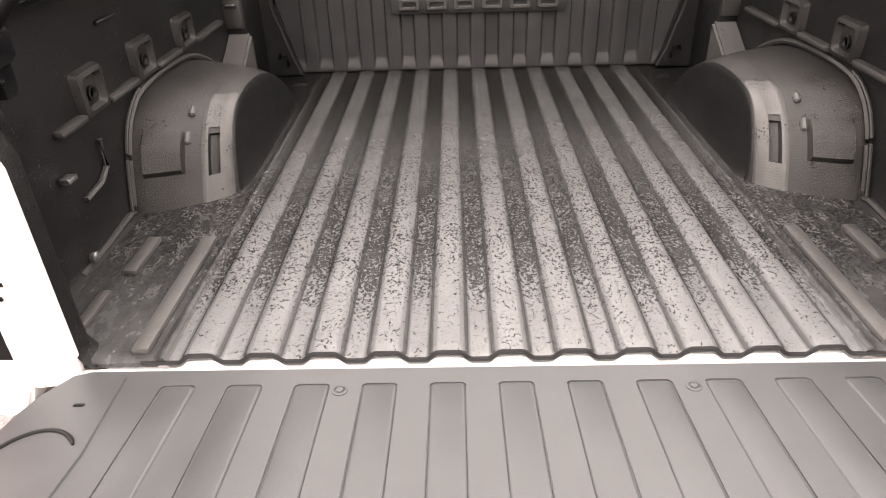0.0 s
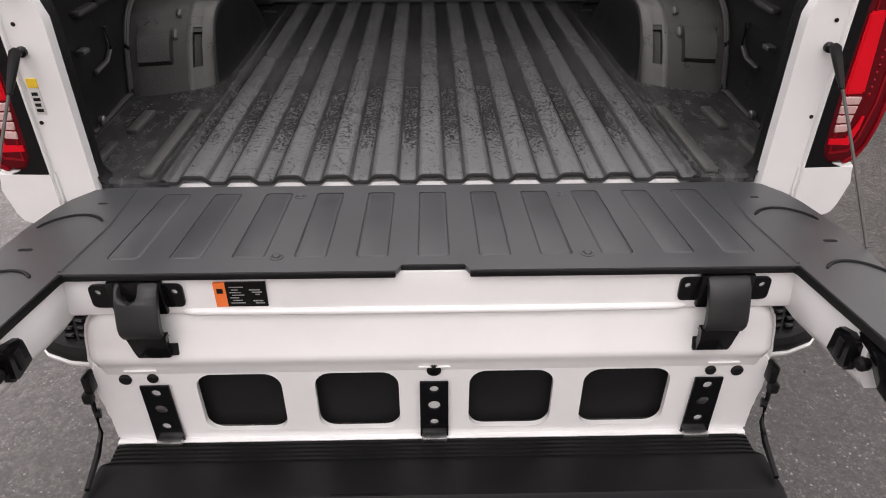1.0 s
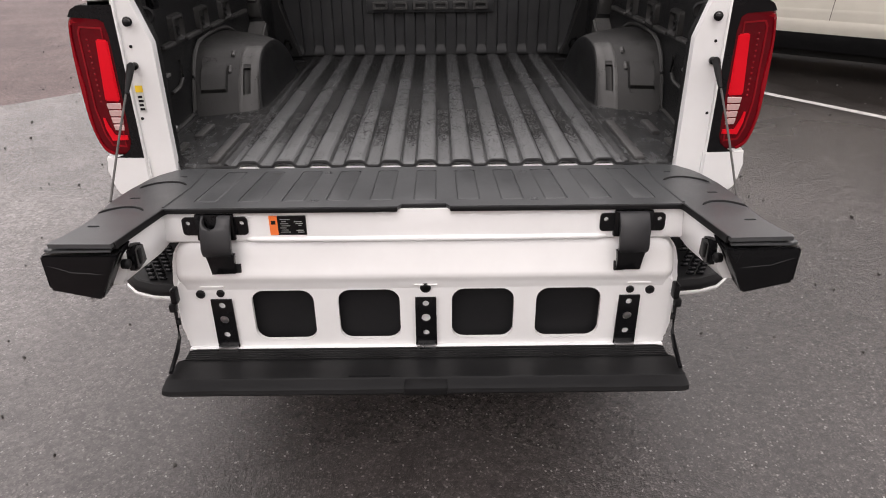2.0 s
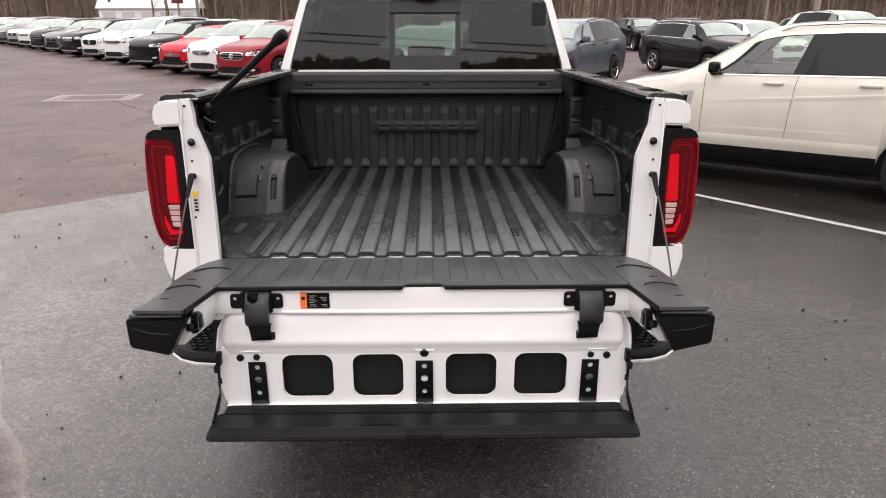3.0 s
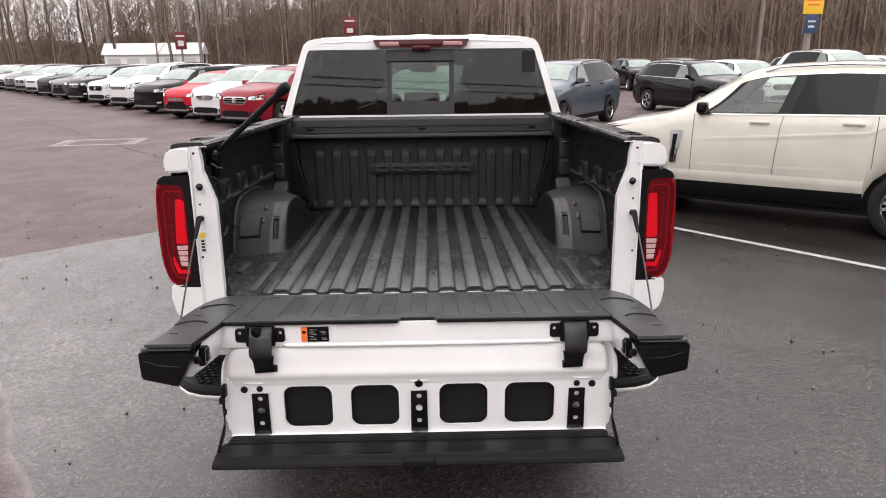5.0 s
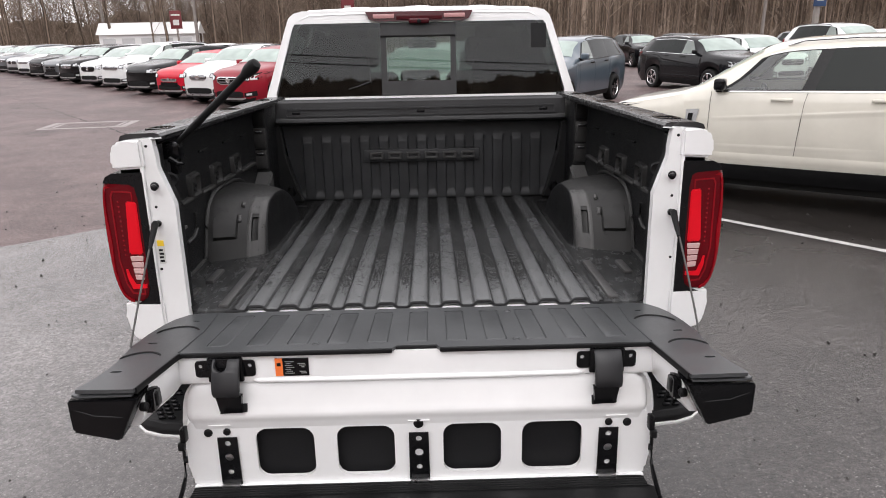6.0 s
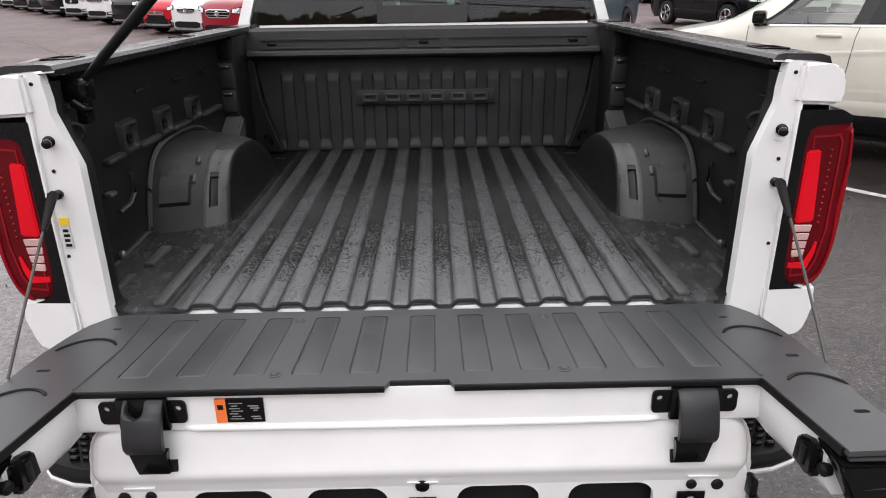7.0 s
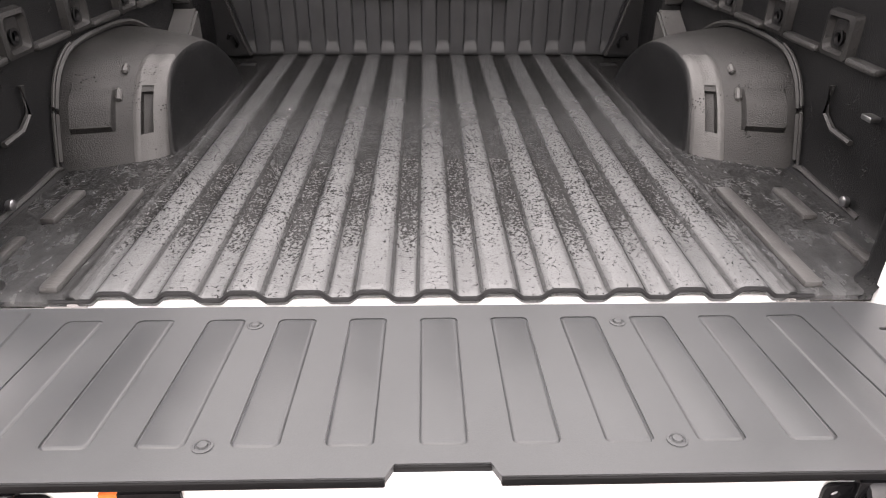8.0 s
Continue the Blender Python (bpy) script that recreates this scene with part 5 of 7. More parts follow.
# ---- rear bumper with corner steps ----
rows = []
for x in (-0.66, -0.62, -0.40, 0.40, 0.62, 0.66):
    rows.append([(x, 0.05, 0.60), (x, -0.225, 0.612), (x, -0.24, 0.600), (x, -0.244, 0.57), (x, -0.23, 0.52), (x, -0.19, 0.47), (x, 0.05, 0.46)])
bm = bmesh.new()
vs = grid(bm, rows, closed=True)
bm.faces.new(vs[0])
bm.faces.new(vs[-1])
bumper = part("rear_bumper", bm, WHITE, truck, "white rear bumper with black corner steps", angle=40)
for s in (-1, 1):
    out = [(0.60, 0.03), (0.60, -0.262), (0.66, -0.284), (0.74, -0.288), (0.81, -0.278), (0.87, -0.252), (0.915, -0.205), (0.93, -0.14), (0.93, 0.03)]
    cx, cy = 0.72, -0.08

    def shell(levels):
        bm = bmesh.new()
        vs = grid(bm, [[(s * (cx + (u - cx) * k), cy + (v - cy) * k, z) for u, v in out] for z, k in levels], closed=True)
        bm.faces.new(vs[0])
        bm.faces.new(vs[-1])
        return bm

    part("bumper_corner", shell(((0.50, 0.45), (0.545, 0.72), (0.565, 0.90), (0.575, 0.975), (0.582, 0.995), (0.587, 0.995), (0.589, 0.975))), WHITE, bumper, "white corner shell", angle=50)
    pad = part("corner_step", shell(((0.586, 0.90), (0.587, 0.965), (0.594, 0.982), (0.604, 0.980), (0.610, 0.965), (0.622, 0.935), (0.624, 0.905), (0.616, 0.885))), PLASTIC, bumper, "black corner step with a studded tread", angle=30)
    for i in range(8):
        for j in range(9):
            x, y = 0.67 + 0.030 * i + (0.015 if j % 2 else 0), -0.225 + 0.026 * j
            if 0.762 + 0.30 * (y + 0.26) < x < 0.89 - max(0, -y - 0.10) * 0.5:
                part("tread_stud", boxed(s * x - 0.0115, s * x + 0.0115, y - 0.0055, y + 0.0055, 0.614, 0.6265, 0.0035, segments=1), GLOSSY, pad)
    # white inner wall of the step well, rounded over at the top
    inner = [(0.60, 0.05), (0.60, -0.272), (0.68, -0.272), (0.738, -0.258), (0.750, -0.225), (0.766, -0.17), (0.784, -0.10), (0.792, 0.0), (0.794, 0.05)]
    rows = [[(s * (u - d if u > 0.61 else u), v + (d if v < -0.2 else 0), z) for u, v in inner] for d, z in ((0.004, 0.59), (0.0, 0.62), (0.004, 0.640), (0.014, 0.652), (0.03, 0.657))]
    bm = bmesh.new()
    vs = grid(bm, rows, closed=True)
    bm.faces.new(vs[-1])
    part("well_wall", bm, WHITE, bumper, "white inner wall beside the step", angle=50)
# dark frame and underside
part("under_frame", boxed(-0.52, 0.52, -0.02, 5.0, 0.44, 0.70, 0.03), RUBBER, truck)

# rod clamped to the bed rail
base_, tip_ = Vector((-0.795, 0.11, 1.44)), Vector((-0.478, -0.05, 1.684))
d = (tip_ - base_).normalized()
bm = tube(bmesh.new(), [base_ - d * 0.02, base_ + d * 0.06, base_ + d * 0.10, base_ + d * 0.28, tip_ - d * 0.04, tip_ - d * 0.028, tip_ - d * 0.012, tip_ + d * 0.012, tip_ + d * 0.024, tip_ + d * 0.028], [0.009, 0.0095, 0.0115, 0.012, 0.012, 0.016, 0.020, 0.020, 0.016, 0.006], 12)
rod = part("support_rod", bm, PLASTIC, truck, "black rod with a rounded end, clamped to the rail")
part("rod_clamp", boxed(-0.835, -0.775, 0.08, 0.135, 1.395, 1.452, 0.010), GLOSSY, rod)
part("rod_clamp", boxed(-0.812, -0.785, 0.085, 0.125, 1.345, 1.40, 0.006), GLOSSY, rod)
part("rod_knob", tube(bmesh.new(), [(-0.80, 0.06, 1.40), (-0.77, 0.05, 1.385), (-0.75, 0.045, 1.388)], [0.010, 0.008, 0.004], 8), GLOSSY, rod)

# ---- cab ----
def sweep_section(y, top, half, low=0.55, belt=1.42, roof_half=0.72):
    """Half a cross-section of the cab or hood, from sill to middle."""
    pts = [(0.93 * half, low), (0.985 * half, low + 0.15), (half, 1.0), (0.985 * half, belt - 0.06), (0.955 * half, belt)]
    if top > belt + 0.15:
        pts += [((0.955 + (roof_half / half - 0.955) * f) * half, belt + (top - 0.075 - belt) * f) for f in (0.33, 0.66, 1.0)]
        pts += [(roof_half - 0.022, top - 0.035), (roof_half - 0.07, top - 0.016), (roof_half * 0.5, top), (0.0, top + 0.006)]
    else:
        pts += [(0.93 * half, belt + (top - belt) * f) for f in (0.25, 0.5, 0.75)]
        pts += [(0.88 * half, top - 0.01), (0.75 * half, top), (0.4 * half, top + 0.008), (0.0, top + 0.012)]
    return [(x, y, z) for x, z in pts]


def full(section):
    return section + [(-x, y, z) for x, y, z in section[-2::-1]]


# back panel: an upright frame with the window opening
WIN_B, WIN_T = 1.482, 1.902


def back_place(u, v):
    return (u, 1.985 + 0.055 * max(0.0, v - 1.46) / 0.45, v)


outer = [(0.94, 0.60), (0.975, 0.95), (0.972, 1.30), (0.930, 1.47), (0.783, 1.905), (0.770, 1.935), (0.742, 1.960), (0.69, 1.973)]
outer = outer + [(-u, v) for u, v in outer[::-1]]
win = [(0.862, WIN_B), (0.866, WIN_B + 0.02), (0.752, WIN_T - 0.03), (0.735, WIN_T)]
win = win + [(-u, v) for u, v in win[::-1]]
bm = bmesh.new()
holed(bm, outer, [win], back_place, (0, 0.03, 0))
cab = part("cab", bm, WHITE, truck, "white crew cab with a dark rear window", angle=30)
# roof with shallow ribs
rows = []
for y, lift_, half in ((2.040, -0.03, 0.742), (2.055, -0.008, 0.745), (2.09, 0.006, 0.748), (2.3, 0.016, 0.750), (2.9, 0.020, 0.750), (3.35, 0.0, 0.745), (3.48, -0.035, 0.72)):
    row = []
    for i in range(33):
        u = -1 + 2 * i / 32
        rib = 0.006 * max(0.0, math.cos(u * math.pi * 4.0)) if abs(u) < 0.88 and y > 2.06 else 0.0
        row.append((u * half, y, 1.972 + lift_ + 0.014 * (1 - u * u) + rib - 0.05 * max(0, abs(u) - 0.9) / 0.1))
    rows.append(row)
rows_under = [[(x, y, z - 0.03) for x, y, z in row] for row in rows]
bm = bmesh.new()
grid(bm, rows)
grid(bm, rows_under)
part("cab_roof", bm, WHITE, cab, angle=60)
bm = prism(bmesh.new(), [(-0.315, 2.020, 1.962), (0.315, 2.020, 1.962), (0.295, 2.014, 1.920), (0.26, 2.012, 1.908), (-0.26, 2.012, 1.908), (-0.295, 2.014, 1.920)], (0, 0.05, 0))
stop_lamp = part("brake_lamp", bm, MAROON, cab, "dark red high brake lamp", angle=30)
for s in (-1, 1):
    part("cargo_lens", boxed(s * 0.145, s * 0.270, 2.004, 2.016, 1.922, 1.948, 0.004), surface("pink_lens", (0.42, 0.20, 0.20), (0.55, 0.30, 0.30), 0.25, 8, 200, 0.1), stop_lamp)
part("lamp_middle", boxed(-0.135, 0.135, 2.006, 2.016, 1.914, 1.946, 0.004), MAROON, stop_lamp)
part("camera_bulge", boxed(-0.062, 0.062, 2.000, 2.020, 1.892, 1.924, 0.010, segments=3), MAROON, stop_lamp)
part("camera_eye", lathe(bmesh.new(), [(0.012, 0), (0.012, 0.004), (0.006, 0.006)], (0, 2.000, 1.905), (0, -1, 0), 12), GLOSSY, stop_lamp)
# rear window: two fixed panes, a clearer slider in the middle
glass_holder = part("rear_window", holed(bmesh.new(), [(0.214, WIN_B + 0.004), (0.214, WIN_T - 0.004), (-0.232, WIN_T - 0.004), (-0.232, WIN_B + 0.004)], [[(0.182, 1.568), (0.182, 1.820), (-0.198, 1.820), (-0.198, 1.568)]], lambda u, v: (back_place(u, v)[0], back_place(u, v)[1] - 0.004, v), (0, 0.012, 0)), RAIL, cab, "dark rear window with a sliding centre pane", angle=30)
part("slider_track", boxed(-0.232, 0.214, 2.012, 2.028, 1.822, 1.829, 0.002), VOID, glass_holder)
for s in (-1, 1):
    bm = prism(bmesh.new(), [back_place(s * u, v) for u, v in ((0.212 if s > 0 else 0.230, WIN_B + 0.002), (0.860, WIN_B + 0.002), (0.748, WIN_T - 0.02), (0.735, WIN_T - 0.002), (0.212 if s > 0 else 0.230, WIN_T - 0.002))], (0, 0.005, 0))
    ob = part("side_pane", bm, TINTED, glass_holder, angle=20)
    ob.visible_shadow = False
bm = prism(bmesh.new(), [back_place(u, v) for u, v in ((-0.200, 1.566), (0.184, 1.566), (0.184, 1.822), (-0.200, 1.822))], (0, 0.004, 0))
ob = part("slider_pane", bm, SLIDER, glass_holder, angle=20)
ob.visible_shadow = False
bm = tube(bmesh.new(), [back_place(-0.30, 1.566), back_place(-0.36, 1.545), back_place(-0.43, 1.524)], [0.006, 0.005, 0.003], 6)
for v in bm.verts:
    v.co.y -= 0.008
part("wiper_mark", bm, GLOSSY, glass_holder)
bm = prism(bmesh.new(), [back_place(u, v) for u, v in rounded(0.662, 0.752, 1.745, 1.885, 0.006, 2)], (0, -0.002, 0))
part("window_patch", bm, VOID, glass_holder, "small black patch on the glass")
# sides, hood and nose
rows = []
for y, top, half in ((3.50, 1.40, 0.985), (3.7, 1.40, 0.985), (4.4, 1.385, 0.99), (5.1, 1.34, 0.985), (5.45, 1.27, 0.95), (5.60, 1.12, 0.90), (5.64, 0.80, 0.86)):
    rows.append(full(sweep_section(y, top, half, 0.50 if abs(y - 4.75) > 0.5 else 0.50, min(1.36, top - 0.05))))
bm = bmesh.new()
vs = grid(bm, rows)
bm.faces.new(vs[-1])
part("hood", bm, WHITE, truck, "white hood and nose")
for s in (-1, 1):
    bm = bmesh.new()
    grid(bm, [[(s * 0.94, y, 0.55), (s * 0.985, y, 0.75), (s * 0.99, y, 1.05), (s * 0.975, y, 1.36), (s * 0.935, y, 1.455)] for y in (1.96, 2.4, 3.0, 3.52)])
    door = part("cab_door_side", bm, WHITE, cab)
    bm = prism(bmesh.new(), [(s * 0.925, 2.00, 1.47), (s * 0.765, 2.13, 1.93), (s * 0.765, 2.30, 1.93), (s * 0.925, 2.22, 1.47)], (-s * 0.02, 0, 0))
    part("rear_pillar", bm, WHITE, cab)
    bm = prism(bmesh.new(), [(s * 0.925, 3.72, 1.45), (s * 0.735, 3.40, 1.93), (s * 0.735, 3.33, 1.93), (s * 0.925, 3.60, 1.45)], (-s * 0.03, 0, 0))
    part("front_pillar", bm, WHITE, cab)
    bm = prism(bmesh.new(), [(s * 0.925, 2.75, 1.46), (s * 0.765, 2.78, 1.94), (s * 0.765, 2.86, 1.94), (s * 0.925, 2.88, 1.46)], (-s * 0.03, 0, 0))
    part("middle_pillar", bm, WHITE, cab)
    for y0, y1, yt0, yt1 in ((2.20, 2.76, 2.28, 2.79), (2.87, 3.62, 2.85, 3.36)):
        bm = prism(bmesh.new(), [(s * 0.918, y0, 1.455), (s * 0.918, y1, 1.455), (s * 0.758, yt1, 1.935), (s * 0.758, yt0, 1.935)], (-s * 0.005, 0, 0))
        ob = part("side_window", bm, PANE if y0 > 2.5 else DEEP_TINT, cab, angle=20)
        ob.visible_shadow = False
bm = prism(bmesh.new(), [(-0.90, 3.72, 1.42), (0.90, 3.72, 1.42), (0.72, 3.40, 1.94), (-0.72, 3.40, 1.94)], (0, 0.006, 0))
ob = part("windscreen", bm, PANE, cab, angle=20)
ob.visible_shadow = False
part("dashboard", boxed(-0.88, 0.88, 3.40, 3.75, 1.15, 1.42, 0.06, segments=3), SEAT, cab)
part("cab_floor", boxed(-0.93, 0.93, 1.99, 3.7, 0.70, 0.78, 0.01), SEAT, cab)
# rear bench with tall outboard rests, front seats, visors, liner under the roof
for sx in (-1, 1):
    bm = prism(bmesh.new(), [(sx * u, 2.36, v) for u, v in ((0.10, 0.85), (0.10, 1.40), (0.33, 1.46), (0.340, 1.66), (0.356, 1.735), (0.392, 1.785), (0.45, 1.812), (0.56, 1.822), (0.70, 1.80), (0.78, 1.74), (0.90, 1.46), (0.90, 0.85))], (0, 0.12, 0))
    bmesh.ops.bevel(bm, geom=[e for e in bm.edges if e.calc_face_angle(0) > 0.9], offset=0.03, segments=3, affect="EDGES")
    part("rear_seat", bm, SEAT, cab, "dark rear seat back with a tall rest")
    seat_ = part("front_seat", boxed(sx * 0.18, sx * 0.74, 3.0, 3.16, 0.85, 1.60, 0.06, segments=3), SEAT, cab)
    part("head_rest", boxed(sx * 0.32, sx * 0.62, 3.0, 3.12, 1.63, 1.84, 0.05, segments=3), SEAT, seat_)
    part("sun_visor", boxed(sx * 0.42, sx * 0.80, 3.36, 3.40, 1.77, 1.93, 0.012), SEAT, cab)
part("centre_rest", boxed(-0.135, 0.125, 2.36, 2.44, 1.40, 1.622, 0.03, segments=3), SEAT, cab)
part("roof_liner", boxed(-0.72, 0.72, 2.08, 3.36, 1.925, 1.940), SEAT, cab)
part("cabin_mirror", boxed(-0.115, 0.115, 3.30, 3.33, 1.765, 1.83, 0.018, segments=3), GLOSSY, cab, "inside mirror")
part("mirror_stalk", boxed(-0.05, 0.05, 3.33, 3.42, 1.82, 1.92, 0.02), GLOSSY, cab)

# ---- wheels: one tyre and one rim mesh, shared ----
bm = bmesh.new()
lathe(bm, [(0.24, -0.11), (0.27, -0.125), (0.34, -0.128), (0.37, -0.115), (0.378, -0.08), (0.38, 0.0), (0.378, 0.08), (0.37, 0.115), (0.34, 0.128), (0.27, 0.125), (0.24, 0.11)], (0, 0, 0), (0, 1, 0), 28, cap=False)
tyre_ob = part("tyre", bm, RUBBER, None, angle=50)
TYRE = tyre_ob.data
bpy.data.objects.remove(tyre_ob)
bm = bmesh.new()
lathe(bm, [(0.245, 0.118), (0.255, 0.112), (0.245, 0.09), (0.20, 0.05), (0.06, 0.05), (0.0, 0.052)], (0, 0, 0), (0, 1, 0), 28, cap=False)
dark_ob = part("rim_barrel", bm, RUBBER, None)
BARREL = dark_ob.data
bpy.data.objects.remove(dark_ob)
bm = bmesh.new()
for k in range(5):
    for off in (-0.16, 0.16):
        a = 2 * math.pi * k / 5
        p0 = Vector((0.045 * math.cos(a), 0, 0.045 * math.sin(a)))
        p1 = Vector((0.245 * math.cos(a + off), 0, 0.245 * math.sin(a + off)))
        w = Vector((-math.sin(a), 0, math.cos(a))) * 0.018
        low = [p0 - w, p1 - w, p1 + w, p0 + w]
        prism(bm, [v + Vector((0, 0.082, 0)) for v in low], (0, 0.030, 0))
lathe(bm, [(0.05, 0.08), (0.05, 0.118), (0.03, 0.122)], (0, 0, 0), (0, 1, 0), 14)
lathe(bm, [(0.228, 0.085), (0.250, 0.100), (0.256, 0.122), (0.240, 0.124), (0.232, 0.110), (0.228, 0.085)], (0, 0, 0), (0, 1, 0), 28, cap=False)
rim_ob = part("rim", bm, CHROME, None, angle=30)
RIM = rim_ob.data
bpy.data.objects.remove(rim_ob)


def wheel(parent, x, y, z, outward, radius=0.36, axis="y"):
    """A wheel under a car. axis: the car's sideways axis."""
    k = radius / 0.38
    turn = (0 if outward > 0 else 180) if axis == "y" else (-90 if outward > 0 else 90)
    ob = new("wheel", TYRE)
    ob.parent = parent
    ob.matrix_local = pose(x, y, z, 0, 0, turn) @ Matrix.Diagonal((k, 1, k, 1))
    for name, me in (("rim", RIM), ("rim_barrel", BARREL)):
        sub = new(name, me)
        sub.parent = ob
    return ob


for s in (-1, 1):
    for y in (1.09, 4.80):
        wheel(truck, s * 0.84, y, 0.41 - 0.05 + y * math.tan(radians(1.6)), s, 0.41, "x")


# ---- parked cars ----
SUV_TOP = [(-1, 0.44), (0, 0.44), (0.008, 0.55), (0.022, 0.60), (0.05, 0.627), (0.12, 0.655), (0.21, 0.685), (0.255, 0.705), (0.385, 0.93), (0.45, 0.975), (0.62, 1.0), (0.80, 0.985), (0.90, 0.945), (0.93, 0.90), (0.985, 0.68), (1.0, 0.52)]
LONG_TOP = [(-1, 0.36), (0, 0.36), (0.015, 0.435), (0.05, 0.525), (0.12, 0.60), (0.20, 0.64), (0.285, 0.685), (0.415, 0.93), (0.47, 0.975), (0.62, 1.0), (0.80, 0.985), (0.90, 0.945), (0.93, 0.90), (0.985, 0.68), (1.0, 0.52)]
SEDAN_TOP = [(0, 0.40), (0.015, 0.48), (0.06, 0.575), (0.16, 0.63), (0.28, 0.675), (0.315, 0.70), (0.45, 0.95), (0.52, 0.99), (0.60, 1.0), (0.68, 0.97), (0.82, 0.76), (0.86, 0.735), (0.97, 0.70), (0.99, 0.62), (1.0, 0.5)]
PLAN = [(-1, 0.50), (0, 0.50), (0.008, 0.66), (0.025, 0.79), (0.05, 0.88), (0.10, 0.96), (0.20, 0.99), (0.5, 1.0), (0.82, 0.99), (0.93, 0.95), (0.985, 0.86), (1.0, 0.78)]


class Body:
    """The skin of a car: s runs from nose to tail, k from sill to the middle of the roof."""

    def __init__(self, length, width, height, sedan, front_axle, rear_axle, radius, sill=0.22, belt=0.655, long_hood=False):
        self.sill, self.belt = sill, belt - (0.03 if sedan else 0)
        self.L, self.W, self.H, self.sedan = length, width, height, sedan
        self.fa, self.ra, self.r = front_axle, rear_axle, radius
        self.top = SEDAN_TOP if sedan else (LONG_TOP if long_hood else SUV_TOP)

    def section(self, s):
        w = self.W / 2 * smooth_at(PLAN, s)
        zt = self.H * smooth_at(self.top, s)
        belt = self.H * curve_at([(0, 0.53), (0.3, self.belt), (0.95, self.belt + 0.04), (1.0, self.belt + 0.01)], s)
        zb = min(belt, zt - 0.045)
        low = self.sill + 0.10 * max(0.0, 1 - s / 0.06) + 0.12 * max(0.0, (s - 0.93) / 0.07)
        x = s * self.L
        for a in (self.fa, self.ra):
            d = abs(x - a)
            reach = self.r + 0.055
            if d < reach:
                low = max(low, self.r * 0.98 + math.sqrt(reach * reach - d * d))
        low = min(low, zb - 0.06)
        mid = low + (zb - low) * 0.55
        pts = [(0.915 * w, low), (0.972 * w, low + 0.25 * (mid - low)), (1.0 * w, mid), (0.985 * w, zb - 0.25 * (zb - mid)), (0.955 * w, zb)]
        cabin = min(1.0, max(0.0, (zt - belt - 0.03) / 0.30))
        edge = w * (0.955 - 0.225 * cabin)
        high = zt - 0.05 - 0.03 * cabin
        high = max(high, zb + 0.005)
        for f in (0.34, 0.67, 1.0):
            pts.append((0.955 * w + (edge - 0.955 * w) * f, zb + (high - zb) * f))
        pts += [(edge - 0.035 * self.W, high + (zt - high) * 0.62), (edge * 0.62, zt - 0.008), (edge * 0.3, zt), (0.0, zt + 0.004)]
        return pts

    def at(self, s, k):
        pts = self.section(s)
        i = min(int(k), len(pts) - 2)
        f = k - i
        return (self.L / 2 - s * self.L, pts[i][0] + (pts[i + 1][0] - pts[i][0]) * f, pts[i][1] + (pts[i + 1][1] - pts[i][1]) * f)

    def front(self, y, z):
        """How far forward the skin stands at half-width y and height z of the nose."""
        y, lo, hi = abs(y), 0.0, 0.27

        def inside(s):
            pts = self.section(s)
            if z > pts[-1][1] or z < pts[0][1] - 0.12:
                return False
            wide = max((p[0] for p in pts if p[1] >= z - 0.02), default=0.0)
            return wide >= y

        for i in range(64):
            s = hi * (i / 63) ** 2
            if inside(s):
                return self.L / 2 - s * self.L
        return self.L / 2 - hi * self.L

    def nose(self, y0, y1, low, high, out, side=1, n=9, m=4):
        """A panel on the nose between y0 and y1; low and high give its edges (heights) along it."""
        rows = []
        for j in range(m + 1):
            row = []
            for i in range(n + 1):
                f = i / n
                y = y0 + (y1 - y0) * f
                z = curve_at(low, f) + (curve_at(high, f) - curve_at(low, f)) * j / m
                row.append((self.front(y, z) + out, side * y, z))
            rows.append(row)
        return rows

    def patch(self, ss, ks, side, out=0.007):
        """Rows of points on the skin, pushed outward."""
        rows = []
        for s in ss:
            row = []
            for k in ks:
                p = Vector(self.at(s, k))
                du = Vector(self.at(s + 0.004, k)) - Vector(self.at(s - 0.004, k))
                dv = Vector(self.at(s, min(k + 0.15, 10.99))) - Vector(self.at(s, max(k - 0.15, 0)))
                n = du.cross(dv)
                n = n.normalized() if n.length > 1e-9 else Vector((0, 1, 0))
                core = Vector((min(max(p.x, -self.L * 0.32), self.L * 0.32), 0, min(p.z, self.H * 0.45)))
                if n.dot(p - core) < 0:
                    n = -n
                p = p + n * out
                row.append((p.x, p.y * side, p.z))
            rows.append(row)
        return rows


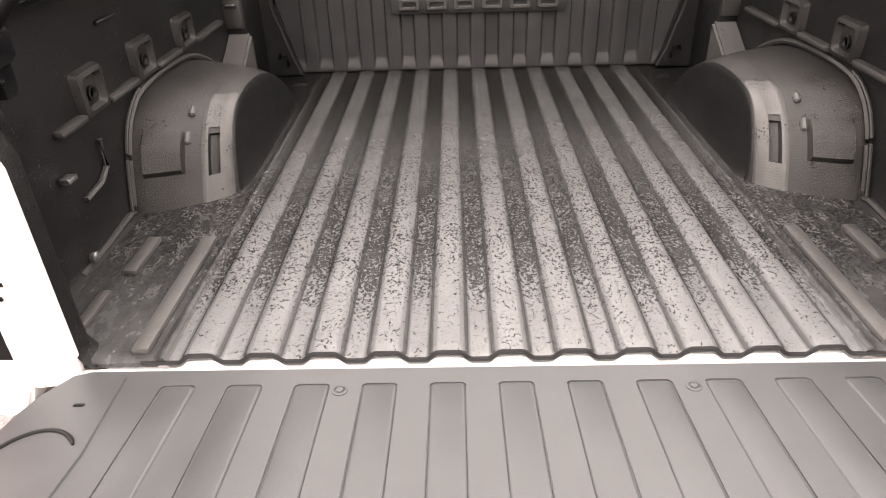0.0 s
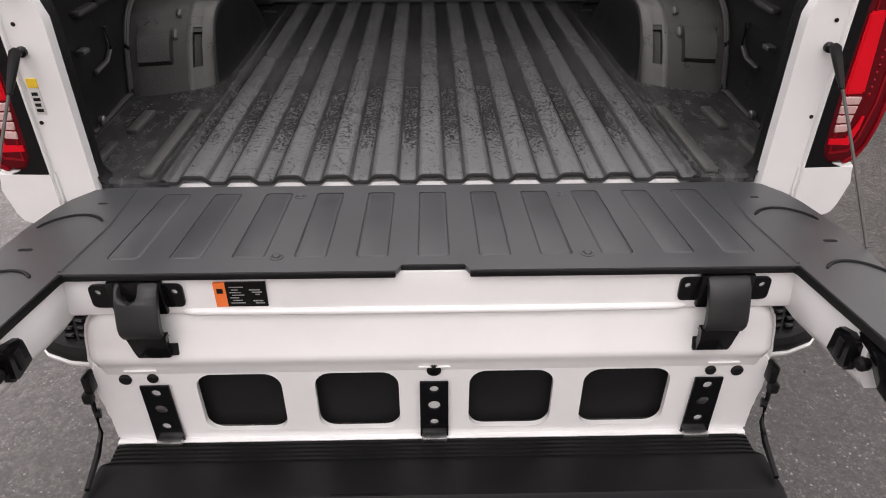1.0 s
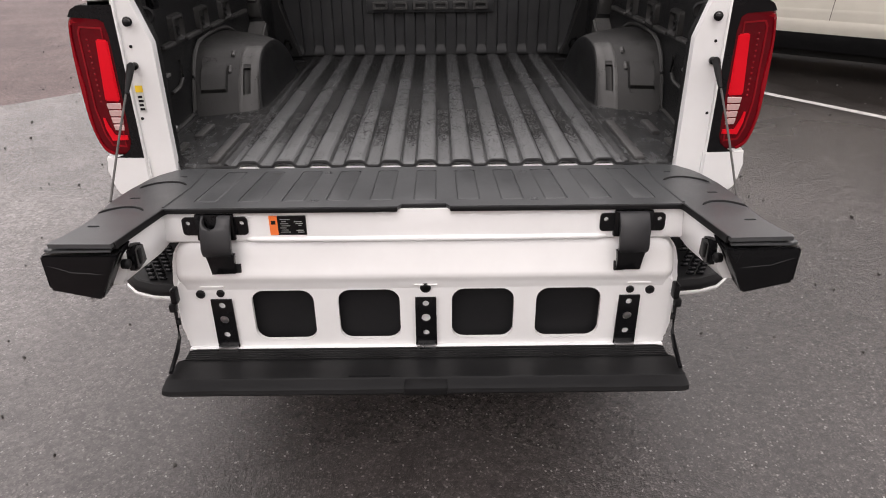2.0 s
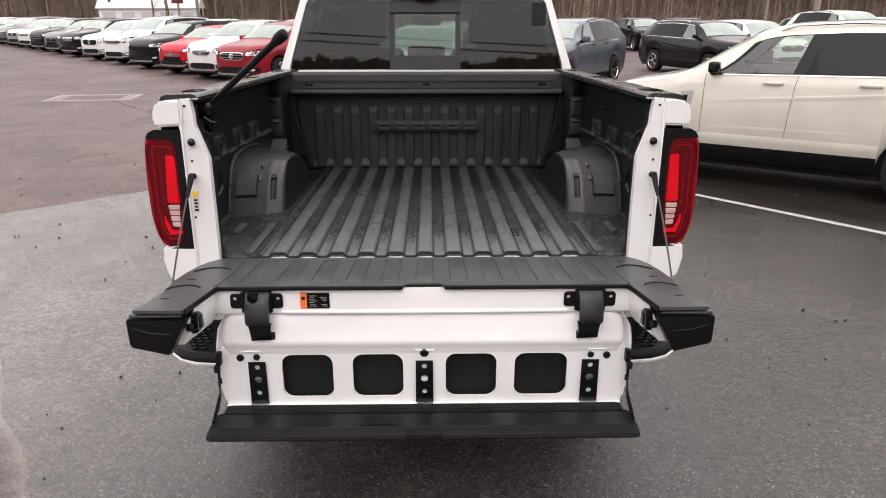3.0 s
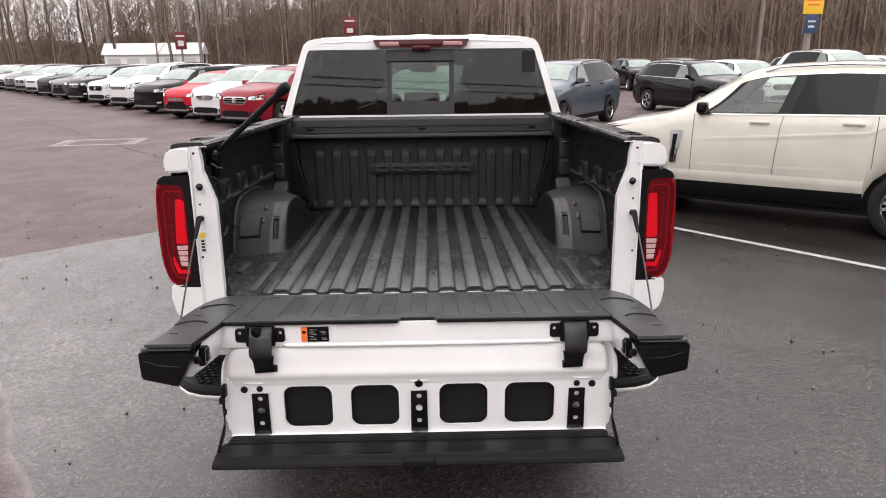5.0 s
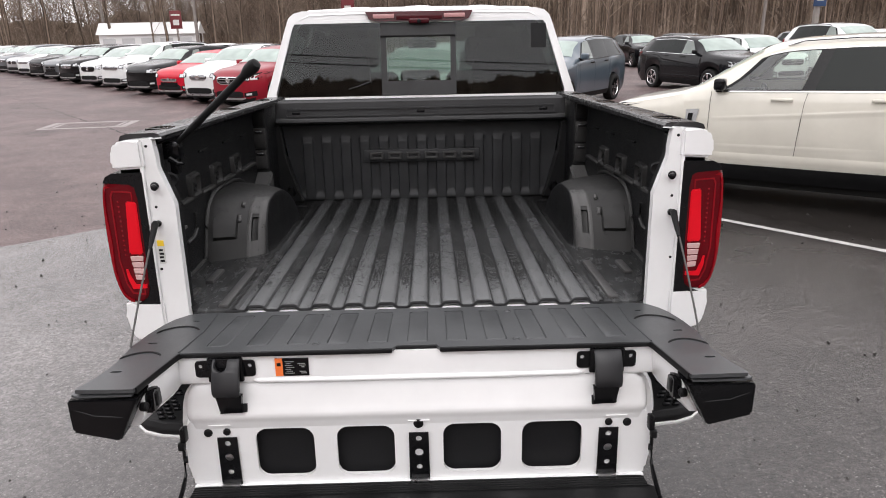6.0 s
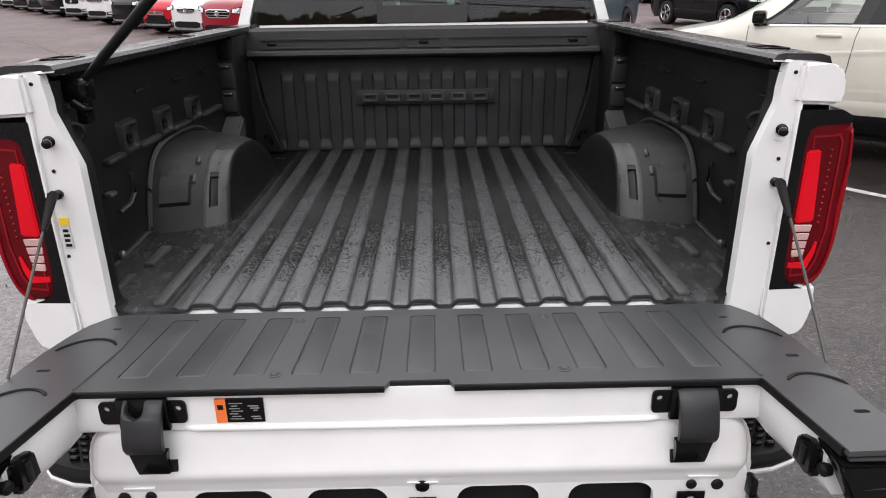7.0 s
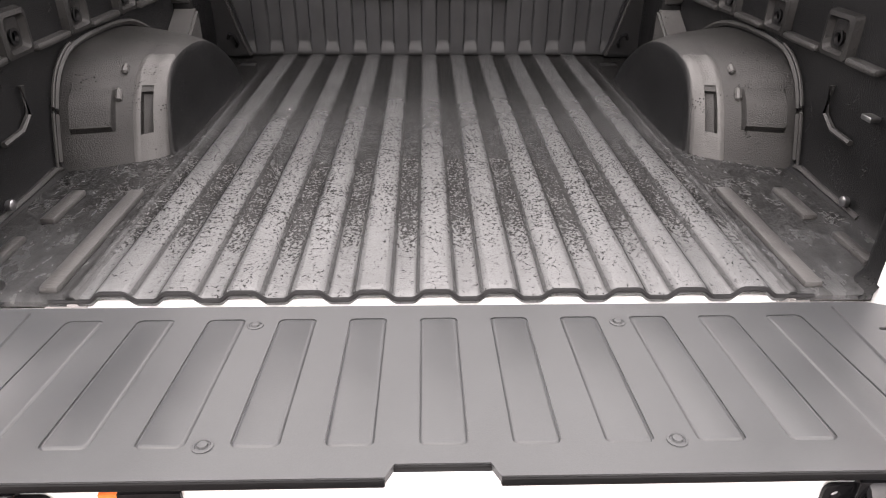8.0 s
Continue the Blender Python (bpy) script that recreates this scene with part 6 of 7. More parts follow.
def car(name, label, place, heading, paint, length=4.7, width=1.88, height=1.67, sedan=False, detail=1, grille=None, group="parked cars", clad=True, sill=0.22, belt=0.655, split=None, style=0, long_hood=False, lean=0.0):
    """A parked car at place (its middle) with its nose along heading."""
    yaw = math.degrees(math.atan2(heading[1], heading[0]))
    ob = thing(name, pose(place[0], place[1], 0, 0, 0, yaw), label, "car", group)
    r = 0.355 if not sedan else 0.33
    b = Body(length, width, height, sedan, length * 0.195, length * 0.195 + length * 0.58, r, sill, belt, long_hood)
    ss = sorted({i / 44 for i in range(45)} | {0.006, 0.012, 0.03, 0.985, 0.994} | {(a + (r + 0.055) * f) / length for a in (b.fa, b.ra) for f in (-1.001, -0.995, -0.95, -0.8, -0.6, -0.3, 0, 0.3, 0.6, 0.8, 0.95, 0.995, 1.001)})
    rows = []
    for s in ss:
        half = [(b.L / 2 - s * b.L, y, z) for y, z in b.section(s)]
        rows.append(half + [(x, -y, z) for x, y, z in half[-2::-1]])
    bm = bmesh.new()
    vs = grid(bm, rows)
    bm.faces.new(vs[0])
    bm.faces.new(vs[-1])
    TOPK = 6.70 if detail > 1 else 6.96
    f0, f1, r1 = (0.325 if long_hood else 0.300, split or 0.49, (split or 0.49) + 0.175) if not sedan else (0.345, 0.50, 0.63)

    def hood_edge(k):  # front edge of the black surround, then of the front door's pane, then that pane's rear edge
        return f0 + 0.02 + 0.085 * (k - 4.06) / 2.9

    def pane_front(k):
        return f0 + 0.035 + 0.085 * (k - 4.12) / 2.78

    def pane_rear(k):
        return f1 - 0.012 + lean * (0.3 + 0.7 * (k - 4.12) / 2.78)

    w0, w1 = (0.296, 0.422) if long_hood else ((0.266, 0.392) if not sedan else (0.327, 0.45))
    see = long_hood  # a car whose front doors can be looked through
    if see:
        i0 = max(i for i, s in enumerate(ss) if s <= hood_edge(4.0))
        i1 = min(i for i, s in enumerate(ss) if s >= pane_rear(7.0))
        last = len(rows[0]) - 2
        gone = [bm.faces.get((vs[i][j], vs[i][j + 1], vs[i + 1][j + 1], vs[i + 1][j])) for i in range(i0, i1) for j in (4, 5, 6, last - 4, last - 5, last - 6)]
        gone += [bm.faces.get((vs[i][j], vs[i][j + 1], vs[i + 1][j + 1], vs[i + 1][j])) for i in range(len(ss) - 1) if w0 <= ss[i] and ss[i + 1] <= w1 for j in range(8, last - 7)]
        bmesh.ops.delete(bm, geom=gone, context="FACES_ONLY")
    body = part("body", bm, paint, ob, angle=55)
    if see:
        ks = [4.0, 4.06, 4.12, 4.6, 5.0, 5.5, 6.0, 6.5, TOPK - 0.06, TOPK, 7.0]
        for side in (-1, 1):
            bm = bmesh.new()
            for a, c, low_, high_ in ((lambda k: ss[i0], hood_edge, 4.0, 7.0), (pane_rear, lambda k: ss[i1], 4.0, 7.0), (hood_edge, pane_rear, TOPK, 7.0)):
                span = [k for k in ks if low_ <= k <= high_]
                grid(bm, [[b.patch([a(k) + (c(k) - a(k)) * i / 8], [k], side, 0.0005)[0][0] for k in span] for i in range(9)])
            part("door_frame", bm, paint, ob, angle=55)
            bm = bmesh.new()
            for a, c, low_, high_ in ((hood_edge, pane_front, 4.0, TOPK), (pane_front, pane_rear, 4.0, 4.12), (pane_front, pane_rear, TOPK - 0.06, TOPK)):
                span = [k for k in ks if low_ <= k <= high_]
                grid(bm, [[b.patch([a(k) + (c(k) - a(k)) * i / 8], [k], side, 0.004)[0][0] for k in span] for i in range(9)])
            part("window_surround", bm, GLOSSY, ob)
            xs_ = length / 2 - 0.53 * length
            bm = prism(bmesh.new(), [(xs_ + u, side * 0.20, v) for u, v in ((0.06, 0.60), (0.02, 0.95), (-0.10, 1.26), (-0.17, 1.30), (-0.22, 1.24), (-0.14, 0.90), (-0.10, 0.60))], (0, side * 0.46, 0))
            bmesh.ops.bevel(bm, geom=bm.edges[:], offset=0.03, segments=2, affect="EDGES")
            seat_ = part("front_seat", bm, CABIN, ob, "pale seat seen through the door glass")
            part("head_rest", boxed(xs_ - 0.22, xs_ - 0.12, side * 0.30, side * 0.56, 1.32, 1.50, 0.04, segments=3), CABIN, seat_)
        part("cabin_floor", boxed(length / 2 - 0.80 * length, length / 2 - 0.36 * length, -0.80, 0.80, 0.60, 0.66), SEAT, ob)
        part("rear_seat", boxed(length / 2 - 0.76 * length, length / 2 - 0.71 * length, -0.70, 0.70, 0.66, 1.30, 0.05, segments=3), CABIN, ob)
        part("dashboard", boxed(length / 2 - 0.40 * length, length / 2 - 0.33 * length, -0.74, 0.74, 0.80, 1.13, 0.06, segments=3), SEAT, ob)
        ring = [(length / 2 - 0.43 * length + 0.05 * math.sin(a), 0.37 + 0.18 * math.cos(a), 1.08 + 0.17 * math.sin(a)) for a in (2 * math.pi * i / 24 for i in range(25))]
        part("steering_wheel", tube(bmesh.new(), ring, 0.015, 8, cap=False), SEAT, ob)
    part("underbody", boxed(-length * 0.45, length * 0.45, -width * 0.40, width * 0.40, 0.20, 0.62), RUBBER, ob)
    for side in (-1, 1):
        bm = bmesh.new()
        cols = []
        for j in range(25):
            f = j / 24
            row = []
            for k in (4.06, 4.6, 5.2, 5.9, 6.5, TOPK):
                h = (k - 4.06) / 2.9
                lo = hood_edge(k) if not see else pane_rear(k)
                hi = (0.81 if sedan else 0.875) - (0.05 if not sedan else 0.10) * h
                row.append(b.patch([lo + (hi - lo) * f], [k], side, 0.004)[0][0])
            cols.append(row)
        grid(bm, cols)
        part("window_surround", bm, GLOSSY, ob)
        panes = ((f0 + 0.035, f1 - 0.012), (f1 + 0.012, r1), (r1 + 0.022, 0.80 if sedan else 0.865))
        for n, (a, c) in enumerate(panes):
            rows = []
            ks = [4.12, 4.6, 5.2, 5.9, 6.5, TOPK - 0.06]
            cols = []
            for j in range(9):
                f = j / 8
                row = []
                for k in ks:
                    h = (k - 4.12) / 2.78
                    lo = a + (0.085 * h if n == 0 else lean * (0.3 + 0.7 * h) if n == 1 else 0)
                    hi = c - ((0.05 if not sedan else 0.10) * h if n == 2 else -lean * (0.3 + 0.7 * h) if n == 0 else 0)
                    row.append(b.patch([lo + (hi - lo) * f], [k], side)[0][0])
                cols.append(row)
            bm = bmesh.new()
            grid(bm, cols)
            pane = part("side_window", bm, (DOOR_GLASS if see else SIDE_GLASS) if n == 0 else CAR_GLASS, ob)
            pane.visible_shadow = not (see and n == 0)
        if detail:
            bm = bmesh.new()
            grid(bm, b.patch([f0 + 0.02 + (0.85 - f0) * i / 16 for i in range(17)], [3.93, 4.03], side, 0.010))
            part("window_trim", bm, CHROME if detail > 1 else GLOSSY, ob)
            if detail > 1:
                bm = bmesh.new()
                grid(bm, b.patch([f0 + 0.115 + (0.82 - f0 - 0.115) * i / 16 for i in range(17)], [TOPK + 0.01, TOPK + 0.10], side, 0.010))
                part("window_trim", bm, CHROME, ob)
                for k0, climb, rise_, reach in ((2.42, 0.55, 0.0045, 0.535), (1.60, 0.06, 0.0035, 0.345)):
                    bm = bmesh.new()
                    rows = []
                    for i in range(17):
                        a = 0.315 + reach * i / 16
                        k = k0 + climb * i / 16
                        swell = rise_ * math.sin(math.pi * (0.08 + 0.84 * i / 16))
                        row = b.patch([a], [k - 0.14, k - 0.05, k, k + 0.05], side, 0.0008)[0]
                        row = [(x, y + side * swell * g, z) for (x, y, z), g in zip(row, (0.0, 0.35, 1.0, 0.0))]
                        rows.append(row)
                    grid(bm, rows)
                    part("door_crease", bm, paint, ob)
            for a in (f1 - 0.035, r1 - 0.03):
                p = b.patch([a], [3.2], side, 0.02)[0][0]
                part("door_handle", boxed(p[0] - 0.10, p[0] + 0.10, p[1] - 0.014, p[1] + 0.014, p[2] - 0.016, p[2] + 0.016, 0.010), paint if detail > 1 else GLOSSY, ob)
            for a in (f0 + 0.01, f1, r1 + 0.012):
                bm = bmesh.new()
                slope = lean * 0.12 if a == f1 else 0.0
                grid(bm, [[b.patch([a + o + slope * (k - 1.3)], [k], side, 0.004)[0][0] for k in (1.3, 2.0, 2.5, 3.0, 4.0)] for o in (-0.0005, 0.0005)])
                part("door_gap", bm, GLOSSY, ob)
        if clad and not sedan:
            bm = bmesh.new()
            x0, x1 = (b.fa + r + 0.06) / length, (b.ra - r - 0.06) / length
            grid(bm, b.patch([x0 + (x1 - x0) * i / 8 for i in range(9)], [0.0, 0.45, 0.95, 1.10] if detail > 1 else [0.0, 0.45, 0.95], side, 0.012))
            part("sill_cladding", bm, PLASTIC, ob)
            if detail > 1:
                bm = bmesh.new()
                rows = []
                for i in range(13):
                    a = x0 + (x1 - x0) * i / 12
                    near = b.patch([a], [1.14, 1.22, 1.28, 1.42], side, 0.004)[0]
                    x, y, z = near[1]
                    near[1] = (x, y + side * 0.003, z)
                    x, y, z = near[2]
                    near[2] = (x, y + side * 0.010, z)
                    rows.append(near)
                grid(bm, rows)
                part("rocker_moulding", bm, paint, ob)
        # mirror
        p = b.at(f0 + 0.03, 4.4)
        big = 1.0 if detail < 2 else 0.78
        mir = part("door_mirror", boxed(p[0] - 0.07 * big, p[0] + 0.07 * big, side * (p[1] + 0.03), side * (p[1] + 0.03 + 0.20 * big), p[2] - 0.005, p[2] - 0.005 + 0.15 * big, 0.035 * big, segments=3), paint if detail < 2 else GLOSSY, ob)
        part("mirror_foot", boxed(p[0] - 0.02, p[0] + 0.05, side * (p[1] - 0.03), side * (p[1] + 0.08), p[2] - 0.03, p[2] + 0.03, 0.01), GLOSSY, mir)
        for a in (b.fa, b.ra):
            wheel(ob, b.L / 2 - a, side * (width / 2 - 0.125), r, side, r)
        # lamps
        hw = width / 2
        bm = bmesh.new()
        grid(bm, b.nose(hw * 0.50, hw * 0.955, [(0, height * 0.472), (0.5, height * 0.450), (1, height * 0.505)], [(0, height * 0.535), (0.5, height * 0.562), (1, height * 0.603)], 0.010, side))
        shell = part("headlamp", bm, GLOSSY, ob)
        for y0, y1 in ((0.535, 0.70), (0.725, 0.86)):
            bm = bmesh.new()
            f = (y0 - 0.50) / 0.455
            grid(bm, b.nose(hw * y0, hw * y1, [(0, height * (0.480 - 0.008 * f)), (1, height * (0.472 + 0.012 * f))], [(0, height * 0.530), (1, height * (0.548 + 0.022 * f))], 0.018, side, 5, 3))
            part("lamp_lens", bm, LAMP_LENS, shell)
        bm = bmesh.new()
        grid(bm, [b.patch([s], [3.2 + 0.3 * i for i in range(4)], side, 0.012)[0] for s in (0.93, 0.96, 0.985, 0.997)])
        part("rear_lamp", bm, RED_LENS, ob)
        bm = bmesh.new()
        grid(bm, b.nose(hw * 0.56, hw * 0.84, [(0, 0.345), (1, 0.37)], [(0, 0.45), (1, 0.50)], 0.009, side, 6, 3))
        fog = part("fog_recess", bm, PLASTIC, ob)
        bm = bmesh.new()
        grid(bm, b.nose(hw * 0.62, hw * 0.74, [(0, 0.385), (1, 0.39)], [(0, 0.435), (1, 0.445)], 0.016, side, 4, 2))
        part("fog_lamp", bm, LAMP_LENS, fog)
    # windscreen and rear glass lie over the slopes of the roof line
    ks = [7.5, 8.0, 8.6, 9.3, 10.0, 10.9]
    for name_, a, c in (("windscreen", w0, w1), ("rear_glass", 0.972 if not sedan else 0.815, 0.922 if not sedan else 0.70)):
        rows = []
        for i in range(7):
            s = a + (c - a) * i / 6
            left = b.patch([s], ks, 1, 0.008)[0]
            rows.append(left + [(x, -y, z) for x, y, z in left[::-1]])
        bm = bmesh.new()
        grid(bm, rows)
        clear = see and name_ == "windscreen"
        pane = part(name_, bm, DOOR_GLASS if clear else SCREEN_GLASS if name_ == "windscreen" else CAR_GLASS, ob)
        pane.visible_shadow = not clear
    # nose: a chrome-edged grille, its bars and emblem disc, a lower intake
    hx = length / 2
    gw, g0, g1, bars = ((0.44, 0.40, 0.525, 2), (0.36, 0.42, 0.52, 3), (0.40, 0.385, 0.445, 1), (0.48, 0.40, 0.47, 0), (0.46, 0.435, 0.525, 3))[style]
    gw, g0, g1 = gw * width / 2, g0 * height, g1 * height
    bm = bmesh.new()
    grid(bm, b.nose(-gw, gw, [(0, g0 + 0.06), (0.12, g0), (0.88, g0), (1, g0 + 0.06)], [(0, g1 - 0.03), (0.1, g1), (0.9, g1), (1, g1 - 0.03)], 0.012, 1, 16, 4))
    g = part("grille", bm, grille or CHROME, ob)
    bm = bmesh.new()
    grid(bm, b.nose(-gw + 0.025, gw - 0.025, [(0, g0 + 0.07), (0.12, g0 + 0.022), (0.88, g0 + 0.022), (1, g0 + 0.07)], [(0, g1 - 0.05), (0.1, g1 - 0.02), (0.9, g1 - 0.02), (1, g1 - 0.05)], 0.020, 1, 16, 4))
    part("grille_mesh", bm, GLOSSY, g)
    for k in range(bars):
        z = g0 + (g1 - g0) * (k + 1) / (bars + 1)
        bm = bmesh.new()
        grid(bm, b.nose(-gw + 0.02, gw - 0.02, [(0, z - 0.008)], [(0, z + 0.008)], 0.030, 1, 12, 1))
        part("grille_bar", bm, grille or CHROME, g)
    if style < 3:
        zc = (g0 + g1) / 2 + (0.03 if style == 2 else 0)
        part("emblem_disc", lathe(bmesh.new(), [(0.07, 0), (0.072, 0.012), (0.055, 0.016), (0.05, 0.006), (0.0, 0.008)] if style < 2 else [(0.05, 0), (0.05, 0.012), (0.0, 0.014)], (b.front(0, zc) + 0.024, 0, zc), (1, 0, 0), 16), CHROME, g)
    if style == 2:
        bm = bmesh.new()
        grid(bm, b.nose(-gw, gw, [(0, g0 - 0.13), (0.15, g0 - 0.17), (0.85, g0 - 0.17), (1, g0 - 0.13)], [(0, g0 - 0.02)], 0.012, 1, 14, 3))
        part("lower_grille", bm, GLOSSY, ob)
    bm = bmesh.new()
    grid(bm, b.nose(-0.52 * width / 2, 0.52 * width / 2, [(0, 0.345), (0.1, 0.325), (0.9, 0.325), (1, 0.345)], [(0, 0.45), (0.1, 0.485), (0.9, 0.485), (1, 0.45)], 0.008, 1, 14, 3))
    part("air_intake", bm, PLASTIC, ob)
    if not sedan:
        bm = bmesh.new()
        grid(bm, b.nose(-0.60 * width / 2, 0.60 * width / 2, [(0, 0.30), (0.1, 0.262), (0.9, 0.262), (1, 0.30)], [(0, 0.335), (0.1, 0.315), (0.9, 0.315), (1, 0.335)], 0.014, 1, 14, 2))
        part("skid_trim", bm, STEEL, ob)
        bm = bmesh.new()
        grid(bm, b.nose(-0.80 * width / 2, 0.80 * width / 2, [(0, 0.27), (0.15, 0.22), (0.85, 0.22), (1, 0.27)], [(0, 0.33), (0.15, 0.275), (0.85, 0.275), (1, 0.33)], 0.006, 1, 14, 2))
        part("chin", bm, PLASTIC, ob)
        if detail:
            for side in (-1, 1):
                pts = [Vector(p) for p in (b.patch([s], [7.6], side, 0.03)[0][0] for s in (0.47, 0.5, 0.6, 0.72, 0.84, 0.88))]
                pts[0].z -= 0.03
                pts[-1].z -= 0.03
                part("roof_rail", tube(bmesh.new(), pts, 0.014, 6), CHROME if detail > 1 else GLOSSY, ob)
    part("plate_holder", boxed(-hx - 0.012, -hx + 0.05, -0.16, 0.16, 0.72, 0.84, 0.01), PALE, ob)
    return ob, b


P_WHITE = car_paint("paint_white", (0.74, 0.75, 0.75))
P_RED = car_paint("paint_red", (0.50, 0.004, 0.022), coat=0.15, spec=0.3)
P_DARKRED = car_paint("paint_dark_red", (0.24, 0.005, 0.016), coat=0.2, spec=0.3)
P_BLACK = car_paint("paint_black", (0.004, 0.004, 0.005), rough=0.2, coat=0.2, spec=0.25)
P_GREY = car_paint("paint_grey", (0.11, 0.12, 0.13), 0.4)
P_SILVER = car_paint("paint_silver", (0.42, 0.43, 0.44), 0.5)
P_BLUE = car_paint("paint_slate_blue", (0.086, 0.116, 0.143), 0.25)
P_CREAM = car_paint("paint_pearl_cream", (0.66, 0.63, 0.555), 0.1)

# the near crossover beside the pickup
cream, cb = car("crossover_car", "pearl cream crossover parked on the wet asphalt beside the pickup", (4.21, 5.40), (-0.82, 0.572), P_CREAM, 4.83, 1.91, 1.765, detail=2, sill=0.29, belt=0.677, split=0.512, long_hood=True, lean=0.036)
for side in (-1, 1):
    p = cb.patch([0.305], [2.6], side, 0.012)[0][0]
    bm = bmesh.new()
    rows = [[cb.patch([0.300 - 0.004 * (4 - j) * 0.4 + (0.0028 + 0.0007 * j) * (i - 2.5)], [1.62 + 0.28 * j], side, 0.014)[0][0] for j in range(5)] for i in range(6)]
    grid(bm, rows)
    vent = part("fender_vent", bm, CHROME, cream, "tall chrome vent behind the front wheel")
    bm = bmesh.new()
    rows = [[cb.patch([0.300 - 0.004 * (4 - j) * 0.4 + (0.0028 + 0.0007 * j) * (i - 2.5)], [1.62 + 0.28 * j], side, 0.018)[0][0] for j in (0.5, 1.5, 2.5, 3.5)] for i in (1, 2, 3)]
    grid(bm, rows)
    part("vent_mesh", bm, GLOSSY, vent)

ROW = [
    ("dark red", P_DARKRED, 4.66, 1.64, False, CHROME), ("white", P_WHITE, 4.3, 1.66, False, CHROME), ("bright red", P_RED, 4.3, 1.50, False, CHROME),
    ("black", P_BLACK, 4.7, 1.62, False, GLOSSY), ("white", P_WHITE, 5.0, 1.78, False, CHROME), ("white", P_WHITE, 4.5, 1.62, False, GLOSSY),
    ("black", P_BLACK, 4.8, 1.66, False, CHROME), ("dark grey", P_GREY, 4.7, 1.60, False, GLOSSY), ("black", P_BLACK, 4.7, 1.66, False, CHROME),
    ("white", P_WHITE, 4.6, 1.65, False, CHROME), ("silver", P_SILVER, 4.7, 1.62, False, CHROME), ("dark grey", P_GREY, 4.9, 1.72, False, CHROME),
    ("white", P_WHITE, 4.8, 1.68, False, CHROME), ("black", P_BLACK, 4.7, 1.66, False, CHROME), ("silver", P_SILVER, 4.7, 1.6, False, CHROME),
    ("white", P_WHITE, 4.7, 1.66, False, CHROME), ("dark grey", P_GREY, 4.7, 1.66, False, CHROME), ("white", P_WHITE, 4.7, 1.6, False, CHROME),
]
HEAD = Vector((-0.48, -0.877, 0)).normalized()
STRIDES = [0.0, 2.05, 4.4, 7.4, 10.4, 13.5, 17.0] + [17.0 + 3.1 * k for k in range(1, 12)]
for i, (word, paint, length, height, sedan, gr) in enumerate(ROW):
    nose = Vector((-5.32, 16.4, 0)) + STRIDES[i] * Vector((-0.645, 0.765, 0))
    mid = nose - HEAD * (length / 2)
    car("parked_car", f"{word} sport utility car in a long angled row", mid, HEAD, paint, length, 1.87, height, sedan, detail=1 if i < 6 else 0, grille=gr, style=(0, 1, 2, 3, 4)[i % 5], group="cars in the long row")
BEHIND = [P_WHITE, P_SILVER, P_BLACK, P_WHITE, P_GREY, P_WHITE, P_SILVER, P_WHITE, P_BLACK, P_WHITE]
for i, paint in enumerate(BEHIND):
    mid = Vector((-3.4, 28.2, 0)) + i * Vector((-2.6, 3.1, 0))
    car("parked_car", f"{paint.name.replace('paint_', '').replace('_', ' ')} car parked in the row behind", mid, (0.48, 0.877), paint, 4.7, 1.85, 1.62, i % 3 == 1, detail=0, group="cars in the back row")

car("parked_car", "white sport utility car parked ahead of the pickup", (0.2, 10.6), HEAD, P_WHITE, 4.7, 1.87, 1.70, detail=1, grille=CHROME, group="cars across the lane")
car("parked_car", "slate blue sport utility car parked beyond the pickup cab", (3.65, 16.55), (-0.60, -0.80), P_BLUE, 5.0, 1.92, 1.74, detail=1, grille=GLOSSY, group="cars across the lane")
car("parked_car", "black crossover parked behind the cream car", (8.8, 20.0), (0.30, -0.954), P_BLACK, 4.8, 1.9, 1.68, detail=2, grille=CHROME, group="cars across the lane")
car("parked_car", "dark grey sedan between two larger cars", (6.9, 27.5), (-0.3, -0.95), P_GREY, 4.7, 1.84, 1.45, True, detail=0, grille=GLOSSY, group="cars across the lane")
car("parked_car", "white crossover with pale window stickers", (11.6, 22.8), (0.16, -0.987), P_WHITE, 4.7, 1.86, 1.66, detail=0, group="cars across the lane")
car("parked_car", "tall white utility car parked in the far row", (16.0, 24.6), (0.16, -0.987), P_WHITE, 5.1, 2.0, 2.0, detail=1, group="cars across the lane")
for i, (paint, x, y) in enumerate(((P_GREY, 8.5, 34), (P_BLACK, 11.5, 36), (P_SILVER, 5.6, 36), (P_WHITE, 2.8, 37), (P_WHITE, 18.2, 26.5), (P_GREY, 20.5, 35), (P_WHITE, 24.5, 38), (P_WHITE, 28.0, 40), (P_SILVER, 31.5, 42), (P_WHITE, 22.0, 30), (P_WHITE, 26, 33), (P_BLACK, 14.5, 37))):
    car("parked_car", f"{paint.name.replace('paint_', '').replace('_', ' ')} car far across the lot", (x, y), (0.1, -1.0), paint, 4.8, 1.88, 1.7, False, detail=0, group="cars far across the lot")

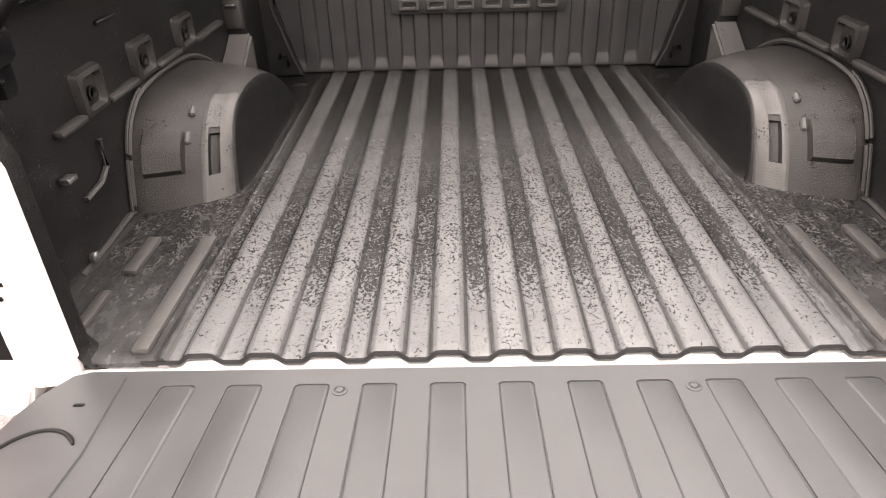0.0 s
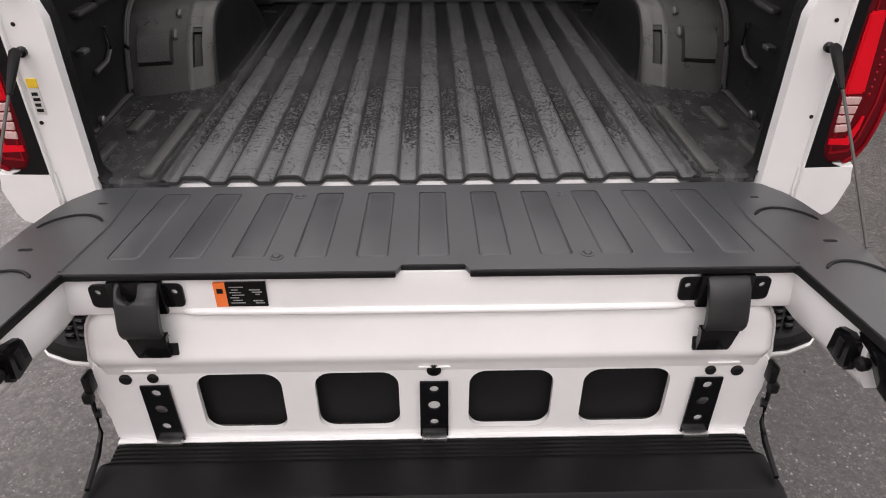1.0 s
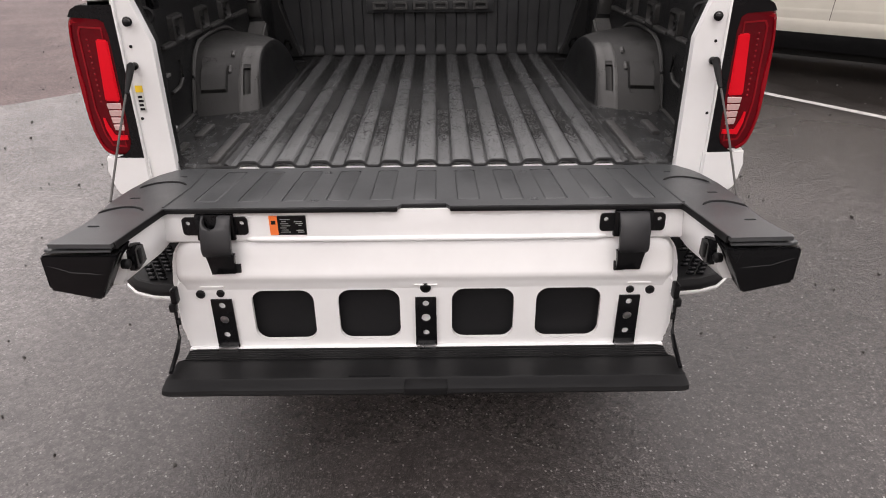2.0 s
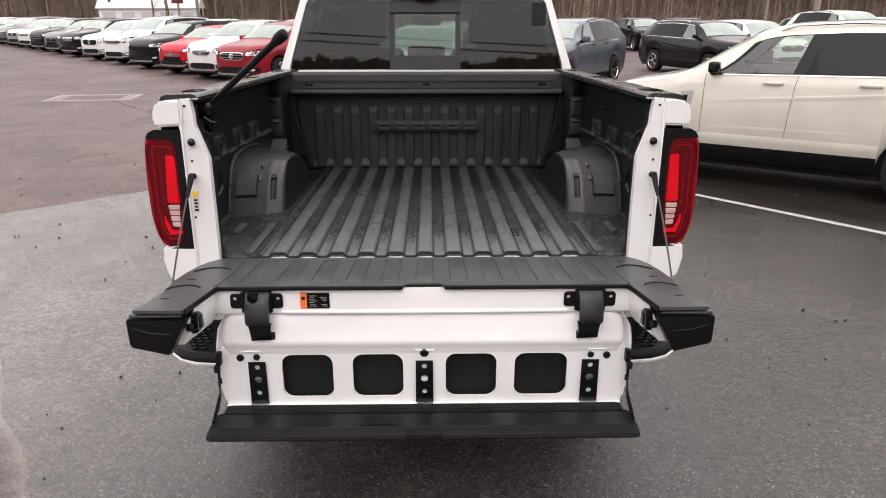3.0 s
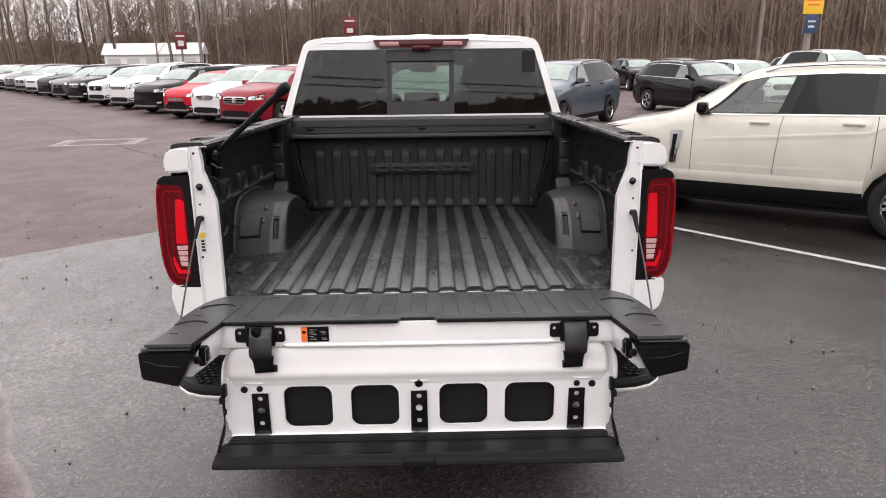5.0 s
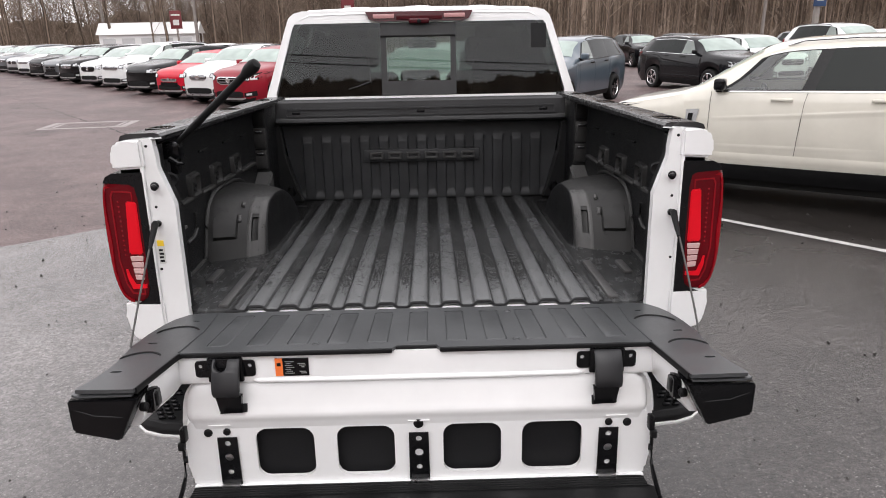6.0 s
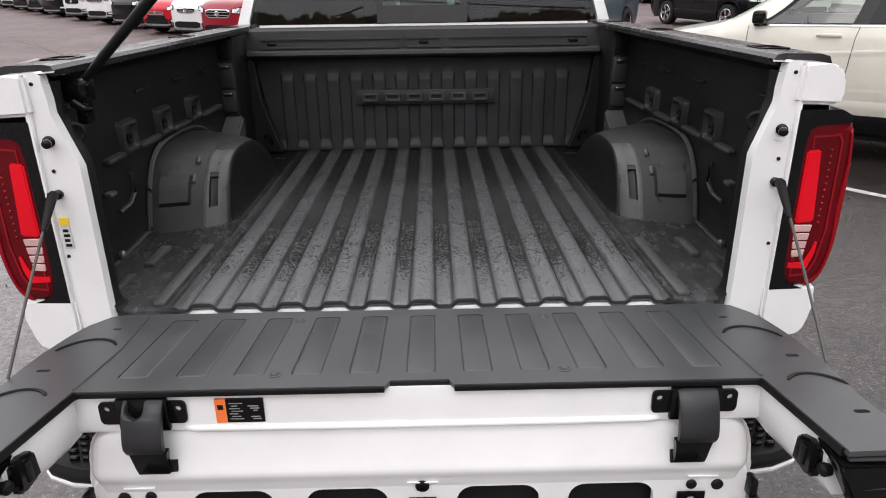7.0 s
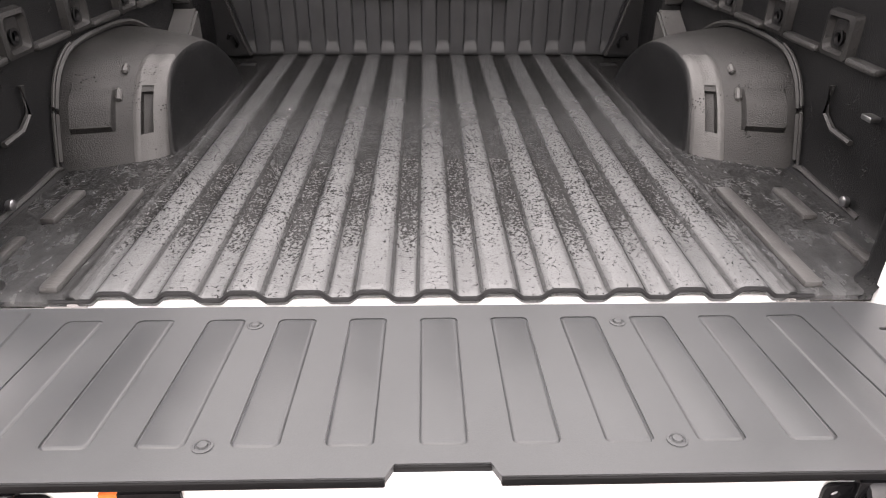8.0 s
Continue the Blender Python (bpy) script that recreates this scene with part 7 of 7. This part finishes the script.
# ---- signs, poles, shed ----
def pole_with(name, label, category, x, y, high, r, boards):
    ob = thing(name, pose(x, y, 0), label, category)
    part("pole", tube(bmesh.new(), [(0, 0, -0.2), (0, 0, high * 0.5), (0, 0, high)], [r, r * 0.92, r * 0.85], 12), POLE, ob)
    for z0, z1, w, mat, bars, bar_mat in boards:
        board = part("board", boxed(-w / 2, w / 2, -r - 0.035, -r - 0.010, z0, z1, 0.006), mat, ob)
        for (u0, u1, v0, v1) in bars:
            part("print_bar", boxed(-w / 2 + u0 * w, -w / 2 + u1 * w, -r - 0.041, -r - 0.034, z0 + v0 * (z1 - z0), z0 + v1 * (z1 - z0)), bar_mat, board)
    return ob


pole_with("sign_post", "weathered post with a yellow board over a blue board", "sign", 15.3, 25.5, 4.3, 0.13, (
    (3.34, 4.12, 0.80, SIGN_YELLOW, ((0.12, 0.88, 0.62, 0.74), (0.2, 0.8, 0.40, 0.5)), ORANGE), (2.62, 3.30, 0.50, SIGN_BLUE, ((0.2, 0.8, 0.6, 0.7), (0.25, 0.75, 0.3, 0.42)), PALE)))
pole_with("banner_post", "pole with a red banner and a pale emblem", "banner", -24.05, 66.0, 8.5, 0.10, ((2.85, 4.50, 1.10, BANNER_RED, ((0.12, 0.88, 0.72, 0.80), (0.25, 0.75, 0.2, 0.5)), PALE),))
pole_with("banner_post", "pole with a red banner and a pale emblem", "banner", -6.5, 56.0, 5.6, 0.10, ((3.75, 5.15, 1.05, BANNER_RED, ((0.12, 0.88, 0.72, 0.80), (0.25, 0.75, 0.1, 0.35)), PALE),))
for x, y, h in ((-24.2, 72.0, 16.0), (-36.5, 78.0, 17.0), (34.5, 70.0, 15.0)):
    up = pole_with("utility_pole", "tall grey wooden utility pole at the wood's edge", "utility pole", x, y, h, 0.17, ())
    part("cross_arm", boxed(-1.1, 1.1, -0.08, 0.06, h - 0.9, h - 0.72, 0.01), POLE, up)

shed = thing("long_shed", pose(-30.9, 76.0, 0), "long low white sheet-metal shed before the trees", "shed")
part("wall", boxed(-5.4, 5.4, 0, 2.0, 0, 2.55), METAL_SHED, shed)
bm = prism(bmesh.new(), [(-5.6, -0.3, 2.5), (-5.6, 0.9, 3.75), (-5.6, 2.2, 2.5)], (11.2, 0, 0))
part("roof", bm, METAL_SHED, shed, smooth=False)
for k in range(5):
    part("door", boxed(-5.0 + 2.1 * k, -3.6 + 2.1 * k, -0.05, 0.02, 0.05, 2.1), surface("shed_door", (0.42, 0.42, 0.43), (0.55, 0.55, 0.55), 0.6, 1.0, 20, 0.1), shed)

# ---- bare winter woods ----
# service wires across the lot at the camera's back, mirrored in the cab's rear window
WOOD_POLE = surface("weathered_pole_wood", (0.09, 0.07, 0.055), (0.20, 0.165, 0.135), 0.8, 3, 60, 0.3)
poles = []
for x, high in ((-24.0, 10.9), (26.0, 8.2)):
    pole = thing("utility_pole", pose(x, -25.0, 0), "weathered wooden utility pole holding two wires", "pole", group="utility poles")
    part("post", tube(bmesh.new(), [(0, 0, -0.3), (0, 0, high * 0.5), (0, 0, high)], [0.16, 0.14, 0.11], 12), WOOD_POLE, pole)
    for z in (0.28, 0.64):
        part("insulator", lathe(bmesh.new(), [(0.02, 0), (0.05, 0.02), (0.05, 0.05), (0.03, 0.07), (0.04, 0.10)], (0, 0.10, high - z), (0, 1, 0), 10), GLOSSY, pole)
for drop in (0.28, 0.64):
    wire = thing("overhead_wire", pose(0, 0, 0), "thin black overhead wire strung between wooden poles", "cable", group="overhead wires")
    a, b_ = Vector((-24.0, -24.85, 10.9 - drop)), Vector((26.0, -24.85, 8.2 - drop))
    part("strand", tube(bmesh.new(), [a.lerp(b_, i / 20) - Vector((0, 0, 0.35 * math.sin(math.pi * i / 20))) for i in range(21)], 0.028, 6), RUBBER, wire)


def branch(bm, start, way, length, r0, rng, depth, sides):
    """A limb with forks; way is its direction."""
    pts, radii = [Vector(start)], [r0]
    d = Vector(way).normalized()
    steps = 4 if depth < 2 else 3
    for i in range(steps):
        d = (d + Vector((rng.uniform(-0.22, 0.22), rng.uniform(-0.22, 0.22), rng.uniform(-0.02, 0.20)))).normalized()
        pts.append(pts[-1] + d * length / steps)
        radii.append(r0 * (1 - 0.8 * (i + 1) / steps))
    tube(bm, pts, radii, sides, cap=False)
    if depth < 3:
        for i in range(4 if depth < 2 else 4):
            f = rng.uniform(0.25, 0.98)
            j = min(int(f * steps), steps - 1)
            p = pts[j].lerp(pts[j + 1], f * steps - j)
            a = rng.uniform(0, 2 * math.pi)
            out = (d + 0.9 * Vector((math.cos(a), math.sin(a), rng.uniform(0.0, 0.7)))).normalized()
            branch(bm, p, out, length * rng.uniform(0.35, 0.6), max(0.009, r0 * 0.5), rng, depth + 1, 3)


def bare_tree(seed, high, r0, name="bare_tree"):
    rng = random.Random(seed)
    ob = thing(name, pose(0, 0, 0), "tall bare grey-brown winter tree", "tree", "trees at the wood's edge")
    pts, radii = [Vector((0, 0, -0.3))], [r0 * 1.25]
    n = 9
    for i in range(1, n + 1):
        pts.append(Vector((pts[-1].x + rng.uniform(-0.22, 0.22), pts[-1].y + rng.uniform(-0.22, 0.22), high * i / n)))
        radii.append(r0 * (1 - 0.88 * i / n))
    part("trunk", tube(bmesh.new(), pts, radii, 7), BARK, ob)
    bm = bmesh.new()
    for i in range(34):
        f = rng.uniform(0.16, 0.97)
        j = min(int(f * n), n - 1)
        p = pts[j].lerp(pts[j + 1], f * n - j)
        a = rng.uniform(0, 2 * math.pi)
        branch(bm, p, (math.cos(a), math.sin(a), rng.uniform(0.5, 1.5)), high * rng.uniform(0.16, 0.34) * (1.15 - 0.6 * f), max(0.010, radii[j] * 0.27), rng, 1, 4)
    part("crown", bm, TWIG, ob)
    return ob


models = [bare_tree(k, 15 + 2.0 * k, 0.13 + 0.02 * k) for k in range(5)]
rng = random.Random(11)
spots = []
for i in range(74):
    u = i / 73
    spots.append((-66 + 132 * u + rng.uniform(-0.9, 0.9), 80 - 10 * u + rng.uniform(-3.5, 5)))
for i, (x, y) in enumerate(spots):
    m = pose(x, y, 0, 0, 0, rng.uniform(0, 360))
    if i < 5:
        models[i].matrix_world = m
    else:
        ob = copy_thing(models[i % 5], m)
        k = rng.uniform(0.8, 1.15)
        ob.scale = (k, k, k)


def woods(name, label, count, spot, seed, high, twigs, mat, stout=1.0):
    rng = random.Random(seed)
    verts, faces = [], []

    def stick(p, q, r):
        d = (q - p).normalized()
        side = d.orthogonal().normalized()
        up = d.cross(side)
        base = len(verts)
        for k in range(3):
            a = 2 * math.pi * k / 3
            verts.append(p + r * (math.cos(a) * side + math.sin(a) * up))
        verts.append(q)
        faces.extend(((base, base + 1, base + 3), (base + 1, base + 2, base + 3), (base + 2, base, base + 3)))

    for i in range(count):
        x, y, scale = spot(rng)
        h = rng.uniform(*high) * scale
        p = Vector((x, y, -0.2))
        q = Vector((x + rng.uniform(-0.06, 0.06) * h, y + rng.uniform(-0.06, 0.06) * h, h))
        stick(p, q, rng.uniform(0.05, 0.14) * stout)
        for j in range(twigs):
            f = rng.uniform(0.08, 0.95)
            a = rng.uniform(0, 2 * math.pi)
            s = p.lerp(q, f)
            e = s + Vector((math.cos(a), math.sin(a), rng.uniform(0.3, 1.6))) * rng.uniform(0.5, 2.6) * (1.1 - 0.6 * f)
            stick(s, e, rng.uniform(0.012, 0.045))
    me = bpy.data.meshes.new(name)
    me.from_pydata([tuple(v) for v in verts], [], faces)
    me.materials.append(mat)
    return tagged(new(name, me), label, "woods", kind="stuff")


def ahead(rng):
    x = rng.uniform(-85, 85)
    if x < -14 and rng.random() < 0.75:
        x = -x
    return x, 84 - 0.07 * x + abs(rng.gauss(0, 14)), 1.35 if x > 4 else (1.1 if x > -12 else 0.8)


def brush_spot(rng):
    x = rng.uniform(-80, 80)
    return x, 78 - 0.07 * x + rng.uniform(-2, 12), 1.0


woods("far_woods", "dense bare winter woods behind the car park", 1250, ahead, 21, (11, 19), 26, BARK)
def left_spot(rng):
    x = rng.uniform(-85, 8)
    return x, 84 - 0.07 * x + abs(rng.gauss(0, 12)), 1.0


woods("slender_woods", "thin twiggy bare saplings under a pale sky", 600, left_spot, 23, (7, 17), 52, TWIG, 0.35)
def mid_spot(rng):
    x = rng.uniform(-46, 2)
    return x, 84 - 0.07 * x + rng.uniform(0, 30), 1.0


woods("sapling_woods", "pale twiggy saplings crowding behind the shed", 420, mid_spot, 29, (9, 17), 60, TWIG, 0.3)
woods("underbrush", "low tangled bare brush at the foot of the woods", 900, brush_spot, 22, (1.2, 3.6), 9, TWIG)

bm = bmesh.new()
grid(bm, [[(x, y, z + 0.4 * noise.noise((x * 0.05, y * 0.05, 2))) for x in range(-150, 151, 10)] for y, z in ((74, -0.5), (80, 0.25), (95, 0.8), (140, 2.0))])
tagged(part("woodland_floor", bm, LITTER, None), "brown leaf litter rising into the woods", "ground", kind="structure")

# the woods go on all round as a dim distance
m, n, l, p = material("distant_woods")
v = mapped(n, l, (1.0, 1.0, 0.05))
trunks = noise_of(n, l, v, 0.9, 6, 0.7)
fine = noise_of(n, l, mapped(n, l, (1.0, 1.0, 0.35)), 2.2, 6, 0.75)
# aerial haze put into the colour: paler browns than the near bark
l.new(ramp(n, l, maths(n, l, "ADD", maths(n, l, "MULTIPLY", trunks, 0.6), maths(n, l, "MULTIPLY", fine, 0.4)), [(0.36, (0.10, 0.074, 0.056)), (0.52, (0.27, 0.208, 0.165)), (0.66, (0.50, 0.405, 0.335))]), p.inputs["Base Color"])
p.inputs["Roughness"].default_value = 1.0
DISTANCE = m
bm = bmesh.new()
rows = [[], [], []]
for j in range(1441):
    i = j / 4
    a = radians(i)
    x, y = 135 * math.sin(a), 135 * math.cos(a)
    deg = i if i <= 180 else i - 360
    h = curve_at([(-180, 34.8), (-110, 34.8), (-80, 13), (-62, 11), (-58, 6), (-34, 5), (-26, 5.5), (-19, 7), (-12, 11), (4, 16), (20, 29), (58, 29), (64, 13), (80, 13), (110, 34.8), (180, 34.8)], deg)
    h += 1.6 * noise.noise((i * 0.31, 0, 0)) + 0.9 * noise.noise((i * 1.7, 3, 0)) + (0.7 if abs(deg) < 100 else 1.5) * (noise.noise((i * 5.1, 7, 0)) + noise.noise((i * 11.3, 9, 0)))
    rows[0].append((x, y, -0.5))
    rows[1].append((x, y, h * 0.5))
    rows[2].append((x, y, h))
grid(bm, rows)
tagged(part("backdrop", bm, DISTANCE, None), "hazy brown line of distant winter woods", "backdrop", kind="structure")
